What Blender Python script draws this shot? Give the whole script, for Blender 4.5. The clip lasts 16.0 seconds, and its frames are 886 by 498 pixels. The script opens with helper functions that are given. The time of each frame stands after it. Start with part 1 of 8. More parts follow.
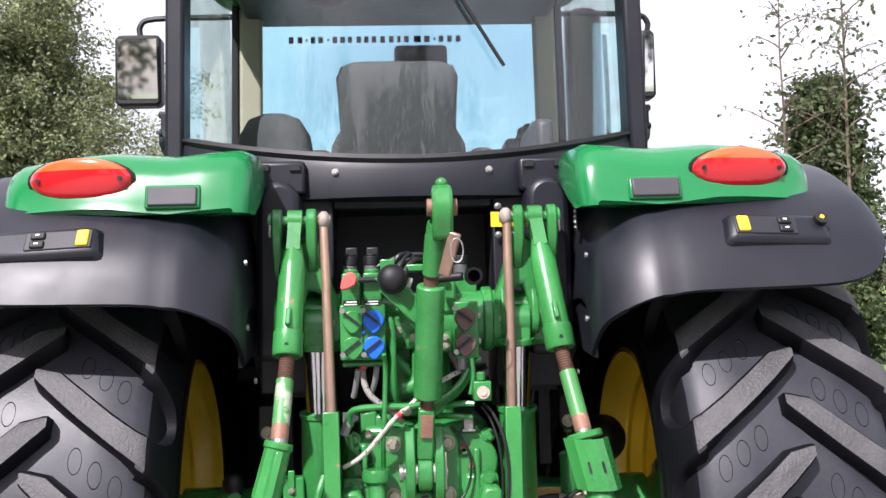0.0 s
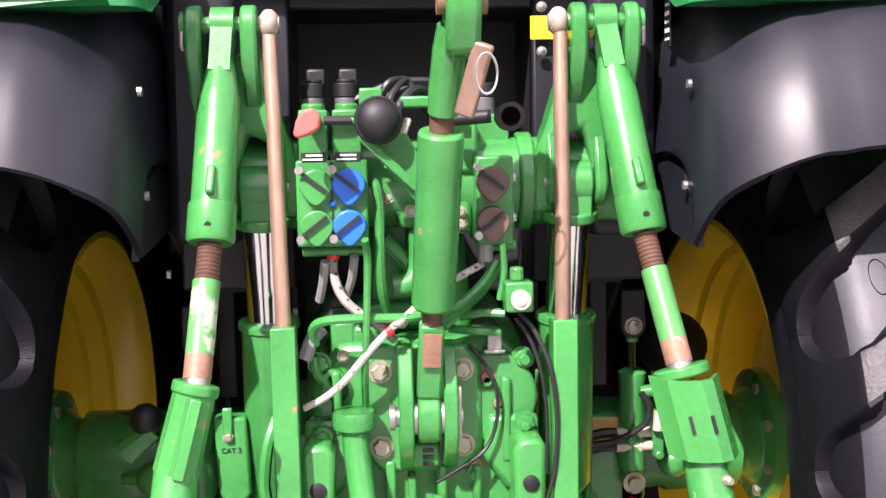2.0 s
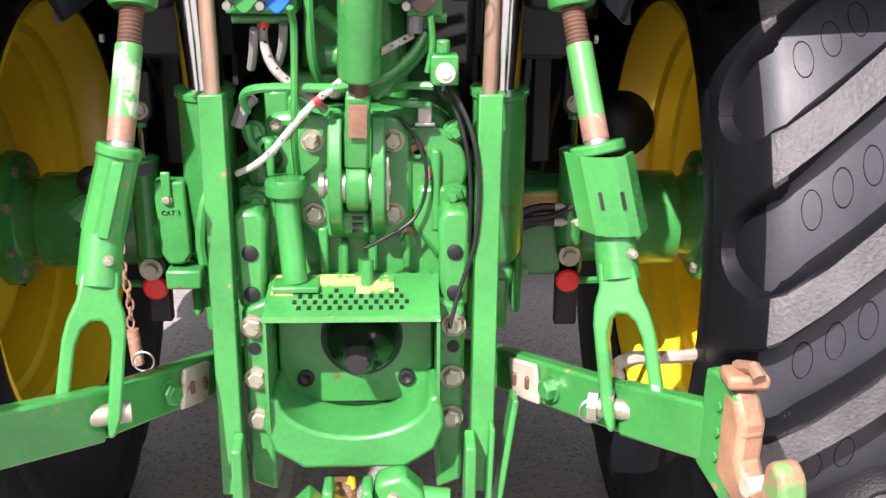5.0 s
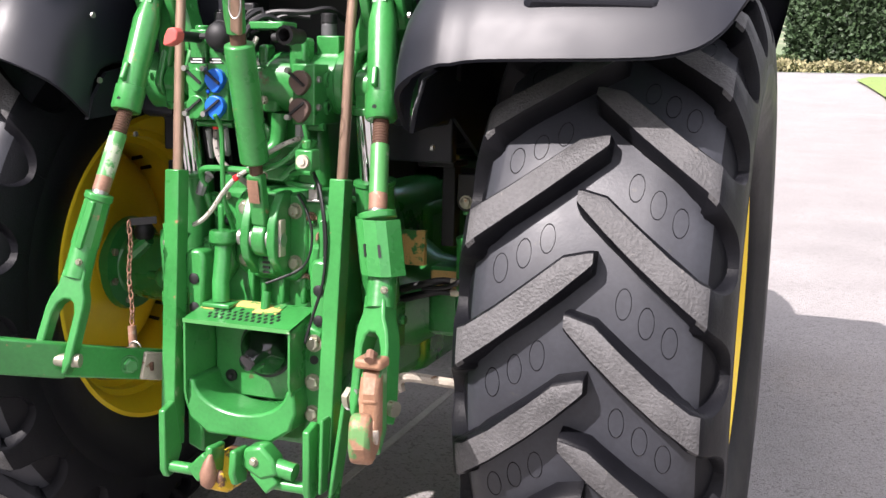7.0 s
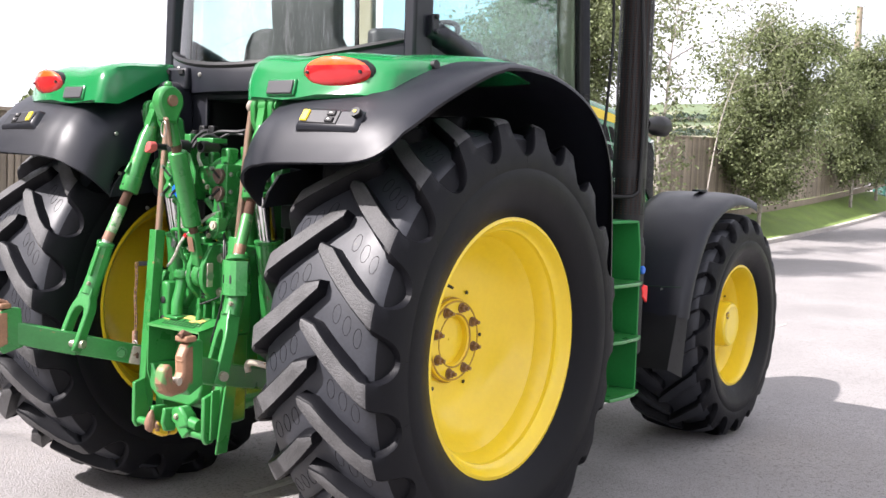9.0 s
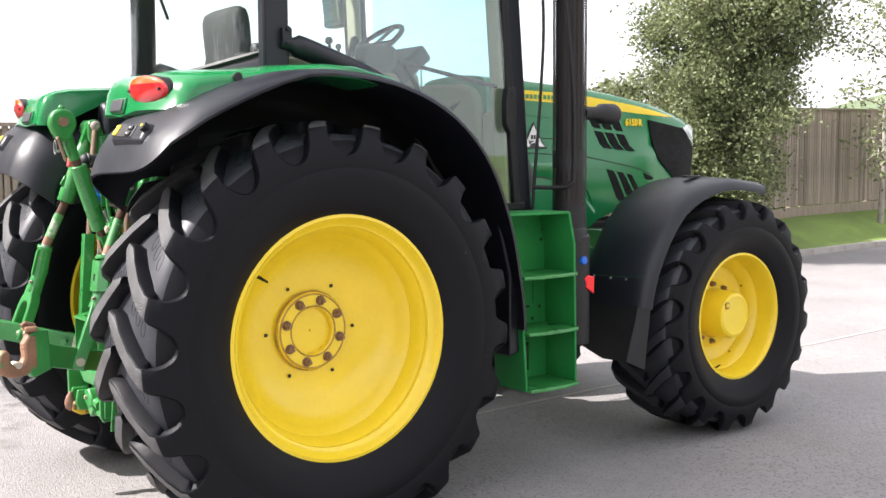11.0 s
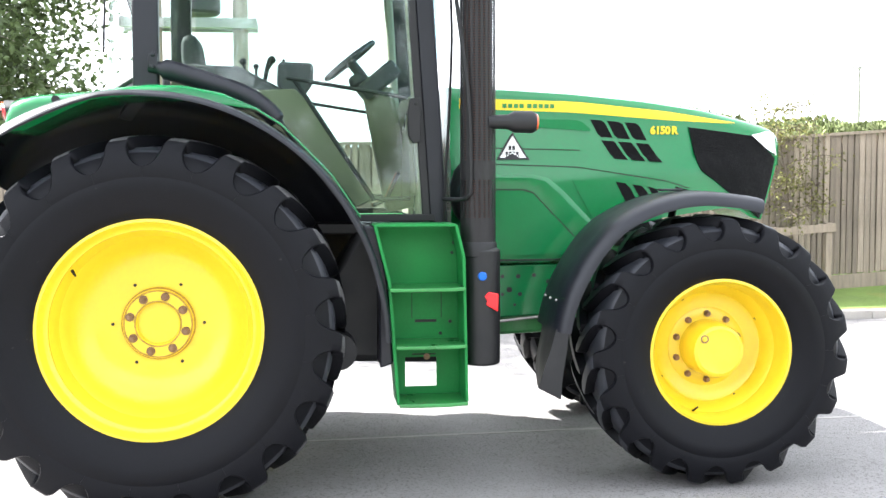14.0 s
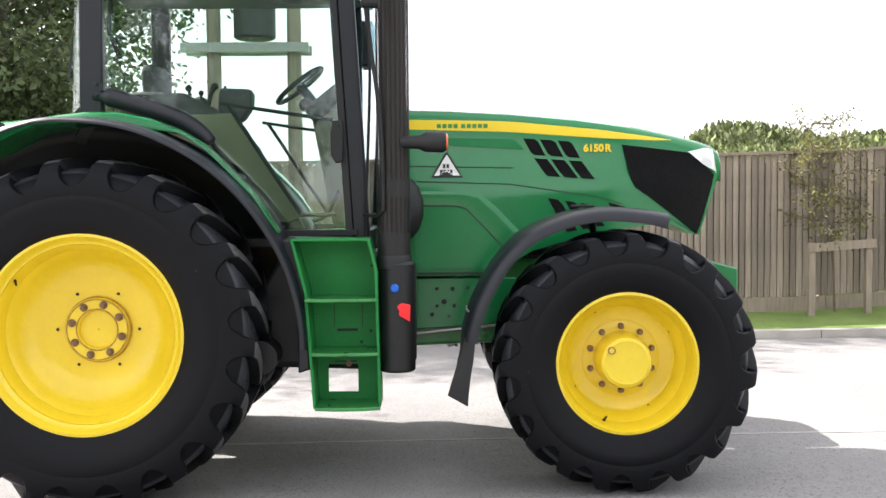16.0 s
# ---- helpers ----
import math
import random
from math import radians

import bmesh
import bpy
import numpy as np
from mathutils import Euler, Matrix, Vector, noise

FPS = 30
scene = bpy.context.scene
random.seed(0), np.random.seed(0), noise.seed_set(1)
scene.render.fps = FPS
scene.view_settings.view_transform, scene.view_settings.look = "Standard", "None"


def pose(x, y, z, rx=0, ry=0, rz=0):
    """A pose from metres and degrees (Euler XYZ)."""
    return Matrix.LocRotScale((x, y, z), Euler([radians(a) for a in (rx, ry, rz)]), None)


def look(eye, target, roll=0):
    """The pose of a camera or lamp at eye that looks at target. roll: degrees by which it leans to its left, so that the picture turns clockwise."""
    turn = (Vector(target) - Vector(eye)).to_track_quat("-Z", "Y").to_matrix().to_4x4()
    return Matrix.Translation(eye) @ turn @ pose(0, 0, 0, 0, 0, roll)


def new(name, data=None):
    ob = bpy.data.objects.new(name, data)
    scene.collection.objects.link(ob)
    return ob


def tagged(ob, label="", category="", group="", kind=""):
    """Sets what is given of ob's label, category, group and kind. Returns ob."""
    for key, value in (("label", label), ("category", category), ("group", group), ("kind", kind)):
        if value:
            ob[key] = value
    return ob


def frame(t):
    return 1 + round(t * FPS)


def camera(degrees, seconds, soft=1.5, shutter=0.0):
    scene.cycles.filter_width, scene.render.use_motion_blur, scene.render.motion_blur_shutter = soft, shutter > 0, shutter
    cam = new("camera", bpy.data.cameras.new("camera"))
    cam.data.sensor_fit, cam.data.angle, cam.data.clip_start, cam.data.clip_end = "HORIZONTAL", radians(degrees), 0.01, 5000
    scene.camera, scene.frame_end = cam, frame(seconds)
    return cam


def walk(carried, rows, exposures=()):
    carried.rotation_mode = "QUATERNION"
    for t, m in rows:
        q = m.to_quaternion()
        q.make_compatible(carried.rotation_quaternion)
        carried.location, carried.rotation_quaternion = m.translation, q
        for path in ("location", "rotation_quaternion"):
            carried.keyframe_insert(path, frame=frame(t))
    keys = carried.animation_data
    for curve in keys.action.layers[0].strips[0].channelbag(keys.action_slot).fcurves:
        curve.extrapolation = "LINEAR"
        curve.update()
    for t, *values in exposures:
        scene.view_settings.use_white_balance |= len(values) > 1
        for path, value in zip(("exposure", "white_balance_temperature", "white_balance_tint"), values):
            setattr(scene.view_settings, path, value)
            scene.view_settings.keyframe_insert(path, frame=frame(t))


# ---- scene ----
cam = camera(46.0, 16.0)
PATH = [
    (0, (-0.091, -3.387, 1.488), (0.024, -1.393, 1.601), -1.5),
    (0.5, (-0.091, -2.995, 1.511), (0.01, -0.998, 1.521), -1.3),
    (1, (-0.114, -2.66, 1.537), (0.011, -0.665, 1.48), -1.1),
    (1.5, (-0.085, -2.448, 1.562), (0.034, -0.456, 1.424), -1.1),
    (2, (-0.075, -2.352, 1.533), (0.051, -0.366, 1.326), -1.0),
    (2.5, (-0.052, -2.322, 1.512), (0.054, -0.352, 1.182), -0.8),
    (3, (-0.021, -2.321, 1.478), (0.049, -0.373, 1.031), -0.6),
    (3.2, (-0.018, -2.33, 1.449), (0.05, -0.388, 0.973), -0.1),
    (5.3, (0.15, -2.427, 1.534), (0.231, -0.529, 0.909), 0.4),
    (5.5, (0.266, -2.483, 1.533), (0.273, -0.572, 0.942), 0.3),
    (6, (0.649, -2.617, 1.516), (0.387, -0.698, 1.016), 0.0),
    (6.5, (1.012, -2.778, 1.481), (0.523, -0.88, 1.085), 0.6),
    (7, (1.395, -2.948, 1.472), (0.72, -1.093, 1.152), 1.3),
    (7.5, (1.838, -3.125, 1.465), (0.998, -1.328, 1.211), 1.9),
    (8, (2.329, -3.233, 1.478), (1.333, -1.511, 1.276), 2.3),
    (8.5, (2.831, -3.376, 1.478), (1.74, -1.706, 1.332), 2.6),
    (9, (3.339, -3.422, 1.495), (2.166, -1.808, 1.354), 2.2),
    (9.2, (3.55, -3.409, 1.48), (2.343, -1.821, 1.341), 2.1),
    (11.3, (4.96, -1.956, 1.566), (3.314, -0.832, 1.4), -0.7),
    (11.5, (5.059, -1.738, 1.58), (3.372, -0.677, 1.413), -0.8),
    (12, (5.241, -1.217, 1.64), (3.476, -0.296, 1.457), -0.4),
    (12.5, (5.453, -0.811, 1.658), (3.632, -0.004, 1.476), -0.1),
    (13, (5.708, -0.273, 1.655), (3.812, 0.342, 1.48), -0.1),
    (13.5, (5.889, 0.28, 1.622), (3.938, 0.688, 1.46), -0.2),
    (14, (6.041, 0.727, 1.498), (4.061, 0.98, 1.373), -0.2),
    (14.5, (6.214, 1.143, 1.491), (4.222, 1.272, 1.378), 0.05),
    (15, (6.368, 1.382, 1.484), (4.372, 1.459, 1.393), 0.0),
    (15.5, (6.46, 1.551, 1.504), (4.463, 1.608, 1.414), -0.1),
    (16, (6.404, 1.762, 1.499), (4.407, 1.783, 1.405), -0.4),
]
walk(cam, [(t, look(eye, target, roll)) for t, eye, target, roll in PATH], exposures=[
    (0, 0.95, 6250, 22), (0.3, 1.15, 6250, 22), (0.8, 1.56, 6350, 32), (1.5, 1.62, 6450, 33), (2.5, 1.62, 6800, 26), (5.5, 1.58, 6600, 24), (6.2, 1.50, 6550, 22), (7.4, 1.26, 6500, 20), (9, 1.33, 6420, 18),
    (11.5, 1.52, 6500, 13), (12.0, 1.77, 6400, 9), (12.5, 2.18, 6250, 10), (13.2, 2.40, 6250, 10), (13.7, 2.42, 6200, 10), (14.5, 2.15, 6260, 9), (15.2, 1.72, 6500, 12), (16, 1.62, 6500, 12)])
# ---- world and light ----
SUN_TRAVEL = Vector((0.52, 0.88, -1.0)).normalized()
elev = math.asin(-SUN_TRAVEL.z)
azim = math.atan2(-SUN_TRAVEL.x, -SUN_TRAVEL.y)
world = bpy.data.worlds.new("sky")
scene.world = world
world.use_nodes = True
wn = world.node_tree
wn.nodes.clear()
sky = wn.nodes.new("ShaderNodeTexSky")
sky.sky_type = "NISHITA"
sky.sun_disc = False
sky.sun_elevation = elev
sky.sun_rotation = azim
sky.air_density, sky.dust_density, sky.ozone_density = 1.0, 4.0, 1.0
# thin bright cloud veils most of the sky
geo = wn.nodes.new("ShaderNodeTexCoord")
cloud = wn.nodes.new("ShaderNodeTexNoise")
cloud.inputs["Scale"].default_value = 2.2
cloud.inputs["Detail"].default_value = 6.0
ramp = wn.nodes.new("ShaderNodeMapRange")
ramp.inputs["From Min"].default_value, ramp.inputs["From Max"].default_value = 0.30, 0.62
ramp.inputs["To Min"].default_value, ramp.inputs["To Max"].default_value = 0.25, 0.97
mixw = wn.nodes.new("ShaderNodeMix")
mixw.data_type = "RGBA"
mixw.inputs[7].default_value = (12.0, 12.2, 12.6, 1)
bg = wn.nodes.new("ShaderNodeBackground")
bg.inputs["Strength"].default_value = 0.067
wout = wn.nodes.new("ShaderNodeOutputWorld")
wn.links.new(geo.outputs["Generated"], cloud.inputs["Vector"])
wn.links.new(cloud.outputs["Fac"], ramp.inputs["Value"])
wn.links.new(ramp.outputs["Result"], mixw.inputs[0])
wn.links.new(sky.outputs["Color"], mixw.inputs[6])
wn.links.new(mixw.outputs[2], bg.inputs["Color"])
wn.links.new(bg.outputs["Background"], wout.inputs["Surface"])
sun = new("sun", bpy.data.lights.new("sun", "SUN"))
sun.data.energy, sun.data.angle, sun.data.color = 4.1, radians(0.6), (1.0, 0.97, 0.92)
sun.matrix_world = look((0, 0, 20), Vector((0, 0, 20)) + SUN_TRAVEL)

# ---- materials ----
def material(name, base, rough=0.5, metal=0.0, var=0.12, scale=6.0, bump=0.0, bscale=120.0, spots=None, spot_at=0.62,
             spot_scale=9.0, coat=0.0, spec=0.5, island=0.0, stretch=(1, 1, 1), piece=0.0):
    """Base colour broken up at two scales, fine relief, and spots of another colour where the coat is worn."""
    m = bpy.data.materials.new(name)
    m.use_nodes = True
    nt = m.node_tree
    b = nt.nodes["Principled BSDF"]
    N, L = nt.nodes.new, nt.links.new
    tc = N("ShaderNodeTexCoord")
    mp = N("ShaderNodeMapping")
    mp.inputs["Scale"].default_value = stretch
    L(tc.outputs["Object"], mp.inputs["Vector"])
    n1, n2 = N("ShaderNodeTexNoise"), N("ShaderNodeTexNoise")
    n1.inputs["Scale"].default_value, n1.inputs["Detail"].default_value = scale, 5
    n2.inputs["Scale"].default_value, n2.inputs["Detail"].default_value = scale * 14, 3
    for n in (n1, n2):
        L(mp.outputs["Vector"], n.inputs["Vector"])
    add = N("ShaderNodeMath")
    add.operation = "MULTIPLY_ADD"
    add.inputs[1].default_value = 0.45
    L(n2.outputs["Fac"], add.inputs[0])
    L(n1.outputs["Fac"], add.inputs[2])
    mr = N("ShaderNodeMapRange")
    mr.inputs["From Min"].default_value, mr.inputs["From Max"].default_value = 0.42, 1.02
    mr.inputs["To Min"].default_value, mr.inputs["To Max"].default_value = 1 - var, 1 + var
    L(add.outputs[0], mr.inputs["Value"])
    fac = mr.outputs["Result"]
    if island or piece:
        src = N("ShaderNodeNewGeometry").outputs["Random Per Island"] if island else N("ShaderNodeObjectInfo").outputs["Random"]
        ir = N("ShaderNodeMapRange")
        amount = island or piece
        ir.inputs["To Min"].default_value, ir.inputs["To Max"].default_value = 1 - amount, 1 + amount
        L(src, ir.inputs["Value"])
        mu = N("ShaderNodeMath")
        mu.operation = "MULTIPLY"
        L(fac, mu.inputs[0])
        L(ir.outputs["Result"], mu.inputs[1])
        fac = mu.outputs[0]
    vm = N("ShaderNodeVectorMath")
    vm.operation = "SCALE"
    vm.inputs[0].default_value = base
    L(fac, vm.inputs["Scale"])
    colour = vm.outputs["Vector"]
    rgh = N("ShaderNodeMapRange")
    rgh.inputs["From Min"].default_value, rgh.inputs["From Max"].default_value = 0.3, 0.7
    rgh.inputs["To Min"].default_value, rgh.inputs["To Max"].default_value = max(0.03, rough * 0.85), min(1, rough * 1.18)
    L(n1.outputs["Fac"], rgh.inputs["Value"])
    L(rgh.outputs["Result"], b.inputs["Roughness"])
    if spots:
        s = N("ShaderNodeTexNoise")
        s.inputs["Scale"].default_value, s.inputs["Detail"].default_value, s.inputs["Roughness"].default_value = spot_scale, 8, 0.65
        L(mp.outputs["Vector"], s.inputs["Vector"])
        sr = N("ShaderNodeMapRange")
        sr.inputs["From Min"].default_value, sr.inputs["From Max"].default_value = spot_at, spot_at + 0.04
        L(s.outputs["Fac"], sr.inputs["Value"])
        mx = N("ShaderNodeMix")
        mx.data_type = "RGBA"
        mx.inputs[7].default_value = (*spots, 1)
        L(sr.outputs["Result"], mx.inputs[0])
        L(colour, mx.inputs[6])
        colour = mx.outputs[2]
    L(colour, b.inputs["Base Color"])
    b.inputs["Metallic"].default_value = metal
    b.inputs["Specular IOR Level"].default_value = spec
    b.inputs["Coat Weight"].default_value = coat
    b.inputs["Coat Roughness"].default_value = 0.12
    if bump:
        nb = N("ShaderNodeTexNoise")
        nb.inputs["Scale"].default_value, nb.inputs["Detail"].default_value = bscale, 4
        L(mp.outputs["Vector"], nb.inputs["Vector"])
        bp = N("ShaderNodeBump")
        bp.inputs["Strength"].default_value, bp.inputs["Distance"].default_value = bump, 0.01
        L(nb.outputs["Fac"], bp.inputs["Height"])
        L(bp.outputs["Normal"], b.inputs["Normal"])
    return m


GREEN = (0.006, 0.172, 0.048)
m_green = material("green_bodywork_paint", GREEN, 0.22, var=0.06, scale=3, coat=0.3, spec=0.4)
m_step = material("step_paint", (0.018, 0.205, 0.048), 0.5, spec=0.22, var=0.15, scale=6, bump=0.03, bscale=90, spots=(0.16, 0.10, 0.05), spot_at=0.72, spot_scale=18)
m_seam = material("shut_line_shadow_gap", (0.004, 0.035, 0.010), 0.6, var=0.1)
m_cast = material("green_cast_paint", (0.026, 0.200, 0.045), 0.30, var=0.28, scale=7, bump=0.05, bscale=70, spots=(0.085, 0.085, 0.035), spot_at=0.655, spot_scale=12, coat=0.25)
m_worn = material("worn_green_paint", (0.030, 0.212, 0.048), 0.30, var=0.26, scale=7, bump=0.05, bscale=70, spots=(0.32, 0.16, 0.085), spot_at=0.648, spot_scale=14, coat=0.25)
m_bare = material("paint_worn_to_primer", (0.060, 0.245, 0.068), 0.4, var=0.2, scale=6, spots=(0.36, 0.42, 0.30), spot_at=0.58, spot_scale=11)
m_bar = material("handled_steel_bar", (0.34, 0.225, 0.165), 0.36, 0.55, var=0.4, scale=5, stretch=(1, 1, 0.25), spots=(0.50, 0.45, 0.40), spot_at=0.60, spot_scale=6)
m_yellow = material("yellow_wheel_paint", (0.80, 0.585, 0.022), 0.33, var=0.06, scale=4, coat=0.3)
m_black = material("black_moulded_plastic", (0.0078, 0.0088, 0.0140), 0.44, var=0.14, scale=5, spec=0.45, bump=0.03, bscale=500)
m_dark = material("dark_plastic", (0.005, 0.005, 0.006), 0.55, var=0.15, scale=6)
m_rubber = material("tyre_rubber", (0.0048, 0.0050, 0.0068), 0.48, spec=0.16, var=0.25, scale=5, bump=0.12, bscale=180, spots=(0.03, 0.029, 0.028), spot_at=0.68, spot_scale=16)
m_tread = material("dusty_tread_rubber", (0.028, 0.030, 0.037), 0.48, spec=0.45, var=0.3, scale=6, bump=0.05, bscale=160, spots=(0.04, 0.039, 0.037), spot_at=0.66, spot_scale=18)
m_lug = material("worn_lug_rubber", (0.068, 0.067, 0.068), 0.60, var=0.5, scale=9, bump=0.4, bscale=150, spots=(0.13, 0.12, 0.11), spot_at=0.64, spot_scale=40, piece=0.1)
m_gloss = material("shiny_black_plastic", (0.006, 0.006, 0.007), 0.16, var=0.1, coat=0.6)
m_hose = material("black_hose", (0.007, 0.007, 0.008), 0.5, var=0.1)
m_chrome = material("chromed_rod", (0.75, 0.75, 0.76), 0.12, 1.0, var=0.05)
m_steel = material("bare_steel", (0.36, 0.35, 0.33), 0.42, 0.85, var=0.25, scale=14)
m_bolt = material("dull_bolt_steel", (0.36, 0.35, 0.27), 0.45, 0.7, var=0.25, scale=30, spots=(0.20, 0.10, 0.05), spot_at=0.6, spot_scale=50)
m_grime = material("brown_joint_grime", (0.40, 0.25, 0.05), 0.8, var=0.5, scale=25)
m_nut = material("rusty_nut_steel", (0.24, 0.145, 0.09), 0.6, 0.4, var=0.35, scale=40, spots=(0.30, 0.25, 0.2), spot_at=0.62, spot_scale=60)
m_rust = material("rusty_steel", (0.25, 0.135, 0.09), 0.6, 0.2, var=0.35, scale=12, bump=0.10, bscale=120, spots=(0.42, 0.33, 0.26), spot_at=0.6, spot_scale=14)
m_claw = material("rust_through_green_paint", (0.27, 0.145, 0.085), 0.55, 0.15, var=0.4, scale=14, bump=0.12, bscale=110, spots=(0.10, 0.23, 0.075), spot_at=0.57, spot_scale=11)
m_pale = material("pale_worn_steel", (0.50, 0.44, 0.36), 0.5, 0.35, var=0.3, scale=16, bump=0.05, bscale=90, spots=(0.24, 0.14, 0.08), spot_at=0.60, spot_scale=20)
m_thread = material("rusty_thread", (0.105, 0.055, 0.036), 0.6, 0.3, var=0.3, scale=20)
m_blue = material("blue_plastic_cap", (0.008, 0.125, 0.58), 0.35, var=0.08)
m_brown = material("brown_plastic_cap", (0.105, 0.066, 0.054), 0.45, var=0.1)
m_red = material("red_plastic", (0.85, 0.02, 0.025), 0.35, var=0.1)
m_eye = material("worn_bare_steel", (0.30, 0.25, 0.21), 0.55, var=0.3, scale=30, spots=(0.16, 0.09, 0.05), spot_at=0.62, spot_scale=40)
m_white = material("white_paint", (0.78, 0.78, 0.75), 0.5, var=0.08)
m_ochre = material("yellow_primer", (0.62, 0.40, 0.13), 0.6, var=0.2, scale=14, spots=(0.034, 0.203, 0.047), spot_at=0.50, spot_scale=20)
m_label = material("yellow_sticker", (0.85, 0.62, 0.02), 0.4, var=0.03)
m_grey = material("grey_plastic", (0.045, 0.045, 0.05), 0.55, var=0.1)
m_sleeve_grey = material("pale_solenoid_grey", (0.11, 0.11, 0.115), 0.5, 0.3, var=0.15, scale=20)
m_faded = material("sun_faded_red_plastic", (0.52, 0.10, 0.085), 0.6, var=0.2, scale=18)
# cream trim again, with cab shade and green glass tint in its colour
m_cream_shaded = material("cream_trim_with_shade", (0.17, 0.17, 0.105), 0.6, var=0.12, scale=6, bump=0.03, bscale=200)
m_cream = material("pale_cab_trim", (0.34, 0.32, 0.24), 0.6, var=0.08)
m_seat = material("dark_grey_seat_fabric", (0.050, 0.053, 0.054), 0.9, var=0.15, scale=8, bump=0.08, bscale=300)
m_panel = material("dull_dark_panel", (0.016, 0.016, 0.019), 0.5, var=0.12, scale=8)
m_lens_red = material("red_lens", (0.56, 0.012, 0.016), 0.12, var=0.03, coat=1.0)
m_lens_amber = material("amber_lens", (0.74, 0.11, 0.02), 0.12, var=0.03, coat=1.0)
m_mesh = material("black_grille_mesh", (0.004, 0.004, 0.0045), 0.65, spec=0.15, var=0.2, scale=60, bump=0.8, bscale=260)
m_pipe = material("rusty_exhaust_pipe", (0.10, 0.042, 0.030), 0.7, 0.2, var=0.3, scale=9)
m_heat = material("heat_shield_black", (0.012, 0.011, 0.012), 0.5, 0.2, var=0.2, scale=8)


def glass_material(name, tint):
    """Thin clear pane: tinted see-through, mirroring more at a glancing angle."""
    m = bpy.data.materials.new(name)
    m.use_nodes = True
    nt = m.node_tree
    nt.nodes.clear()
    out = nt.nodes.new("ShaderNodeOutputMaterial")
    mix = nt.nodes.new("ShaderNodeMixShader")
    tr, gl, lw = nt.nodes.new("ShaderNodeBsdfTransparent"), nt.nodes.new("ShaderNodeBsdfGlossy"), nt.nodes.new("ShaderNodeLayerWeight")
    tr.inputs["Color"].default_value = (*tint, 1)
    gl.inputs["Roughness"].default_value = 0.02
    lw.inputs["Blend"].default_value = 0.5
    pw, ml = nt.nodes.new("ShaderNodeMath"), nt.nodes.new("ShaderNodeMath")
    pw.operation, ml.operation = "POWER", "MULTIPLY_ADD"
    pw.inputs[1].default_value = 5.0
    ml.inputs[1].default_value, ml.inputs[2].default_value = 0.6, 0.08
    nt.links.new(lw.outputs["Facing"], pw.inputs[0])
    nt.links.new(pw.outputs[0], ml.inputs[0])
    nt.links.new(ml.outputs[0], mix.inputs[0])
    nt.links.new(tr.outputs["BSDF"], mix.inputs[1])
    nt.links.new(gl.outputs["BSDF"], mix.inputs[2])
    nt.links.new(mix.outputs["Shader"], out.inputs["Surface"])
    return m


m_glass = glass_material("tinted_cab_glass", (0.90, 0.975, 0.945))
m_glass_blue = glass_material("blue_sun_strip_film", (0.74, 0.95, 1.0))
m_mirror = material("mirror_glass", (0.85, 0.88, 0.86), 0.03, 1.0, var=0.0)
m_lamp = material("clear_headlight_lens", (0.80, 0.82, 0.82), 0.15, 0.3, var=0.05, coat=1.0)


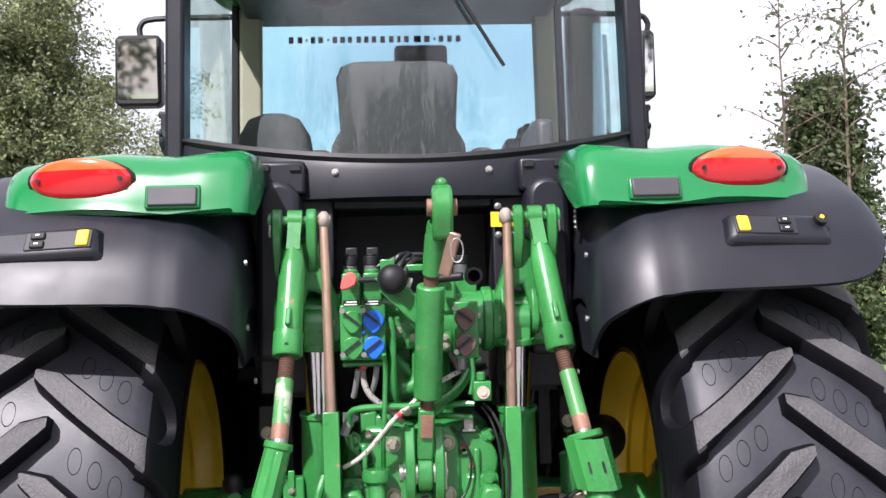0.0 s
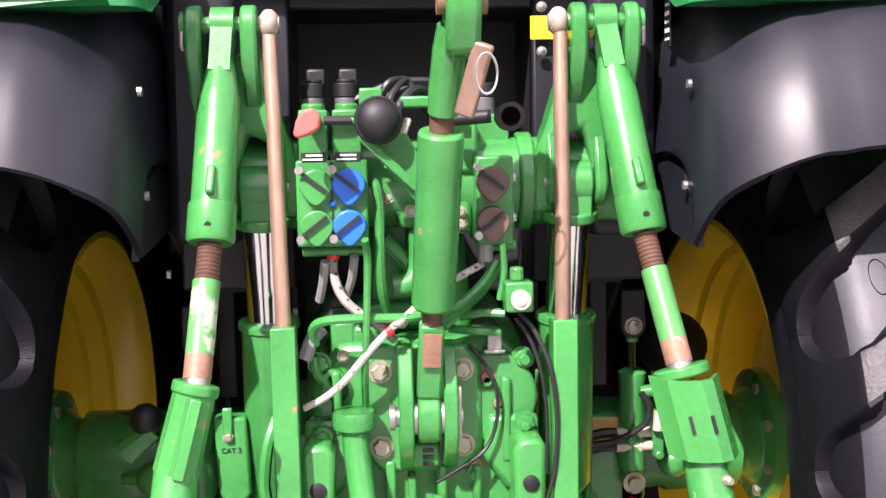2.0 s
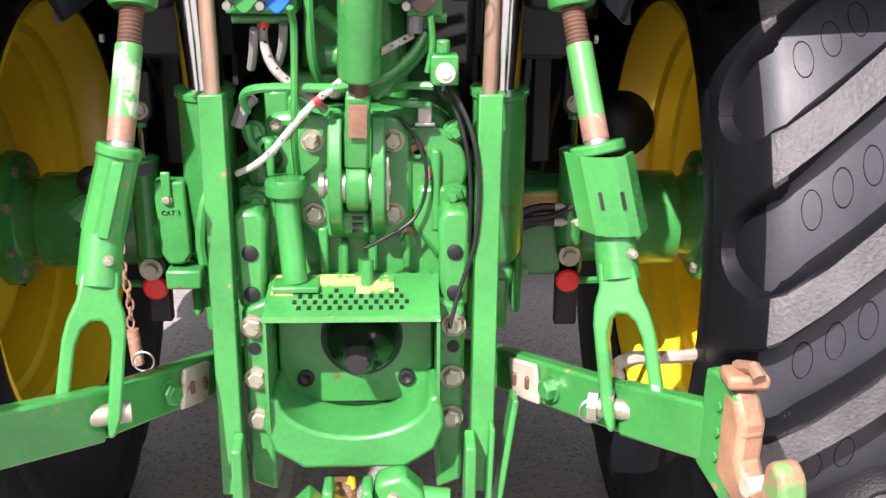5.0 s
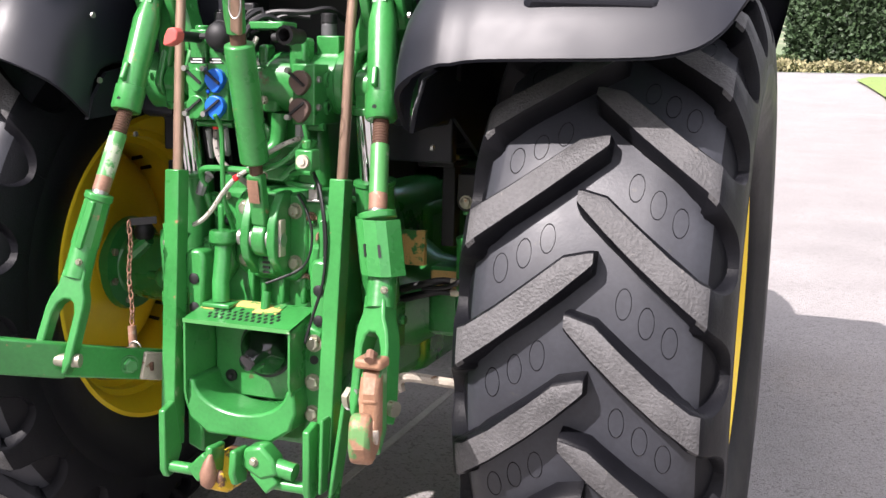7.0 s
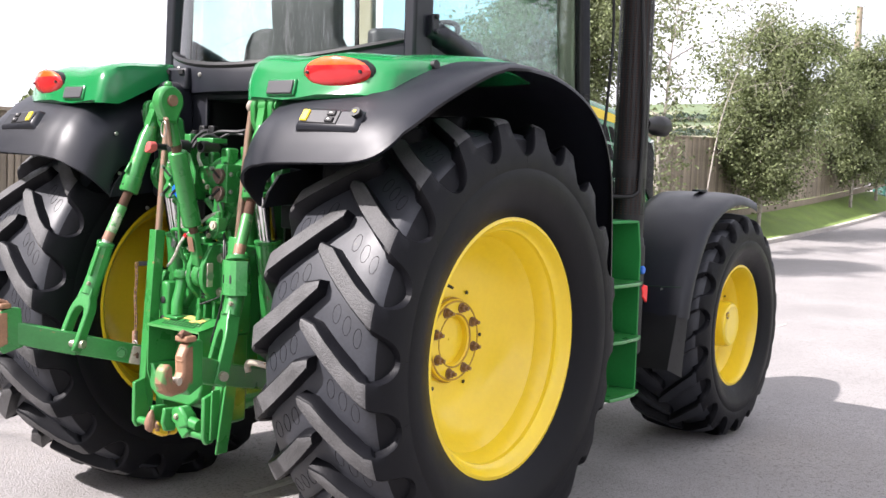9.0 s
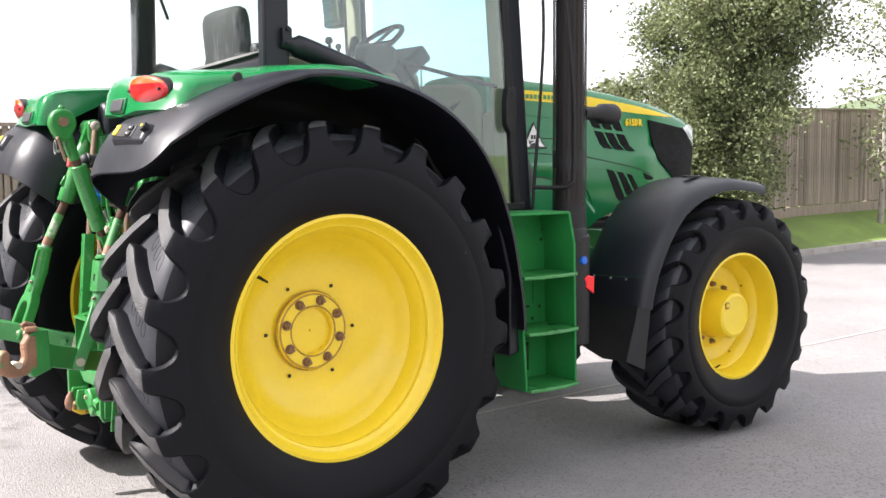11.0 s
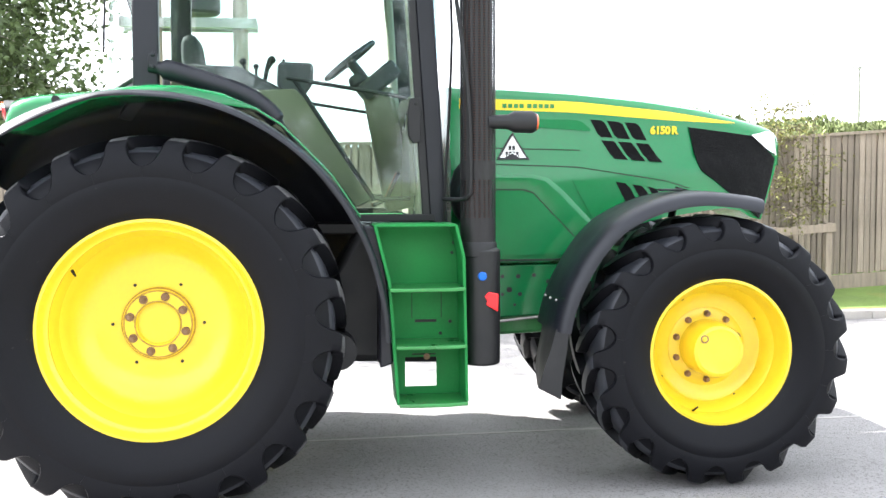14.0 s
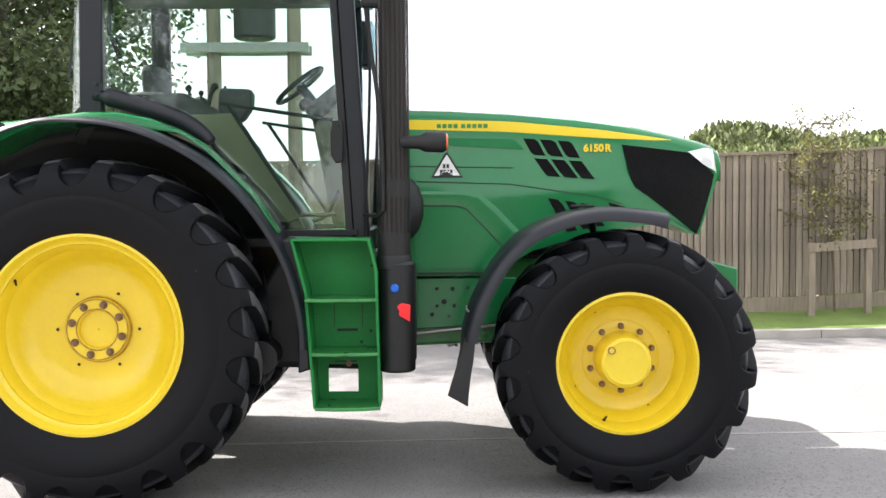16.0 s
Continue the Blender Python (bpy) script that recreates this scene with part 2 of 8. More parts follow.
# ---- mesh building ----
class Shape:
    """Collects vertices and faces of one mesh."""

    def __init__(self):
        self.v, self.f = [], []

    def add(self, verts, faces):
        k = len(self.v)
        self.v += [tuple(p) for p in verts]
        self.f += [tuple(i + k for i in q) for q in faces]
        return self

    def box(self, c, s, rot=None):
        m = rot or Matrix.Identity(3)
        c = Vector(c)
        h = Vector(s) / 2
        vs = [c + m @ Vector((a * h.x, b * h.y, d * h.z)) for d in (-1, 1) for b in (-1, 1) for a in (-1, 1)]
        return self.add(vs, [(0, 2, 3, 1), (4, 5, 7, 6), (0, 1, 5, 4), (2, 6, 7, 3), (0, 4, 6, 2), (1, 3, 7, 5)])

    def beam(self, p, q, w, h, up=(0, 0, 1)):
        """A bar of w by h from p to q; h lies along up."""
        p, q = Vector(p), Vector(q)
        d = (q - p)
        n = d.normalized()
        s = n.cross(Vector(up)).normalized()
        u = s.cross(n)
        return self.box((p + q) / 2, (w, d.length, h), Matrix((s, n, u)).transposed())

    def rings(self, rings, close=True, cap=True):
        n = len(rings[0])
        vs = [p for r in rings for p in r]
        fs = []
        for i in range(len(rings) - 1):
            for j in range(n if close else n - 1):
                a, b = i * n + j, i * n + (j + 1) % n
                fs.append((a, b, b + n, a + n))
        if cap and close:
            fs.append(tuple(reversed(range(n))))
            fs.append(tuple(range((len(rings) - 1) * n, len(rings) * n)))
        return self.add(vs, fs)

    def cyl(self, p, q, r, r2=None, seg=16, cap=True):
        return self.tube([p, q], [r, r if r2 is None else r2], seg, cap)

    def tube(self, pts, r, seg=8, cap=True):
        pts = [Vector(p) for p in pts]
        rs = r if isinstance(r, (list, tuple)) else [r] * len(pts)
        rings, side = [], None
        for i, p in enumerate(pts):
            d = (pts[min(i + 1, len(pts) - 1)] - pts[max(i - 1, 0)]).normalized()
            if side is None:
                side = d.orthogonal().normalized()
            else:
                side = (side - d * side.dot(d))
                side = side.normalized() if side.length > 1e-6 else d.orthogonal().normalized()
            up = d.cross(side)
            rings.append([p + rs[i] * (math.cos(a) * side + math.sin(a) * up) for a in (2 * math.pi * k / seg for k in range(seg))])
        return self.rings(rings, True, cap)

    def lathe(self, profile, axis="x", c=(0, 0, 0), seg=32, closed=False):
        """profile: (along the axis, radius)."""
        c = Vector(c)
        rings = []
        for u, r in profile:
            ring = []
            for k in range(seg):
                a = 2 * math.pi * k / seg
                p = {"x": (u, r * math.cos(a), r * math.sin(a)), "y": (r * math.sin(a), u, r * math.cos(a)), "z": (r * math.cos(a), r * math.sin(a), u)}[axis]
                ring.append(c + Vector(p))
            rings.append(ring)
        if closed:
            rings.append(rings[0])
        return self.rings(rings, True, not closed)

    def ball(self, c, r, seg=14, squash=(1, 1, 1)):
        c = Vector(c)
        rings = []
        for i in range(1, seg // 2):
            t = math.pi * i / (seg // 2)
            rings.append([c + Vector((squash[0] * r * math.sin(t) * math.cos(2 * math.pi * k / seg), squash[1] * r * math.sin(t) * math.sin(2 * math.pi * k / seg),
                                      -squash[2] * r * math.cos(t))) for k in range(seg)])
        return self.rings(rings)

    def prism(self, poly, axis, a, b):
        """A polygon in the plane across axis, drawn out from a to b. poly: the other two coordinates in the order x, y, z."""
        put = {"x": lambda p, w: (w, p[0], p[1]), "y": lambda p, w: (p[0], w, p[1]), "z": lambda p, w: (p[0], p[1], w)}[axis]
        return self.rings([[put(p, a) for p in poly], [put(p, b) for p in poly]])

    def hexnut(self, p, axis, r, h):
        d = Vector(axis).normalized()
        s = d.orthogonal().normalized()
        u = d.cross(s)
        p = Vector(p)
        ring = lambda w, k: [p + d * w + k * r * (math.cos(a) * s + math.sin(a) * u) for a in (math.pi * i / 3 for i in range(6))]
        self.cyl(p - d * 0.002, p + d * h * 0.22, r * 1.3, seg=12)
        return self.rings([ring(h * 0.2, 1), ring(h * 0.85, 1), ring(h, 0.8)])

    def mirrored(self):
        s = Shape()
        s.v = [(-x, y, z) for x, y, z in self.v]
        s.f = [tuple(reversed(q)) for q in self.f]
        return s

    def mesh(self, name, mat, smooth=35):
        me = bpy.data.meshes.new(name)
        me.from_pydata(self.v, [], self.f)
        bm = bmesh.new()
        bm.from_mesh(me)
        bmesh.ops.recalc_face_normals(bm, faces=bm.faces)
        bm.to_mesh(me)
        bm.free()
        me.materials.append(mat)
        if smooth:
            me.polygons.foreach_set("use_smooth", [True] * len(me.polygons))
            me.set_sharp_from_angle(angle=radians(smooth))
        return me


def part(name, shape, mat, parent=None, label="", bevel=0.0, smooth=35):
    """One mesh object under a thing or a part. Shapes are drawn in place; parents stand at the origin."""
    me = shape if isinstance(shape, bpy.types.Mesh) else shape.mesh(name, mat, smooth)
    ob = new(name, me)
    if parent:
        ob.parent = parent
    if label:
        tagged(ob, label)
    if bevel:
        mod = ob.modifiers.new("worn_edge", "BEVEL")
        mod.width, mod.segments, mod.limit_method, mod.angle_limit = bevel, 2, "ANGLE", radians(40)
        mod.harden_normals = False
    return ob


def thing(name, label, category, group="", at=(0, 0, 0)):
    e = new(name)
    e.empty_display_size = 0.2
    e.location = at
    return tagged(e, label, category, group)


def arc(c, r, a0, a1, n):
    return [(c[0] + r * math.cos(radians(a0 + (a1 - a0) * i / n)), c[1] + r * math.sin(radians(a0 + (a1 - a0) * i / n))) for i in range(n + 1)]


def lerp_table(table, x):
    """Piecewise linear lookup; table: (key, value...)."""
    for a, b in zip(table, table[1:]):
        if x <= b[0]:
            f = 0 if b[0] == a[0] else max(0, (x - a[0]) / (b[0] - a[0]))
            return [p + (q - p) * f for p, q in zip(a[1:], b[1:])]
    return list(table[-1][1:])


def smooth_path(pts, n=6):
    """A curve through the points (Catmull-Rom)."""
    P = [Vector(p) for p in pts]
    P = [2 * P[0] - P[1]] + P + [2 * P[-1] - P[-2]]
    out = []
    for i in range(1, len(P) - 2):
        a, b, c, d = P[i - 1:i + 3]
        for k in range(n):
            t = k / n
            out.append(0.5 * ((2 * b) + (c - a) * t + (2 * a - 5 * b + 4 * c - d) * t * t + (3 * b - a - 3 * c + d) * t ** 3))
    return out + [P[-2]]

# ---- ground ----
G = -0.07


def ease(t):
    t = min(1, max(0, t))
    return t * t * (3 - 2 * t)


def road_z(y):
    """Height of the drive: level round the tractor, then rising to the lane."""
    if y < 8:
        return G + 0.011 * max(0, y)
    if y < 37:
        return G + ((0.011 * y) ** 3 + (0.0016 * (y - 8) ** 2) ** 3) ** (1 / 3)
    if y < 50:
        u = (y - 37) / 13
        return G + 1.362 + 0.0928 * 13 * (u - 0.5 * u * u) + 0.02 * 13 * 0.5 * u * u
    return 2.145 + 0.020 * (y - 50)


def far_z(y):
    """The land beyond the lane climbs to the hills on the skyline."""
    return lerp_table([(62, 2.37), (75, 2.2), (120, 4.6), (400, 21.0), (470, 26.0), (900, 60.0), (1600, 132.0), (2400, 192.0), (4000, 205.0)], y)[0]


KERB_X, FENCE_X = -4.62, -6.1


def lawn_rise(x, y):
    base = 0.06 + (0.06 + 0.36 * ease((y - 5) / 9)) * ease((KERB_X - x) / 1.4)
    bank = 2.0 * ease((FENCE_X - 0.5 - x) / 3.6) * ease((24 - y) / 12) * ease((y - 1) / 6)
    return base + bank


def ground_z(x, y):
    z = road_z(min(y, 62)) if y < 62 else far_z(y)
    if y > 20:
        az = math.degrees(math.atan2(x, y))
        k = ease((az + 36) / 10) if az < 0 else ease((15 - az) / 7)
        if y > 62:
            z = 2.2 + (z - 2.2) * k
        elif az > 8:
            z = G + 0.3 + (z - G - 0.3) * k
    return z


m_road = material("worn_asphalt", (0.268, 0.254, 0.248), 0.9, var=0.2, scale=0.9, bump=0.9, bscale=95, spots=(0.165, 0.157, 0.150), spot_at=0.545, spot_scale=62)
m_lane = material("lane_asphalt", (0.17, 0.17, 0.175), 0.9, var=0.1, scale=0.8, bump=0.4, bscale=150)
m_grass = material("mown_grass", (0.165, 0.24, 0.058), 0.9, var=0.35, scale=1.6, bump=0.8, bscale=90, spots=(0.20, 0.24, 0.06), spot_at=0.60, spot_scale=3)
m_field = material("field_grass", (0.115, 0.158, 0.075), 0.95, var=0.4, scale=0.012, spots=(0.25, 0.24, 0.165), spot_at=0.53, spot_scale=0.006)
m_kerb = material("concrete_kerb", (0.42, 0.39, 0.35), 0.85, var=0.2, scale=5, bump=0.4, bscale=120, piece=0.08)
m_wood = material("weathered_board", (0.285, 0.234, 0.184), 0.85, var=0.45, scale=3, stretch=(8, 8, 0.7), bump=0.6, bscale=40, piece=0.30)
m_post = material("weathered_post", (0.30, 0.245, 0.19), 0.85, var=0.3, scale=4, stretch=(6, 6, 0.8), bump=0.4, bscale=40)


def sheet(name, xs, ys, zf, mat, label):
    s = Shape()
    s.add([(x, y, zf(x, y)) for y in ys for x in xs], [(j * len(xs) + i, j * len(xs) + i + 1, (j + 1) * len(xs) + i + 1, (j + 1) * len(xs) + i)
                                                       for j in range(len(ys) - 1) for i in range(len(xs) - 1)])
    ob = part(name, s, mat)
    return tagged(ob, label, name.split("_")[0], kind="structure")


wide = [-4000, -2500, -1500, -1000, -800, -600, -500, -400, -300, -250, -200, -150, -110, -80, -60, -40, -30, -20, -12, -8, -5, -2, 0, 2, 5, 8, 12, 20, 30, 40, 60, 80, 110, 150, 200, 300, 400, 600, 1000, 1500, 2500, 4000]
near_y = [-4000, -1000, -300, -100, -40, -15, -5, 0, 4, 8] + [8 + 2 * i for i in range(1, 28)]
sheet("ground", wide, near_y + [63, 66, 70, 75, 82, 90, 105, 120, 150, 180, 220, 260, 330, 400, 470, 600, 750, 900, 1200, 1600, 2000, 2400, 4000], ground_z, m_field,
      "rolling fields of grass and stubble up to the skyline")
sheet("road_drive", [-4.66, -3, -1, 1, 3, 6, 10, 16], [-40, -15, -5, 0, 4, 8] + [8 + 2 * i for i in range(1, 22)], lambda x, y: ground_z(x, y) + 0.004, m_road,
      "pale worn asphalt drive under the tractor")
sheet("road_apron", [-30, -16, -10, -6, -4.66], [34.2, 36, 38, 40, 42, 44, 46, 48, 50], lambda x, y: ground_z(x, y) + 0.004, m_road,
      "pale asphalt where the drive widens to the lane")
sheet("road_lane", wide, [50.0, 51.5, 53, 55, 56.5], lambda x, y: ground_z(x, y) + 0.008, m_lane, "grey asphalt lane crossing beyond the drive")
lawn_ys = [-40 + 2 * i for i in range(0, 38)]
sheet("ground_lawn", [-60, -30, -20, -14, -11, -10, -9, -8.4, -7.8, -7.2, -6.7, -6.3, -5.9, -5.4, -5.0, -4.78], lawn_ys,
      lambda x, y: road_z(y) + lawn_rise(x, y), m_grass, "mown grass verge rising to the fence and bank")
isl_x = lambda y: lerp_table([(9, 7.0), (18, 5.6), (26, 4.4), (32, 3.5), (38, 2.8), (43, 2.3), (46, 2.9), (48, 5.0)], y)[0]
sheet("ground_island", [0, 0.05, 0.12, 0.25, 0.5, 1.0], [9, 12, 16, 20, 24, 28, 32, 36, 40, 43, 45, 46, 47, 48], lambda x, y: road_z(y) + 0.10, m_grass,
      "mown grass beside the drive")
isl = bpy.data.objects["ground_island"].data
for v in isl.vertices:
    v.co.x = isl_x(v.co.y) + (60 - isl_x(v.co.y)) * v.co.x
joint = part("road_joint", Shape().beam((-0.25, 0.0, road_z(0) + 0.0055), (-0.25, 7.9, road_z(7.9) + 0.0055), 0.035, 0.006), material("pale_joint_filler", (0.36, 0.34, 0.32), 0.9, var=0.3, scale=4, bump=0.3, bscale=120))
tagged(joint, "thin pale joint along the asphalt", "joint", kind="structure")


kerb = thing("kerb", "pale concrete kerb along the grass verge", "kerb")
tagged(kerb, kind="structure")
stone = Shape().box((0, 0, 0), (0.15, 0.905, 0.20)).mesh("kerb_stone", m_kerb, 0)
for i in range(61):
    y = -22 + i * 0.915
    k = part("kerb_stone", stone, m_kerb, kerb)
    k.location = (KERB_X - 0.08, y, road_z(y) - 0.01 + random.uniform(-0.003, 0.003))
    k.rotation_euler = (math.atan2(road_z(y + 0.5) - road_z(y - 0.5), 1), 0, random.uniform(-0.006, 0.006))

# ---- fence ----
fence = thing("fence", "close-boarded weathered timber fence above the grass verge", "fence")
tagged(fence, kind="structure")
board = Shape().box((0, 0, 0.90), (0.02, 0.067, 1.72)).mesh("board", m_wood, 0)
FENCE_Y0, FENCE_Y1 = -16.0, 34.4
fence_z = lambda y: road_z(y) + lawn_rise(FENCE_X + 0.05, y)
rest = Shape()
y, count = FENCE_Y0, 0
while y < FENCE_Y1:
    z = fence_z(y)
    if -0.5 < y < 22.5 and count < 300:
        b = part("board", board, m_wood, fence)
        b.location = (FENCE_X + random.uniform(0.0, 0.008), y, z + 0.14 + random.uniform(-0.006, 0.006))
        b.rotation_euler = (random.uniform(-0.004, 0.004), 0, random.uniform(-0.12, 0.12))
        b.scale.y = random.uniform(0.86, 1.10)
        count += 1
    else:
        rest.box((FENCE_X + random.choice((0, 0.008)), y, z + 1.04), (0.02, 0.067, 1.72))
    y += 0.077
tagged(part("boards", rest, material("weathered_far_board", (0.29, 0.24, 0.19), 0.85, var=0.35, scale=3, stretch=(8, 8, 0.7), island=0.2), fence), kind="stuff")
y = FENCE_Y0
while y < FENCE_Y1:
    z0, z1 = fence_z(y), fence_z(y + 2.5)
    part("cap_rail", Shape().beam((FENCE_X + 0.01, y, z0 + 1.90), (FENCE_X + 0.01, y + 2.49, z1 + 1.90), 0.075, 0.035), m_post, fence)
    part("gravel_board", Shape().beam((FENCE_X + 0.03, y, z0 + 0.08), (FENCE_X + 0.03, y + 2.49, z1 + 0.08), 0.03, 0.17), m_post, fence)
    part("backing_board", Shape().prism([(y, z0 + 0.2), (y + 2.49, z1 + 0.2), (y + 2.49, z1 + 1.86), (y, z0 + 1.86)], "x", FENCE_X - 0.050, FENCE_X - 0.036), m_post, fence, smooth=0)
    part("fence_post", Shape().box((FENCE_X - 0.11, y, z0 + 0.92), (0.10, 0.10, 1.95)), m_post, fence)
    y += 2.5

# ---- trees ----
m_twig = material("dark_twig_bark", (0.13, 0.10, 0.075), 0.85, var=0.3, scale=12)
m_bark = material("birch_bark", (0.33, 0.30, 0.26), 0.8, var=0.35, scale=8, spots=(0.05, 0.045, 0.04), spot_at=0.58, spot_scale=14)
m_leaf = material("birch_leaf", (0.190, 0.222, 0.105), 0.55, var=0.25, scale=3, island=0.55)
m_leaf_deep = material("deep_green_leaf", (0.098, 0.132, 0.057), 0.55, var=0.25, scale=3, island=0.55)
m_leaf_dark = material("evergreen_leaf", (0.030, 0.058, 0.022), 0.6, var=0.3, scale=2, island=0.5)
m_leaf_conifer = material("conifer_spray", (0.078, 0.108, 0.042), 0.6, var=0.3, scale=2, island=0.45)
m_leaf_pale = material("yellowing_leaf", (0.17, 0.165, 0.055), 0.55, var=0.25, scale=3, island=0.5)
def let_light_through(m, share):
    """Leaves glow when the sun stands behind them."""
    nt = m.node_tree
    b = nt.nodes["Principled BSDF"]
    out = next(n for n in nt.nodes if n.type == "OUTPUT_MATERIAL")
    tr, mx = nt.nodes.new("ShaderNodeBsdfTranslucent"), nt.nodes.new("ShaderNodeMixShader")
    nt.links.new(b.inputs["Base Color"].links[0].from_socket, tr.inputs["Color"])
    mx.inputs[0].default_value = share
    nt.links.new(b.outputs["BSDF"], mx.inputs[1])
    nt.links.new(tr.outputs["BSDF"], mx.inputs[2])
    nt.links.new(mx.outputs["Shader"], out.inputs["Surface"])


for m in (m_leaf, m_leaf_deep, m_leaf_pale, m_leaf_conifer):
    let_light_through(m, 0.4)


def leaf(s, p, d, size, rng):
    """One pointed leaf folded along its rib."""
    d = d.normalized()
    side = d.cross(Vector((rng.uniform(-1, 1), rng.uniform(-1, 1), rng.uniform(-0.4, 1)))).normalized()
    nrm = side.cross(d)
    w = size * 0.29
    s.add([p, p + d * size * 0.5 + side * w + nrm * size * 0.08, p + d * size, p + d * size * 0.5 - side * w + nrm * size * 0.08], [(0, 1, 2), (0, 2, 3)])


def tree(name, label, at, height, spread, leaves, size=0.07, base=0.12, seed=1, lean=(0, 0), limbs=26, droop=0.35, bark=None, foliage=None, trunk_r=0.055, ragged=0.5, low=0.16, cone=False):
    rng = random.Random(seed)
    t = thing(name, label, "tree", at=at)
    wood = Shape()
    axis = []
    for i in range(9):
        f = i / 8
        axis.append(Vector((lean[0] * f * f + rng.uniform(-1, 1) * 0.03 * height * f * (1 - f), lean[1] * f * f + rng.uniform(-1, 1) * 0.03 * height * f * (1 - f), height * f)))
    wood.tube(axis, [trunk_r * (1 - 0.9 * i / 8) for i in range(9)], 8)
    crown = Shape()
    tips = []
    for k in range(limbs):
        f = low + (0.97 - low) * (k + rng.random()) / limbs
        i = min(7, int(f * 8))
        p = axis[i].lerp(axis[i + 1], f * 8 - i)
        a = k * 2.4 + rng.uniform(-0.5, 0.5)
        shape = 1.08 - f if cone else math.sin(math.pi * min(1, (1 - f) ** 0.75 * 0.92 + 0.08)) ** 0.7
        reach = spread * max(0.12, shape) * rng.uniform(1 - ragged, 1.0 + 0.25 * ragged)
        d = Vector((math.cos(a), math.sin(a), rng.uniform(0.35, 0.9)))
        pts, q = [p], p.copy()
        v = d.normalized()
        for s_ in range(5):
            q = q + v * reach / 5
            v = (v + Vector((rng.uniform(-0.25, 0.25), rng.uniform(-0.25, 0.25), -droop * 0.35))).normalized()
            pts.append(q.copy())
        wood.tube(pts, [trunk_r * 0.36 * (1 - 0.85 * j / 5) for j in range(6)], 5)
        for j in range(2, 6):
            for _ in range(3):
                tw = pts[j] + Vector((rng.gauss(0, 1), rng.gauss(0, 1), rng.gauss(0, 0.9) - droop * 0.6)) * spread * 0.16
                tips.append((pts[j], tw))
    per = max(1, leaves // len(tips))
    for p, q in tips:
        wood.tube([p, (p + q) / 2 + Vector((0, 0, 0.02)), q], [0.006, 0.004, 0.002], 3)
        for _ in range(per):
            c = p.lerp(q, rng.uniform(0.3, 1.1)) + Vector((rng.gauss(0, 1), rng.gauss(0, 1), rng.gauss(0, 1))) * spread * 0.075
            leaf(crown, c, Vector((rng.uniform(-1, 1), rng.uniform(-1, 1), rng.uniform(-1.1, 0.4))), size * rng.uniform(0.7, 1.3), rng)
    part("trunk", wood, bark or m_bark, t)
    part("crown", crown, foliage or m_leaf, t, smooth=0)
    return t


def on_lawn(x, y):
    return (x, y, road_z(y) + lawn_rise(x, y) - 0.03)


tree("birch_tree", "leafy young birch with drooping twigs beside the fence", on_lawn(-5.3, 10.6), 5.6, 1.65, 125000, seed=3, lean=(0.3, 0.9), limbs=70, size=0.062, low=0.13, droop=0.55, bark=m_twig)
tree("shrub", "leafy shrub showing above the fence", on_lawn(-7.5, 10.6), 1.95, 1.2, 16000, seed=4, limbs=30, size=0.085, low=0.05, trunk_r=0.03, bark=m_twig)
tree("birch_tree", "slender young birch on the grass verge", on_lawn(-5.4, 15.6), 5.2, 1.2, 2600, seed=5, lean=(0.2, 0.4), limbs=26, size=0.085)
tree("birch_tree", "thin leaning birch with few leaves by the fence", on_lawn(-5.5, 18.4), 6.4, 1.5, 2000, seed=7, lean=(1.2, 2.2), limbs=14, size=0.08, ragged=0.8, low=0.45, trunk_r=0.022)
tree("birch_tree", "bushy birch on the grass verge", on_lawn(-5.3, 21.3), 4.6, 1.8, 44000, seed=11, lean=(0.2, 0.6), limbs=44, size=0.085, low=0.19, ragged=0.65)
tree("birch_tree", "low bushy birch on the grass verge", on_lawn(-5.4, 32.6), 3.8, 1.5, 32000, seed=13, limbs=36, size=0.085, low=0.22, ragged=0.65)
tree("birch_tree", "bushy birch near the end of the drive", on_lawn(-5.4, 29.6), 4.7, 1.5, 36000, seed=17, limbs=42, size=0.09, low=0.20, ragged=0.65)
tree("birch_sapling", "staked birch sapling with sparse yellowing leaves", on_lawn(-5.85, 6.52), 2.25, 0.7, 2200, seed=23, lean=(-0.1, -0.25), limbs=20, size=0.045, foliage=m_leaf_pale, bark=m_twig, trunk_r=0.016, ragged=0.7, low=0.36)
tree("birch_tree", "tall leafy tree behind the fence", on_lawn(-9.6, -4.7), 8.6, 3.7, 78000, seed=29, limbs=60, size=0.118, trunk_r=0.1, low=0.12, foliage=m_leaf_deep)
tree("conifer", "dense evergreen beside the yard", (8.6, 16.5, 0.0), 5.7, 1.6, 52000, seed=31, limbs=110, size=0.13, foliage=m_leaf_conifer, bark=m_twig, droop=0.1, ragged=0.3, low=0.04, trunk_r=0.12, cone=True)
tree("birch_tree", "thin open birch with small leaves", (7.45, 15.6, 0.0), 8.2, 1.2, 600, seed=37, limbs=26, size=0.12, ragged=0.7, low=0.35, foliage=m_leaf_deep, bark=m_twig)
tree("birch_tree", "tall thin birch with small leaves", (8.55, 15.4, 0.0), 9.0, 1.3, 1000, seed=41, limbs=30, size=0.12, ragged=0.7, low=0.4, foliage=m_leaf_deep, bark=m_twig)
tree("birch_tree", "small thin birch across the yard", (7.2, 28.0, 0.6), 5.4, 1.4, 900, seed=43, limbs=18, size=0.09, ragged=0.8, low=0.3)

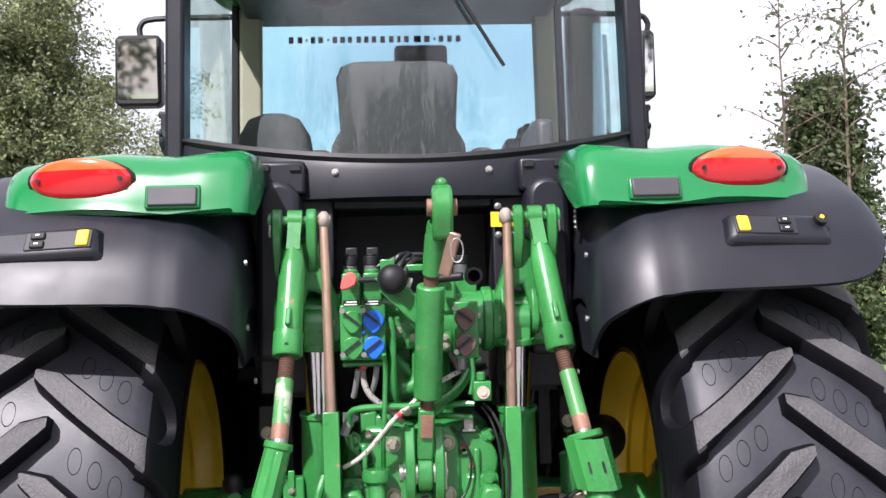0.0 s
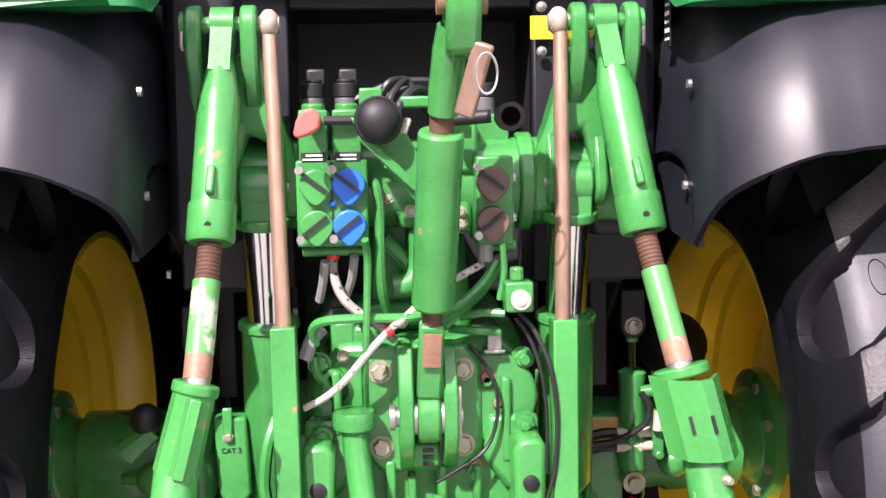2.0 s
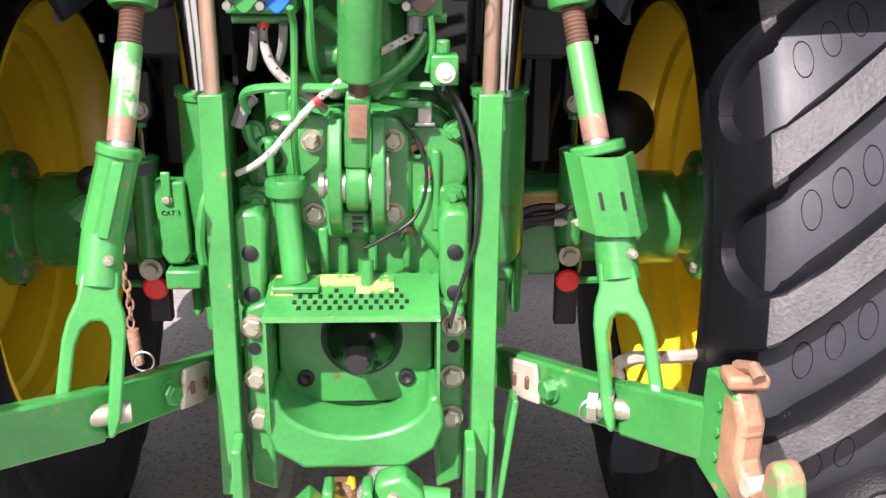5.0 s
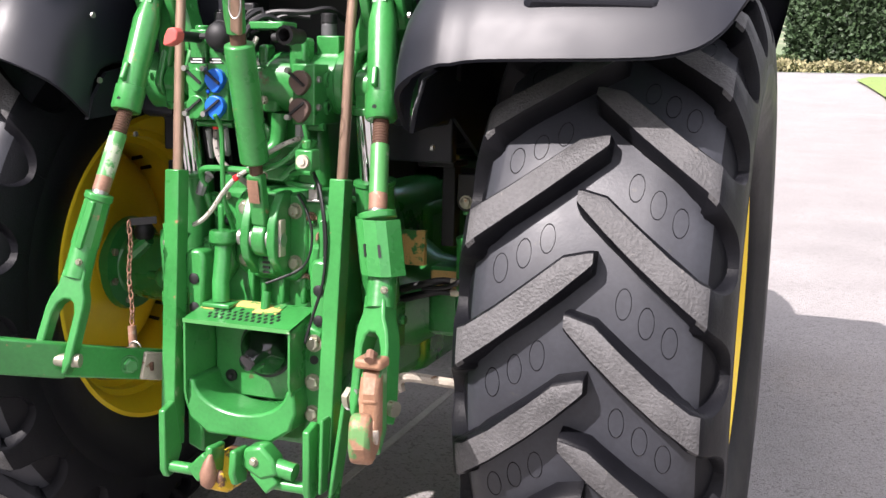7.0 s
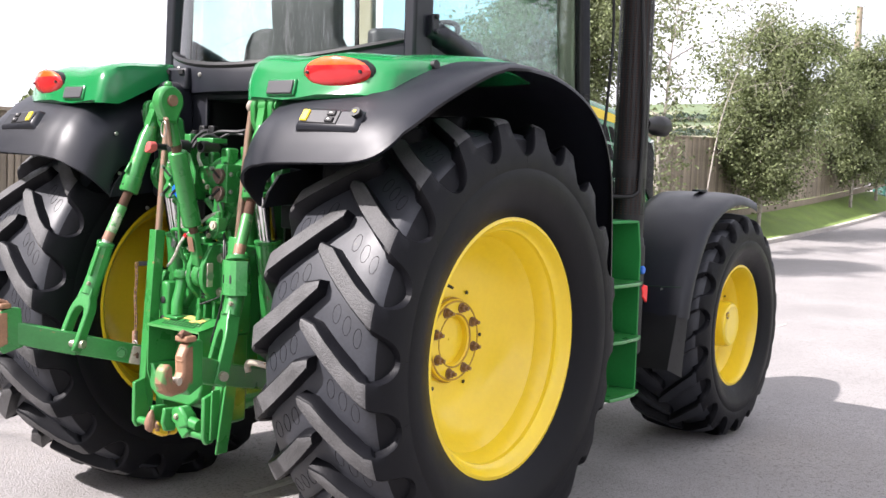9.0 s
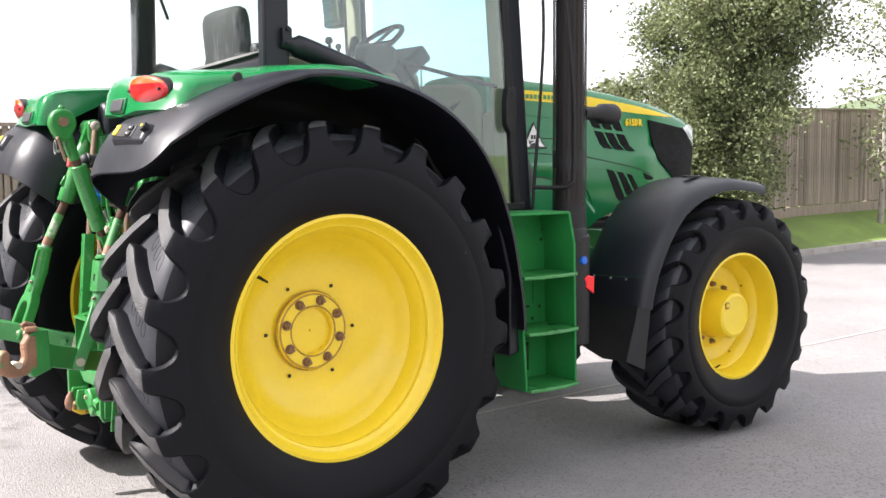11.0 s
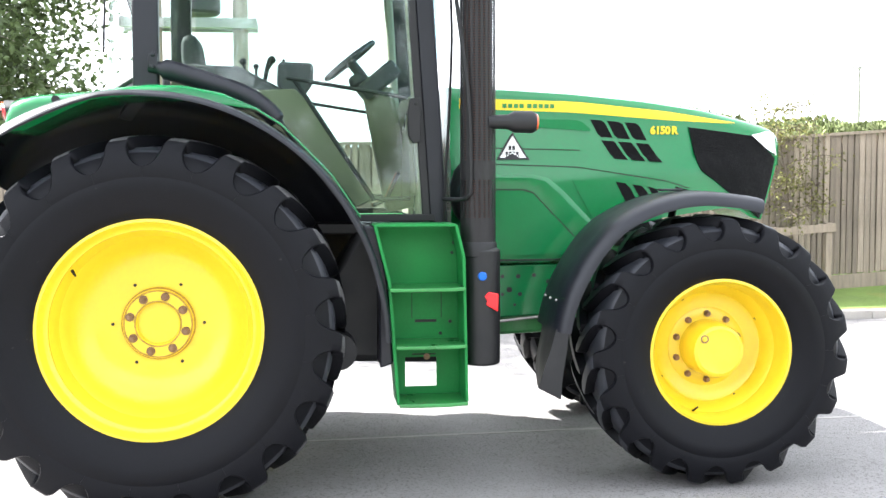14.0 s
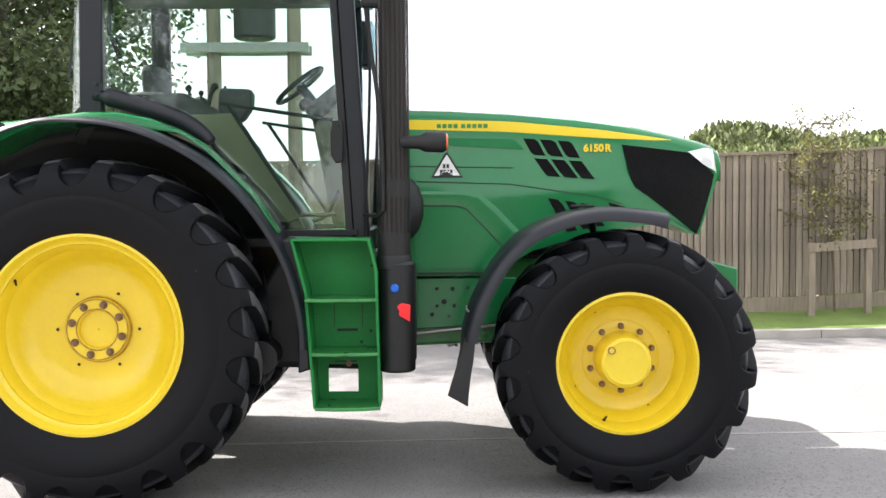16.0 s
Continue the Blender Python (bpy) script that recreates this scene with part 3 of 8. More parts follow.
# ---- stakes of the sapling, poles ----
def stake(x, y, h):
    z = on_lawn(x, y)[2]
    st = thing("tree_stake", "square weathered wooden tree stake", "stake", "stakes by the sapling")
    part("post", Shape().box((x, y, z + h / 2), (0.075, 0.075, h)), m_post, st, bevel=0.004)
    return z


stake(-5.66, 6.17, 0.88)
stake(-5.70, 6.85, 0.90)
rail = thing("tree_tie_rail", "short wooden cross rail between two stakes", "rail")
part("board", Shape().beam((-5.61, 6.12, on_lawn(-5.66, 6.2)[2] + 0.82), (-5.65, 6.92, on_lawn(-5.7, 6.9)[2] + 0.84), 0.03, 0.10), m_post, rail, bevel=0.003)


def pole(name, label, x, y, z0, z1, r, mat):
    p = thing(name, label, "pole")
    part("shaft", Shape().tube([(x, y, z0), (x, y, z1)], [r, r * 0.8], 10), mat, p)
    return p


lp = pole("street_pole", "thin distant grey pole with a small cross arm", -15.1, 12.4, 0.0, 3.97, 0.035, m_steel)
part("cross_arm", Shape().box((-15.1, 12.4, 3.93), (0.03, 0.45, 0.03)), m_steel, lp)
pole("telegraph_pole", "plain wooden telegraph pole behind the trees", -7.2, 36.0, 1.0, 8.1, 0.13, m_post)
tp = pole("power_pole", "wooden power pole carrying a grey transformer", -8.6, -1.32, 0.0, 8.2, 0.115, m_post)
part("transformer", Shape().tube([(-8.62, -0.74, 3.80), (-8.62, -0.74, 3.83), (-8.62, -0.74, 4.58), (-8.62, -0.74, 4.63)], [0.26, 0.30, 0.30, 0.26], 16), m_grey, tp, "grey transformer drum")
part("platform", Shape().beam((-8.42, -1.75, 3.66), (-8.42, 0.05, 3.66), 0.10, 0.13).beam((-8.80, -1.75, 3.66), (-8.80, 0.05, 3.66), 0.10, 0.13), m_steel, tp)
pole("power_pole", "second wooden pole of the transformer frame", -8.56, -0.175, 0.0, 8.2, 0.115, m_post)

# ---- far side of the lane ----
m_straw = material("dry_verge_grass", (0.24, 0.22, 0.115), 0.95, var=0.3, scale=0.6, island=0.35)


def hedge(name, label, x0, x1, y, height, depth, n, size, foliage, seed, zf=ground_z):
    rng = random.Random(seed)
    h = thing(name, label, "hedge")
    s = Shape()
    for _ in range(n):
        x = rng.uniform(x0, x1)
        top = height * (0.72 + 0.28 * noise.noise(Vector((x * 0.35, seed, 0))) + 0.18 * noise.noise(Vector((x * 1.3, seed, 3))))
        z = top * rng.random() ** 0.8
        yy = y + rng.uniform(-1, 1) * depth * 0.5 * math.sqrt(max(0.05, 1 - (z / max(0.1, top)) ** 2 * 0.7))
        leaf(s, Vector((x, yy, zf(x, y) + z)), Vector((rng.uniform(-1, 1), rng.uniform(-1, 1), rng.uniform(-0.6, 1))), size * rng.uniform(0.7, 1.4), rng)
    tagged(part("foliage", s, foliage, h, smooth=0), kind="stuff")
    return h


m_hedge = material("hedge_leaf", (0.055, 0.085, 0.028), 0.7, var=0.3, scale=1.0, island=0.5)
hedge("field_hedge", "dark green field hedge beyond the lane", -10.0, -0.5, 60.5, 1.25, 1.6, 9000, 0.20, m_hedge, 3)
hedge("verge_grass", "tall dry grass along the lane", -40.0, 30.0, 58.6, 0.75, 1.4, 9000, 0.28, m_straw, 4)
hedge("conifer_hedge", "tall dense dark evergreen hedge beyond the lane", -1.2, 16.0, 62.0, 6.2, 3.0, 34000, 0.34, m_leaf_dark, 5)
rng = random.Random(9)
scrub = Shape()
for _ in range(90000):
    y = rng.uniform(2, 24)
    x = FENCE_X - 0.8 - 5.5 * rng.random()
    z = road_z(y) + lawn_rise(x, y)
    tuft = 0.05 + 0.14 * max(0, noise.noise(Vector((x * 0.8, y * 0.8, 1)))) + ((0.9 if y < 9 else 1.3) * max(0, noise.noise(Vector((x * 0.45, y * 0.4, 7))) - 0.03) if y > 4.5 else 0)
    leaf(scrub, Vector((x, y, z + tuft * rng.random())), Vector((rng.uniform(-0.6, 0.6), rng.uniform(-0.6, 0.6), 1)), (0.10 if tuft < 0.3 else 0.13) * rng.uniform(0.6, 1.4), rng)
sc = thing("bank_grass", "rough tufted grass on the bank", "grass")
tagged(part("blades", scrub, material("rough_bank_grass", (0.17, 0.20, 0.08), 0.85, var=0.3, scale=1.0, island=0.5), sc, smooth=0), kind="stuff")
for i, (y, w, d) in enumerate(((430, 900, 16), (880, 1500, 26), (250, 60, 6))):
    rng = random.Random(50 + i)
    s = Shape()
    for _ in range(24000 if i < 2 else 5000):
        x = rng.uniform(-w * 0.5, w * 0.2) if i < 2 else rng.uniform(-75, -45)
        yy = y + rng.uniform(-d, d)
        z = ground_z(x, yy)
        r = rng.uniform(1.0, 2.6) * (1 + i if i < 2 else 0.5) * (0.75 + 0.5 * noise.noise(Vector((x * 0.03, i, 0))))
        c = Vector((x, yy, z + r * rng.uniform(0.1, 1.5)))
        q = [c + 0.42 * r * Vector((rng.gauss(0, 0.7), rng.gauss(0, 0.7), rng.gauss(0, 0.55))) for _ in range(5)]
        s.add(q, [(0, 1, 2), (0, 2, 3), (0, 3, 4), (1, 2, 4)])
    wd = thing("far_wood", "distant dark belt of trees between the fields", "wood")
    tagged(part("tree_canopy", s, material("distant_wood", (0.075, 0.105, 0.075), 0.9, var=0.2, scale=0.05, island=0.35), wd, smooth=0), kind="stuff")
# white board and gate at the lane
sign = thing("roadside_board", "white roadside board with red marks", "sign")
sb = part("board", Shape().box((-9.72, 58.0, 3.90), (2.15, 0.06, 1.55)), m_white, sign, bevel=0.01)
for dx, w in ((-0.62, 0.30), (-0.12, 0.28), (0.42, 0.34)):
    part("letter_bar", Shape().box((-9.72 + dx, 57.96, 3.85), (w, 0.01, 0.50)), m_red, sb)
for dx in (-0.8, 0.8):
    part("leg", Shape().box((-9.72 + dx, 58.05, 2.75), (0.08, 0.08, 1.2)), m_post, sign)
m_gate = material("green_gate_paint", (0.02, 0.12, 0.09), 0.5, var=0.1)
gate = thing("gate", "green mesh gate standing open by the lane", "gate")
for y in (35.2, 36.7):
    part("post", Shape().box((-6.1, y, road_z(y) + 0.95), (0.08, 0.08, 1.9)), m_gate, gate)
for k in range(9):
    part("bar", Shape().box((-6.1, 35.32 + 0.16 * k, road_z(36) + 0.95), (0.025, 0.025, 1.6)), m_gate, gate)
for z in (0.2, 1.75):
    part("rail", Shape().box((-6.1, 35.95, road_z(36) + z), (0.04, 1.5, 0.04)), m_gate, gate)
# rail fence of the paddock
paddock = thing("rail_fence", "three-rail brown wooden paddock fence", "fence")
tagged(paddock, kind="structure")
for k in range(6):
    x = 8.2 + 2.2 * k
    part("post", Shape().box((x, 17.0, 0.75), (0.10, 0.10, 1.35)), m_post, paddock)
    for z in (0.62, 0.95, 1.28):
        if k < 5:
            part("rail", Shape().beam((x, 16.95, z), (x + 2.2, 16.95, z), 0.04, 0.09), m_post, paddock)
# trees and a shed behind the yard, as the mirrors show them
for i, (x, y) in enumerate(((-7.0, -17.0), (-3.2, -19.5), (0.5, -18.0), (4.5, -20.0), (8.5, -18.5), (-11.0, -15.0))):
    tree("reflection_tree", "dark leafy tree at the back of the yard", (x, y, G), 7.5, 2.8, 3500, seed=60 + i, limbs=26, size=0.28, foliage=m_leaf_dark, trunk_r=0.12, low=0.08)
# unseen row added on the right, to darken what bonnet and door glass reflect
for i, (x, y) in enumerate(((40, -22.0), (43, -14.0), (41, -6.0), (43, 2.0), (40, 10.0), (43, 18.0))):
    tree("reflection_tree", "unseen dark tree added to darken reflections in bonnet and glass", (x, y, G), 10.5, 4.4, 42000, seed=80 + i, limbs=40, size=0.18, ragged=0.25, foliage=m_leaf_dark, trunk_r=0.12, low=0.05)
# ---- tractor: wheels ----
tractor = thing("tractor", "green four-wheel-drive farm tractor with yellow wheels and black mudguards", "tractor")
AXLE_R, AXLE_F, WB = 0.83, 0.650, 2.765


def make_wheel(name, at, side, R, width, rim_r, flange_u, disc, lugs, lug_h, lug_w, phase, hub, sweep):
    """side 1: right wheel, -1: left. disc: dish profile (u, r) from the rim flange to the hub. All lateral sizes from the wheel's middle outwards."""
    w = new(name)
    w.parent = tractor
    w.location = at
    hw = width / 2
    base = R - lug_h
    k = hw / 0.325
    body = [(-flange_u - 0.005, rim_r + 0.005), (-hw * 0.99, rim_r + 0.05), (-hw * 1.10, rim_r + (base - rim_r) * 0.36), (-hw * 1.12, rim_r + (base - rim_r) * 0.55),
            (-hw * 1.01, base - 0.085), (-hw * 0.915, base - 0.032), (-hw * 0.78, base - 0.008), (-hw * 0.4, base), (0, base + 0.003)]
    prof = body + [(-u, r) for u, r in reversed(body[:-1])]
    fix = (lambda s: s) if side > 0 else (lambda s: s.mirrored())
    tyre = Shape().lathe(prof + [(flange_u - 0.02, rim_r - 0.01), (-flange_u + 0.02, rim_r - 0.01)], "x", seg=96, closed=True)
    # raised oval wear marks between the lugs
    step = 2 * math.pi / lugs
    marks = Shape()
    if hub == "rear":
        for half in (1, -1):
            for i in range(lugs):
                a0 = phase + (0.5 * step if half > 0 else 0) + i * step
                for n in range(3):
                    f_ = 0.32 + 0.18 * n
                    u = half * hw * f_
                    a = a0 + step * (0.545 - 0.012 * n) + sweep * f_
                    ring_o, ring_i, top = [], [], []
                    for q in range(14):
                        b = 2 * math.pi * q / 14
                        for lst, f, dr in ((ring_o, 1.04, 0.0), (top, 0.97, 0.0022), (ring_i, 0.90, 0.0)):
                            uu, aa = u + f * 0.017 * math.cos(b), a + f * 0.034 / base * math.sin(b)
                            rr = base + lerp_table([(0, 0.003), (0.4, 0.0), (0.78, -0.008), (0.915, -0.032)], abs(uu) / hw)[0] - 0.0012 + dr
                            lst.append((uu, rr * math.cos(aa), rr * math.sin(aa)))
                    marks.rings([ring_o, top, ring_i], True, False)
    me = fix(tyre).mesh("tyre", m_rubber, 50)
    me.materials.append(m_tread)
    for p in me.polygons:
        c = p.center
        if abs(c.x) < hw * 0.86 and math.hypot(c.y, c.z) > base - 0.03:
            p.material_index = 1
    ob = part("tyre", me, m_rubber, w, "black ribbed farm tyre")
    if hub == "rear":
        tagged(part("wear_mark", fix(marks), m_rubber, ob), kind="stuff")
    # chevron lugs
    meshes = []
    for half in (1, -1):
        s = Shape()
        rings = []
        ph = math.pi * R / lugs
        sc = 1.0 if hub == "rear" else 0.82
        # crown stations, then down the shoulder: (share of half width, sweep share, drop, slope in degrees, reach to either flank)
        k_ = lug_w / 0.062
        stations = [(-0.090, -0.090, 0.0, 0, -0.004 * k_, 0.034 * k_), (-0.055, -0.055, -0.001, 0, 0.0036 * k_, 0.037 * k_), (0.14, 0.15, -0.002, 0, 0.0365 * k_, 0.042 * k_), (0.35, 0.375, 0.0, 0, 0.038 * k_, 0.042 * k_),
                    (0.65, 0.675, 0.004, 0, 0.038 * k_, 0.041 * k_), (0.88, 0.88, 0.012, 18, 0.041 * k_, 0.042 * k_)]
        for d, f, g, tilt in ((0.024, 0.955, 0.93, 38), (0.038, 0.99, 0.97, 55), (0.058, 1.022, 0.99, 66), (0.080, 1.052, 1.0, 74), (0.100, 1.078, 1.01, 80), (0.118, 1.096, 1.015, 86),
                              (0.130, 1.104, 1.02, 88), (0.139, 1.109, 1.025, 90), (0.1445, 1.111, 1.03, 90), (0.147, 1.112, 1.03, 90), (0.165, 1.116, 1.035, 90), (0.185, 1.115, 1.035, 90), (0.205, 1.098, 1.035, 90)):
            # the pocket between two lugs closes in a U
            gap = (ph - 0.72 * lug_w) * math.sqrt(max(0.0, 1 - (d / 0.147) ** 2.4))
            stations.append((f, g, d * sc, tilt, ph - gap - 0.0004, ph - gap - 0.0004))
        for n, (f, g, drop, tilt, up_, lo_) in enumerate(stations):
            u, r, a = half * hw * f, R - drop, sweep * g
            if sweep < 0:
                up_, lo_ = lo_, up_
            wt = max(up_, lo_)
            ew = min(0.004, max(0.0, ph - wt - 0.001))
            nu, nr = -half * math.sin(radians(tilt)), -math.cos(radians(tilt))
            deep = lug_h + 0.012 if n < 5 else (0.075 if drop < 0.085 * sc else 0.045)
            flare = lug_w * (0.22 if n < 7 else 0.05) if wt + 0.02 < ph else 0.0
            pt = lambda q, da: (u + nu * q, (r + nr * q) * math.cos(a + da / R), (r + nr * q) * math.sin(a + da / R))
            rings.append([pt(deep, -up_ - flare), pt(0.008 if ew else 0.0, -up_ - ew), pt(0, -up_ + ew), pt(0, (lo_ - up_) / 2), pt(0, lo_ - ew), pt(0.008 if ew else 0.0, lo_ + ew), pt(deep, lo_ + flare)])
        s.rings(rings)
        me = fix(s).mesh("tread_lug", m_rubber, 48)
        me.materials.append(m_lug if hub == "rear" else m_tread)
        for p in me.polygons:
            c = p.center
            if p.normal.y * c.y + p.normal.z * c.z > 0.75 * math.hypot(c.y, c.z) and math.hypot(c.y, c.z) > R - 0.03:
                p.material_index = 1
        meshes.append(me)
    for half in (0, 1):
        for i in range(lugs):
            l = part("tread_lug", meshes[half], m_lug, w)
            l.rotation_euler = (phase + i * step + (0.5 * step if half == 0 else 0), 0, 0)
    # rim: flange, barrel and dish
    th = 0.012
    fr = rim_r
    outer = [(flange_u - 0.012, fr + 0.004), (flange_u, fr + 0.002), (flange_u + 0.003, fr - 0.012), (flange_u - 0.012, fr - 0.022)] + disc
    back = [(u - th, r) for u, r in reversed(disc)]
    barrel = [(disc[2][0] - 0.05, fr - 0.075), (-flange_u * 0.22, fr - 0.105), (-flange_u * 0.36, fr - 0.103), (-flange_u * 0.40, fr - 0.082), (-flange_u * 0.58, fr - 0.078), (-flange_u * 0.62, fr - 0.058), (-flange_u * 0.82, fr - 0.052), (-flange_u + 0.01, fr - 0.022), (-flange_u - 0.003, fr - 0.012), (-flange_u, fr + 0.004),
              (-flange_u + 0.05, fr - 0.012), (flange_u - 0.05, fr - 0.012)]
    part("rim", fix(Shape().lathe(outer + back[:-2] + barrel, "x", seg=72, closed=True)), m_yellow, w, "yellow painted steel rim")
    return w, fix


rear_disc = [(0.220, 0.484), (0.203, 0.472), (0.198, 0.462), (0.165, 0.456), (0.158, 0.447), (0.115, 0.440), (0.108, 0.431), (0.055, 0.402), (0.015, 0.368), (-0.015, 0.325), (-0.032, 0.27), (-0.04, 0.21), (-0.04, 0.004)]
front_disc = [(0.185, 0.342), (0.165, 0.336), (0.12, 0.332), (0.07, 0.318), (0.035, 0.295), (0.02, 0.26), (0.012, 0.22), (0.01, 0.18), (0.01, 0.02)]
XR, XF = 0.936, 0.858
for side in (1, -1):
    w, fix = make_wheel("rear_wheel", (side * XR, 0, AXLE_R), side, 0.898, 0.550, 0.512, 0.244, rear_disc, 21, 0.052, 0.062, radians(161.6), "rear", radians(14.6))
    s = Shape().lathe([(-0.05, 0.02), (-0.05, 0.168), (-0.014, 0.168), (-0.008, 0.160), (-0.008, 0.108), (-0.016, 0.100), (-0.060, 0.098), (-0.066, 0.004)], "x", seg=48)
    part("hub_ring", fix(s), m_yellow, w)
    for r_, u_ in ((0.171, -0.030), (0.109, -0.009), (0.160, -0.0085)):
        part("grime_ring", fix(Shape().tube([(u_, r_ * math.cos(a_), r_ * math.sin(a_)) for a_ in (2 * math.pi * q_ / 48 for q_ in range(49))], 0.0042, 6)), m_grime, w, "brown grime in the joint of the hub")
    for i in range(8):
        a = radians(74.5 + 45 * i)
        p = (-0.008, 0.135 * math.cos(a), 0.135 * math.sin(a))
        part("wheel_nut", fix(Shape().hexnut(p, (1, 0, 0), 0.0165, 0.024).cyl(p, (0.030, p[1], p[2]), 0.008, seg=10)), m_nut, w, "rusty brown wheel nut")
    for i in range(6):
        b = radians(60 * i)
        part("bolt_hole", fix(Shape().cyl((-0.03, 0.215 * math.cos(b), 0.215 * math.sin(b)), (-0.0345, 0.215 * math.cos(b), 0.215 * math.sin(b)), 0.008, seg=10)), m_dark, w)
    for i in range(4):
        b = radians(48 + 90 * i)
        for d in (0, 9):
            bb = b + radians(d)
            part("bolt_hole", fix(Shape().cyl((-0.012, 0.41 * math.cos(bb), 0.41 * math.sin(bb)), (0.026, 0.40 * math.cos(bb), 0.40 * math.sin(bb)), 0.007, seg=8)), m_dark, w)
    part("valve", fix(Shape().cyl((0.17, -0.352, 0.275), (0.21, -0.330, 0.255), 0.008, 0.005, seg=8)), m_dark, w)

    w, fix = make_wheel("front_wheel", (side * XF, WB, AXLE_F), side, 0.685, 0.49, 0.368, 0.222, front_disc, 19, 0.046, 0.054, radians(95), "front", radians(-18))
    s = Shape().lathe([(0.0, 0.02), (0.0, 0.205), (0.013, 0.205), (0.017, 0.198), (0.019, 0.146), (0.05, 0.143), (0.165, 0.138), (0.186, 0.129), (0.193, 0.112), (0.190, 0.104), (0.190, 0.05), (0.190, 0.004)], "x", seg=48)
    part("hub_cap", fix(s), m_yellow, w)
    part("hub_plug", fix(Shape().cyl((0.18, -0.078, 0.064), (0.196, -0.078, 0.064), 0.021, seg=14)), m_nut, w)
    part("plug_head", fix(Shape().hexnut((0.194, -0.078, 0.064), (1, 0, 0), 0.011, 0.010)), m_yellow, w)
    for i in range(10):
        a = radians(18 + 36 * i)
        part("wheel_nut", fix(Shape().hexnut((0.018, 0.172 * math.cos(a), 0.172 * math.sin(a)), (1, 0, 0), 0.0135, 0.028)), m_nut, w, "rusty brown wheel nut")
    for i in range(4):
        b = radians(30 + 90 * i)
        part("bolt_hole", fix(Shape().cyl((0.03, 0.293 * math.cos(b), 0.293 * math.sin(b)), (0.05, 0.290 * math.cos(b), 0.290 * math.sin(b)), 0.008, seg=8)), m_dark, w)
    part("valve", fix(Shape().cyl((0.12, -0.11, -0.315), (0.165, -0.10, -0.285), 0.007, 0.005, seg=8)), m_dark, w)

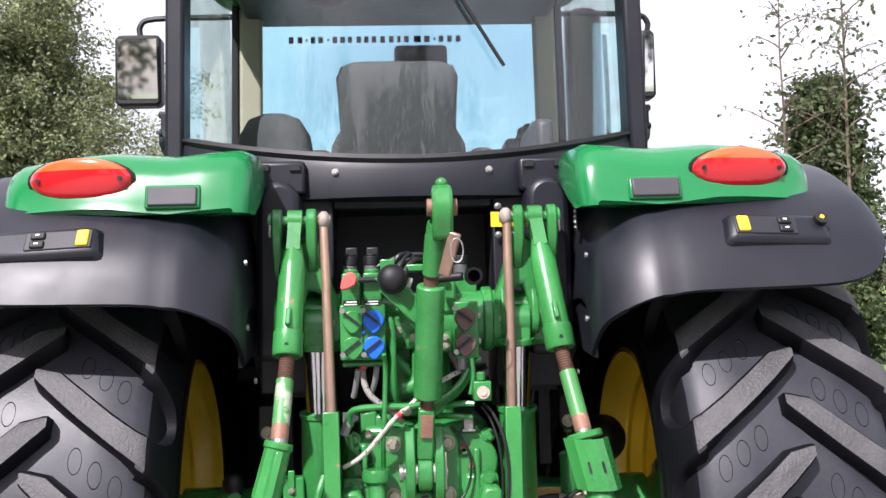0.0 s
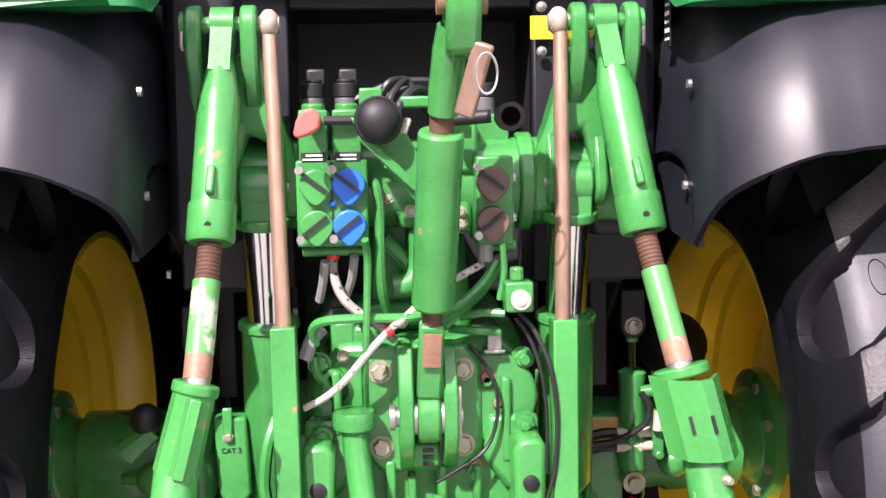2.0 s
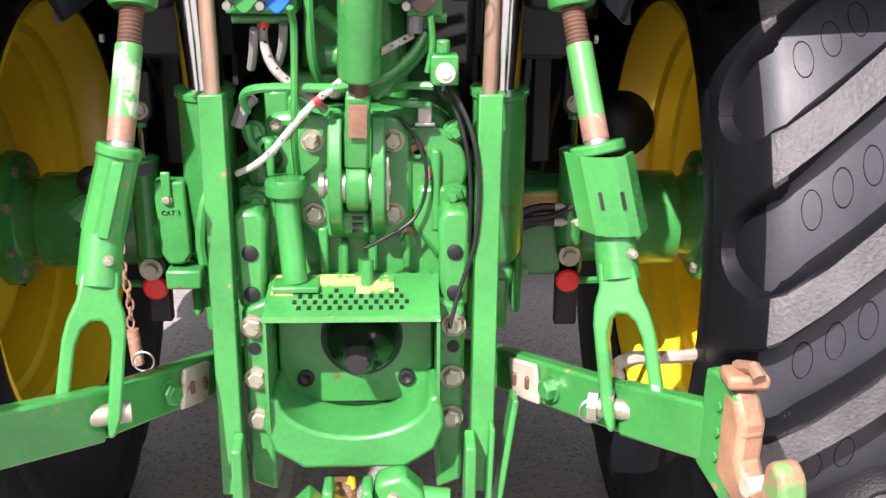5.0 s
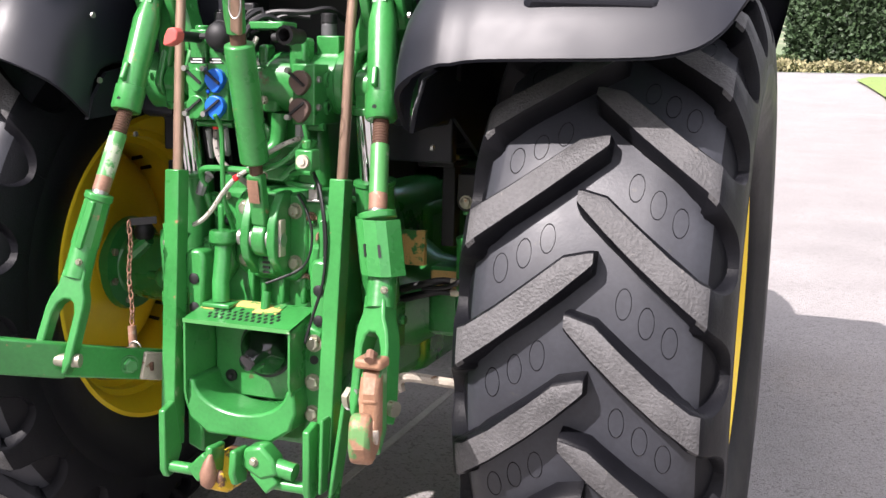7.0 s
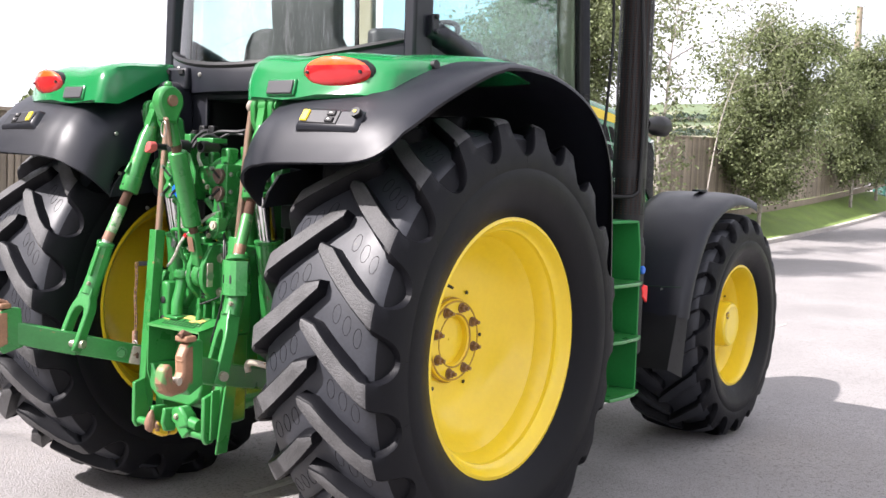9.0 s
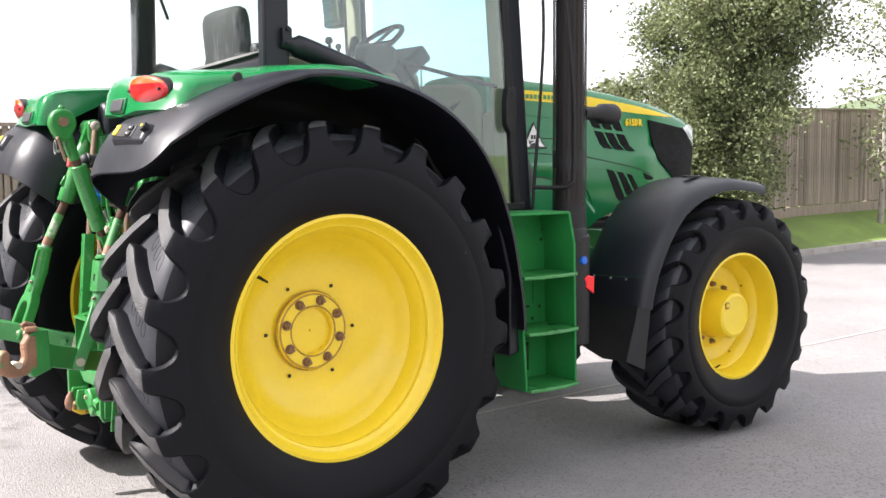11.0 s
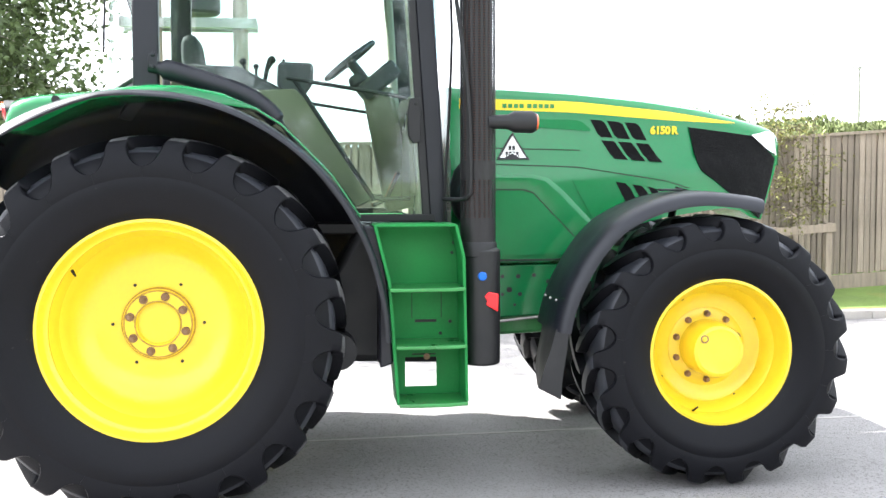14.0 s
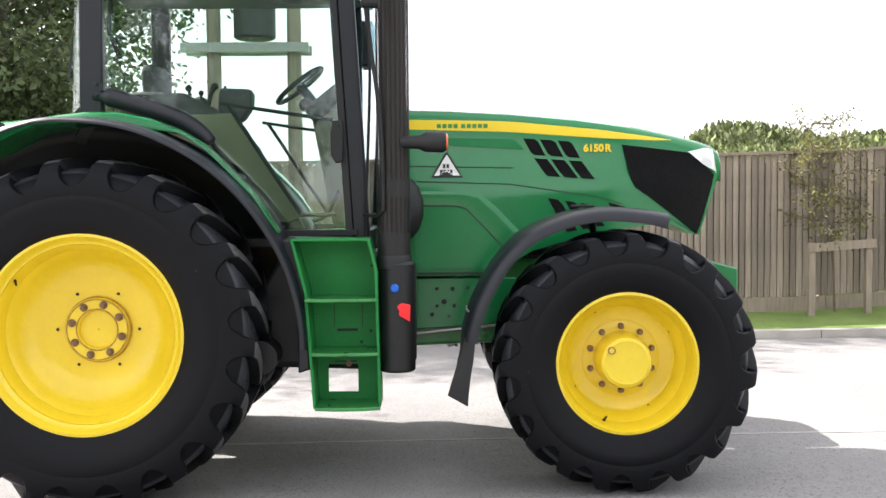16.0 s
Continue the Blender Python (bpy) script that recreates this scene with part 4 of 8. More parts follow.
# ---- tractor: rear mudguards ----
tail_y = lambda x: -0.705 + 0.06 * (max(0, x - 0.66) / 0.38) ** 2.2
for side in (1, -1):
    fix = (lambda s: s) if side > 0 else (lambda s: s.mirrored())
    shell = Shape()
    rings = []
    # across: (x, radius loss, where the tail ends)
    across = [(0.452, 0.42, 141), (0.455, 0.32, 141), (0.464, 0.22, 141), (0.485, 0.150, 141), (0.525, 0.085, 141), (0.58, 0.034, 140.8), (0.66, 0.006, 140.6), (0.80, 0.0, 140.5), (0.98, 0.004, 140.2), (1.09, 0.012, 139.5), (1.165, 0.026, 137.5), (1.215, 0.045, 133), (1.245, 0.070, 125), (1.258, 0.100, 112), (1.266, 0.135, 94)]
    lip = lambda a: 0.22 + 0.78 * ease((a - 96) / 34)
    across = [tuple(v) for v in smooth_path(across, 3)]
    for i in range(49):
        top, low = [], []
        for x, d, end in across:
            a = -5 + (end + 5) * i / 48
            R = lerp_table([(-14, 1.14), (10, 1.10), (30, 1.085), (60, 1.09), (90, 1.10), (110, 1.125), (124, 1.150), (133, 1.138), (138, 1.105), (143, 1.062), (148, 1.025)], a)[0]
            d = d * (1 - 0.42 * ease((a - 112) / 24)) if x < 0.62 else d
            for lst, r in ((top, R - d * (lip(a) if x > 0.9 else 1)), (low, R - d * (lip(a) if x > 0.9 else 1) - 0.010)):
                xx = x if lst is top or x > 0.52 else x + 0.010
                if x > 0.9:
                    xx = 0.9 + (x - 0.9) * (0.50 + 0.50 * ease((a - 5) / 65))
                lst.append((xx, r * math.cos(radians(a)), AXLE_R + r * math.sin(radians(a))))
        rings.append(top + low[::-1])
    shell.rings(rings)
    guard = part("rear_mudguard", fix(shell), m_black, tractor, "black moulded plastic rear mudguard", smooth=50)
    wall = [(r_ * math.cos(radians(a)), AXLE_R + r_ * math.sin(radians(a))) for a, r_ in ((141, 0.82), (137, 0.84), (131, 0.85), (124, 0.80), (116, 0.71))] + arc((0, AXLE_R), 1.05, 106, -5, 24) + [(1.0, 0.55), (0.55, 0.60), (0.2, 1.0), (-0.10, 1.25), (-0.35, 1.375)]
    part("inner_wall", fix(Shape().prism(wall, "x", 0.462, 0.474)), m_black, guard, smooth=0)
    # green cap over the top with the lamp housing at its tail
    rings = []
    line = [(-0.715, 1.757, 0.47, 1.03), (-0.708, 1.785, 0.45, 1.055), (-0.695, 1.85, 0.435, 1.07), (-0.672, 1.893, 0.43, 1.075), (-0.63, 1.915, 0.425, 1.08), (-0.56, 1.928, 0.42, 1.085), (-0.42, 1.938, 0.42, 1.09), (-0.30, 1.946, 0.44, 1.09),
            (-0.17, 1.955, 0.66, 1.09), (0.0, 1.962, 0.74, 1.085), (0.15, 1.957, 0.77, 1.075), (0.32, 1.925, 0.80, 1.07), (0.48, 1.86, 0.82, 1.065), (0.60, 1.785, 0.84, 1.06), (0.72, 1.665, 0.86, 1.055), (0.84, 1.505, 0.88, 1.05), (0.97, 1.30, 0.90, 1.045)]
    for y, z, xi, xo in line:
        rr = 0.045 if y < 0.1 else 0.03
        if y > 0.4:
            z = max(z, AXLE_R + math.sqrt(1.095 ** 2 - y * y) + 0.008)
        lowz = min(max(1.745, AXLE_R + math.sqrt(1.118 ** 2 - y * y) - 0.02), z - 0.008) if y < -0.25 else z - (0.055 if y < 0.4 else 0.012)
        h = min(rr, (z - lowz) * 0.8)
        fade = ease((0.0 - y) / 0.5)
        bend = lambda x: fade * (tail_y(x) + 0.705)
        dip = fade * 0.02
        row = [(xi, lowz), (xi, z - h), (xi + h * 0.3, z - h * 0.3), (xi + h, z)] + [(xi + h + (xo - xi - 2 * h) * k / 7, z + 0.006 * math.sin(math.pi * k / 7) - dip * max(0, 1 - abs(k - 2.2) / 2)) for k in range(1, 7)] + [(xo - h, z), (xo - h * 0.3, z - h * 0.3), (xo, z - h), (xo, lowz)]
        droop = 0.03 * ease((0.1 - y) / 0.5)
        rings.append([(x, y + bend(x), zz - droop * max(0, (x - xi) / (xo - xi)) ** 2.5 * (1 if zz > lowz + 0.02 else 0)) for x, zz in row])
    top = part("mudguard_cap", fix(Shape().rings(rings)), m_green, guard, "glossy green mudguard cap", smooth=40)

    # oval tail lamp in two colours, number panel, switch panel
    def oval(z_lo, z_hi, out, bulge, scale=1.0, mat=None, name="lens"):
        cx, cz, hw, hh = 0.860, 1.838, 0.134 * scale, 0.055 * scale
        front, backv = [], []
        rows, cols = 8, 20
        for j in range(rows + 1):
            v = z_lo + (z_hi - z_lo) * j / rows
            half = hw * math.sqrt(max(0.0004, 1 - v * v))
            for k in range(cols + 1):
                x = cx + half * (2 * k / cols - 1)
                u = (x - cx) / hw
                b = bulge * max(0, 1 - u * u - v * v) ** 0.5
                front.append((x, tail_y(x) + 0.012 - 0.012 * v - out - b, cz + hh * v))
                backv.append((x, tail_y(x) + 0.04, cz + hh * v))
        n = cols + 1
        L = len(front)
        f = []
        for j in range(rows):
            for k in range(cols):
                q = (j * n + k, j * n + k + 1, (j + 1) * n + k + 1, (j + 1) * n + k)
                f += [q, tuple(i + L for i in reversed(q))]
        for k in range(cols):
            f += [(k, k + L, k + 1 + L, k + 1), (rows * n + k, rows * n + k + 1, rows * n + k + 1 + L, rows * n + k + L)]
        for j in range(rows):
            f += [(j * n, (j + 1) * n, (j + 1) * n + L, j * n + L), (j * n + cols, j * n + cols + L, (j + 1) * n + cols + L, (j + 1) * n + cols)]
        return Shape().add(front + backv, f)

    lampb = part("tail_lamp", fix(oval(-1, 1, 0.006, 0.006, 1.07)), m_dark, guard, "oval red and amber tail lamp")
    part("red_lens", fix(oval(-0.99, 0.42, 0.012, 0.020)), m_lens_red, lampb, "red lens", smooth=60)
    part("amber_lens", fix(oval(0.43, 0.99, 0.012, 0.020)), m_lens_amber, lampb, "amber lens", smooth=60)
    for u in (-0.80, 0.80):
        x = 0.860 + 0.134 * u
        part("screw", fix(Shape().cyl((x, tail_y(x) - 0.010, 1.838), (x, tail_y(x) - 0.018, 1.838), 0.006, seg=10)), m_dark, lampb)
    part("blank_panel", fix(Shape().box((0.622, tail_y(0.622) - 0.010, 1.788), (0.125, 0.016, 0.050), Matrix.Rotation(radians(-14), 3, "X"))), m_grey, guard, "dark grey blank panel", bevel=0.004)
    part("panel_frame", fix(Shape().box((0.622, tail_y(0.622) - 0.004, 1.788), (0.140, 0.014, 0.064), Matrix.Rotation(radians(-14), 3, "X"))), m_green, guard, bevel=0.006)
    # switch panel on the black tail
    rise = Shape()
    tilt_ = Matrix.Rotation(radians(-33), 3, "X") @ Matrix.Rotation(radians(4), 3, "Z")
    c_ = Vector((0.908, -0.778, 1.672))
    P_ = lambda x, y, z: c_ + tilt_ @ Vector((x, y, z))
    rise.rings([[P_(x, 0.05, z) for x, z in ((-0.15, -0.060), (0.165, -0.060), (0.155, 0.055), (-0.13, 0.055))], [P_(x, -0.008, z) for x, z in ((-0.118, -0.040), (0.145, -0.040), (0.135, 0.040), (-0.11, 0.040))]])
    sw = part("switch_panel", fix(rise), m_black, guard, "raised black switch panel", bevel=0.014)
    part("panel_insert", fix(Shape().box(P_(-0.025, -0.009, 0.0), (0.165, 0.006, 0.054), tilt_)), m_panel, sw, bevel=0.003)
    part("yellow_button", fix(Shape().box(P_(-0.085, -0.014, 0.0), (0.030, 0.010, 0.046), tilt_)), m_label, sw, "yellow push button", bevel=0.004)
    for dz in (-0.013, 0.013):
        rk = part("rocker_switch", fix(Shape().box(P_(0.025, -0.014, dz), (0.036, 0.010, 0.021), tilt_)), m_dark, sw, bevel=0.004)
        part("switch_mark", fix(Shape().box(P_(0.025, -0.0195, dz), (0.010, 0.002, 0.004), tilt_)), m_white, rk)
    if side > 0:
        part("key_switch", Shape().cyl(P_(0.125, 0.0, 0.02), P_(0.125, -0.022, 0.02), 0.018, seg=16), m_dark, sw)
        part("key_ring", Shape().cyl(P_(0.125, -0.02, 0.02), P_(0.125, -0.025, 0.02), 0.006, seg=14), m_label, sw)
    part("grommet", fix(Shape().cyl((1.075, -0.41, 1.885), (1.093, -0.41, 1.887), 0.018, seg=16)), m_dark, guard)
    for yy, zz in ((-0.62, 1.62), (-0.60, 1.45), (-0.45, 1.30), (-0.20, 1.62)):
        part("screw", fix(Shape().cyl((0.455, yy, zz), (0.448, yy, zz), 0.008, seg=8)), m_steel, guard)
    if side > 0:
        lab = part("warning_label", Shape().box((0.449, -0.50, 1.735), (0.002, 0.035, 0.085)), m_dark, guard)
        for k in range(5):
            part("letter_bar", Shape().box((0.4475, -0.50, 1.705 + 0.015 * k), (0.002, 0.024, 0.007 if k % 2 else 0.004)), m_white, lab)
# ---- tractor: cab ----
rear_y = lambda x: -0.36 + 0.28 * min(1, abs(x) / 0.72) ** 2.2
sill_z = lambda x: 1.925 + 0.105 * (abs(x) / 0.70) ** 2.0
sill_low = lambda x: 1.815 + 0.6 * max(0, abs(x) - 0.50)
cab = new("cab")
cab.parent = tractor
XC = 0.745  # half width of the cab at the doors
ROOF_Z = 2.84

xs = [-0.72 + 1.44 * i / 24 for i in range(25)]
# curved black moulding below the rear window
s = Shape()
s.rings([[(x, rear_y(x) - 0.018, sill_low(x)), (x, rear_y(x) - 0.024, sill_z(x) - 0.035), (x, rear_y(x) - 0.012, sill_z(x) - 0.004), (x, rear_y(x) + 0.05, sill_z(x) - 0.004), (x, rear_y(x) + 0.05, sill_low(x) - 0.01)] for x in xs])
sill = part("rear_sill", s, m_black, cab, "curved black moulding under the rear window")
for x, z in ((-0.467, 1.948), (0.467, 1.948), (-0.224, 1.908), (0.224, 1.908)):
    big = abs(x) > 0.3
    part("screw", Shape().hexnut((x, rear_y(x) - 0.024, z - 0.018), (0, -1, 0.1), 0.011 if big else 0.008, 0.008), m_steel, sill, "bright steel screw")
# rubber seal and glass of the rear window
seal = [(x, rear_y(x) - 0.012, sill_z(x)) for x in xs]
part("rear_window_seal", Shape().tube([(-0.715, -0.075, ROOF_Z)] + seal + [(0.715, -0.075, ROOF_Z)], 0.014, 6), m_dark, cab)
s = Shape()
zs = [0, 0.25, 0.5, 0.75, 1.0]
s.add([(x * (1 - 0.03 * f), rear_y(x) + 0.03 * f, sill_z(x) + (ROOF_Z - sill_z(x)) * f) for f in zs for x in xs],
      [(j * 25 + i, j * 25 + i + 1, (j + 1) * 25 + i + 1, (j + 1) * 25 + i) for j in range(4) for i in range(24)])
rw = part("rear_window", s, m_glass, cab, "large curved tinted rear window")
rw.visible_shadow = False
# wiper behind the glass
part("rear_wiper", Shape().beam((0.02, -0.375, 2.62), (0.28, -0.345, 2.20), 0.012, 0.008).beam((0.02, -0.38, 2.62), (0.02, -0.36, 2.80), 0.02, 0.01), m_dark, cab)
part("work_lamp_arm", Shape().tube([(-0.42, -0.30, 2.80), (-0.50, -0.34, 2.62), (-0.60, -0.30, 2.45)], 0.016, 8), m_dark, cab)

# lower rear wall with its recess, and the two side towers
yw = -0.31
for x0, x1, z0, z1 in ((-0.455, -0.235, 1.25, 1.83), (0.235, 0.455, 1.25, 1.83), (-0.235, 0.235, 1.785, 1.83)):
    part("rear_wall", Shape().box(((x0 + x1) / 2, yw + 0.02, (z0 + z1) / 2), (x1 - x0, 0.04, z1 - z0)), m_black, cab, "black rear wall of the cab", bevel=0.006)
for c_, d_ in (((0, -0.06, 1.50), (0.47, 0.02, 0.60)), ((-0.24, -0.17, 1.50), (0.01, 0.24, 0.62)), ((0.24, -0.17, 1.50), (0.01, 0.24, 0.62)), ((0, -0.17, 1.79), (0.48, 0.24, 0.01))):
    part("recess_panel", Shape().box(c_, d_), m_dark, cab)
for sx in (-1, 1):
    fix = (lambda q: q) if sx > 0 else (lambda q: q.mirrored())
    s = Shape().prism(arc((0.385, 1.80), 0.062, 0, 180, 10) + [(0.318, 1.35), (0.452, 1.35)], "y", -0.43, -0.30)
    part("corner_tower", fix(s), m_black, cab, "black moulded housing", bevel=0.02)
    s = Shape().box((0.385, -0.335, 1.875), (0.15, 0.06, 0.10))
    t = part("tower_cap", fix(s), m_black, cab, bevel=0.012)
    for dx in (-0.045, 0.045):
        part("clip", fix(Shape().box((0.385 + dx, -0.369, 1.905), (0.03, 0.01, 0.018))), m_dark, t)
part("sticker", Shape().box((0.250, -0.335, 1.745), (0.044, 0.004, 0.044)), m_label, cab, "plain yellow sticker")
for z in (1.785, 1.70):
    part("screw", Shape().hexnut((0.250, -0.331, z), (0, -1, 0), 0.008, 0.006), m_steel, cab)

# pillars, roof, doors
for sx in (-1, 1):
    fix = (lambda q: q) if sx > 0 else (lambda q: q.mirrored())
    part("rear_pillar", fix(Shape().beam((0.734, -0.060, 1.94), (0.722, -0.055, ROOF_Z), 0.060, 0.125, (0, 1, 0))), m_black, cab, bevel=0.012)
    part("front_pillar", fix(Shape().beam((0.735, 1.385, 1.22), (0.70, 1.290, ROOF_Z), 0.05, 0.095, (0, 1, 0))), m_black, cab, bevel=0.012)
    part("pillar_trim", fix(Shape().beam((0.680, 1.315, 1.32), (0.652, 1.225, ROOF_Z), 0.100, 0.050, (0, 1, 0))), m_cream, cab, "pale inner pillar trim", bevel=0.015)
    part("door_frame", fix(Shape().tube(smooth_path([(0.75, 0.96, 1.345), (0.75, 0.86, 1.44), (0.75, 0.57, 1.83), (0.75, 0.49, 1.915)], 4), 0.014, 6)
                                  .beam((0.75, 0.95, 1.325), (0.75, 1.36, 1.325), 0.05, 0.035).beam((0.752, 1.318, 1.33), (0.72, 1.222, ROOF_Z), 0.030, 0.040, (0, 1, 0))), m_dark, cab, "black door frame", bevel=0.004)
    part("door_moulding", fix(Shape().tube(smooth_path([(0.755, -0.04, 2.075), (0.765, 0.06, 2.055), (0.77, 0.25, 1.995), (0.77, 0.42, 1.935), (0.765, 0.54, 1.85), (0.76, 0.57, 1.80)], 5), [0.032] * 4 + [0.050] * 16 + [0.048] * 4 + [0.036] * 2, 10)), m_black, cab,
         "thick black rubber moulding", smooth=60)
    s = Shape().prism([(0.03, 2.085), (0.30, 1.995), (0.49, 1.915), (0.57, 1.83), (0.96, 1.345), (1.305, 1.345), (1.212, ROOF_Z), (0.03, ROOF_Z)], "x", XC - 0.004, XC)
    g = part("door_glass", fix(s), m_glass, cab, "tinted glass door pane", smooth=0)
    g.visible_shadow = False
    part("door_handle", fix(Shape().prism([(1.225, 1.74), (1.25, 1.70), (1.285, 1.71), (1.29, 1.80), (1.285, 1.93), (1.235, 1.925), (1.222, 1.86)], "x", 0.752, 0.792).cyl((0.79, 1.262, 1.90), (0.797, 1.262, 1.90), 0.009, seg=10)), m_dark, cab, "black door handle", bevel=0.010)
    part("door_bar", fix(Shape().tube(smooth_path([(0.70, 0.66, 2.02), (0.70, 0.72, 1.93), (0.70, 1.02, 1.47), (0.70, 1.07, 1.425), (0.70, 1.24, 1.425)], 4), 0.012, 7)), m_dark, cab)
    part("door_bar", fix(Shape().tube([(0.71, 0.62, 2.03), (0.71, 1.23, 1.935)], 0.011, 7)), m_dark, cab)
    part("hinge", fix(Shape().box((0.775, -0.02, 2.10), (0.03, 0.045, 0.07)).cyl((0.77, -0.02, 2.13), (0.80, -0.02, 2.13), 0.012, seg=8).cyl((0.77, -0.02, 2.07), (0.80, -0.02, 2.07), 0.012, seg=8)), m_black, cab, bevel=0.006)
    # mirrors
    x0, x1 = (1.145, 1.215) if sx > 0 else (1.09, 1.30)
    m = part("mirror", fix(Shape().prism([(x0, 2.47), (x0 + 0.015, 2.45), (x1 - 0.015, 2.45), (x1, 2.47), (x1, 2.76), (x1 - 0.015, 2.78), (x0 + 0.015, 2.78), (x0, 2.76)], "y", 1.42, 1.51)), m_dark, cab, "black wing mirror", bevel=0.012)
    part("mirror_glass", fix(Shape().box(((x0 + x1) / 2, 1.405, 2.617), (x1 - x0 - 0.03, 0.003, 0.272), Matrix.Rotation(radians(6), 3, "X"))), m_mirror, m)
    part("mirror_arm", fix(Shape().tube(smooth_path([(1.19, 1.46, 2.78), (1.19, 1.46, 2.83), (1.12, 1.45, 2.86), (0.75, 1.36, 2.84)], 4), 0.014, 7)), m_dark, m)
roof = Shape()
rr = []
for z, k in ((ROOF_Z, 0.93), (ROOF_Z + 0.03, 1.0), (ROOF_Z + 0.13, 1.0), (ROOF_Z + 0.19, 0.94), (ROOF_Z + 0.21, 0.80)):
    ring = []
    for a in range(40):
        t = 2 * math.pi * a / 40
        sgn = lambda v: math.copysign(abs(v) ** 0.35, v)
        ring.append((0.82 * k * sgn(math.cos(t)), 0.56 + 0.98 * k * sgn(math.sin(t)), z))
    rr.append(ring)
roof.rings(rr)
part("roof", roof, m_green, cab, "green cab roof", smooth=50)
part("roof_lining", Shape().box((0, 0.55, ROOF_Z - 0.03), (1.36, 1.6, 0.05)), m_grey, cab, bevel=0.02)
ws = part("windscreen", Shape().prism([(-0.66, 1.30), (0.66, 1.30), (0.66, ROOF_Z - 0.02), (-0.66, ROOF_Z - 0.02)], "y", 1.385, 1.389), m_glass_blue, cab, "blue-tinted windscreen", smooth=0)
ws.visible_shadow = False
for i, (w_, x_) in enumerate(((0.03, 0.30), (0.03, 0.26), (0.03, 0.22), (0.012, 0.19), (0.035, 0.155), (0.045, 0.11), (0.03, 0.06), (0.022, 0.025), (0.03, -0.01), (0.03, -0.05), (0.03, -0.09), (0.03, -0.125), (0.03, -0.16), (0.025, -0.20), (0.03, -0.235), (0.03, -0.27), (0.012, -0.30), (0.03, -0.335), (0.03, -0.37), (0.012, -0.40), (0.03, -0.43), (0.03, -0.47))):
    part("letter_bar", Shape().box((x_ - 0.02, 1.383, 2.735), (w_ * 0.72, 0.002, 0.030 if w_ > 0.02 else 0.012)), m_dark, ws)

# cab inside
part("cab_floor", Shape().box((0, 0.93, 1.27), (1.40, 0.88, 0.06)), m_dark, cab, bevel=0.01)
part("fire_wall", Shape().box((0, 1.40, 1.18), (1.40, 0.04, 0.30)), m_dark, cab)
for sx in (-1, 1):
    part("front_trim", Shape().prism([(sx * x, z) for x, z in ((0.68, 1.31), (0.68, 1.87), (0.46, 1.80), (0.29, 1.70), (0.22, 1.60), (0.22, 1.31))], "y", 1.315, 1.345), m_cream, cab, "pale moulded trim below the windscreen", bevel=0.012)
    part("trim_recess", Shape().box((sx * 0.42, 1.313, 1.66), (0.05, 0.008, 0.05)), m_grey, cab, bevel=0.003)
for sx in (-1, 1):
    fix = (lambda q: q) if sx > 0 else (lambda q: q.mirrored())
    s = Shape().prism([(0.0, 1.40), (0.86, 1.36), (0.55, 1.80), (0.40, 1.90), (0.1, 1.97), (0.0, 1.95)], "x", 0.40, 0.448)
    if sx > 0:
        part("fender_trim", Shape().prism([(0.04, 1.945), (0.30, 1.90), (0.50, 1.82), (0.70, 1.685), (0.85, 1.535), (0.965, 1.375), (1.06, 1.415), (0.74, 1.90), (0.66, 1.985), (0.40, 1.975), (0.12, 2.03), (0.04, 2.03)], "x", 0.600, 0.618), m_cream_shaded, cab, "inner trim panel beside the seat, shade painted in", bevel=0.008)
    part("side_console", fix(s), m_cream, cab, "pale plastic side trim", bevel=0.03)
seat = part("operator_seat", Shape().box((-0.03, 0.42, 1.74), (0.46, 0.46, 0.14)), m_seat, cab, "dark grey fabric operator seat", bevel=0.045)
rings = []
for z, w_, y0, d in ((1.78, 0.22, 0.16, 0.10), (1.95, 0.235, 0.13, 0.12), (2.04, 0.225, 0.11, 0.12), (2.09, 0.195, 0.10, 0.11), (2.20, 0.20, 0.09, 0.11), (2.265, 0.205, 0.085, 0.10), (2.30, 0.19, 0.085, 0.08), (2.318, 0.15, 0.09, 0.04)):
    rings.append([(-0.03 + w_ * math.copysign(abs(math.cos(t)) ** 0.4, math.cos(t)), y0 + 0.5 * d * math.copysign(abs(math.sin(t)) ** 0.6, math.sin(t)), z) for t in (2 * math.pi * k / 24 for k in range(24))])
part("backrest", Shape().rings(rings), m_seat, seat, smooth=60)
part("seat_base", Shape().box((-0.03, 0.42, 1.50), (0.36, 0.36, 0.40)), m_dark, seat, bevel=0.03)
for x in (-0.30, 0.26):
    part("armrest", Shape().box((x, 0.34, 2.01), (0.085, 0.36, 0.06)), m_seat, seat, bevel=0.025)
part("control_panel", Shape().prism([(-0.02, 1.95), (-0.02, 2.10), (0.12, 2.12), (0.37, 2.112), (0.56, 2.015), (0.70, 1.93), (0.50, 1.88)], "x", 0.42, 0.48), m_grey, cab, "grey control panel beside the seat", bevel=0.02)
pod = part("control_console", Shape().prism([(0.565, 2.02), (0.62, 1.93), (0.70, 1.95), (0.755, 2.03), (0.758, 2.115), (0.74, 2.13), (0.59, 2.135), (0.57, 2.12)], "x", 0.39, 0.50), m_grey, cab, "dark armrest console", bevel=0.014)
part("joystick", Shape().tube([(0.45, 0.50, 2.03), (0.45, 0.515, 2.10), (0.45, 0.535, 2.145)], [0.012, 0.012, 0.020], 8).ball((0.45, 0.54, 2.148), 0.022), m_dark, pod)
part("lever", Shape().tube([(0.45, 0.40, 2.07), (0.45, 0.395, 2.12)], 0.009, 8).ball((0.45, 0.392, 2.138), 0.020), m_dark, pod)
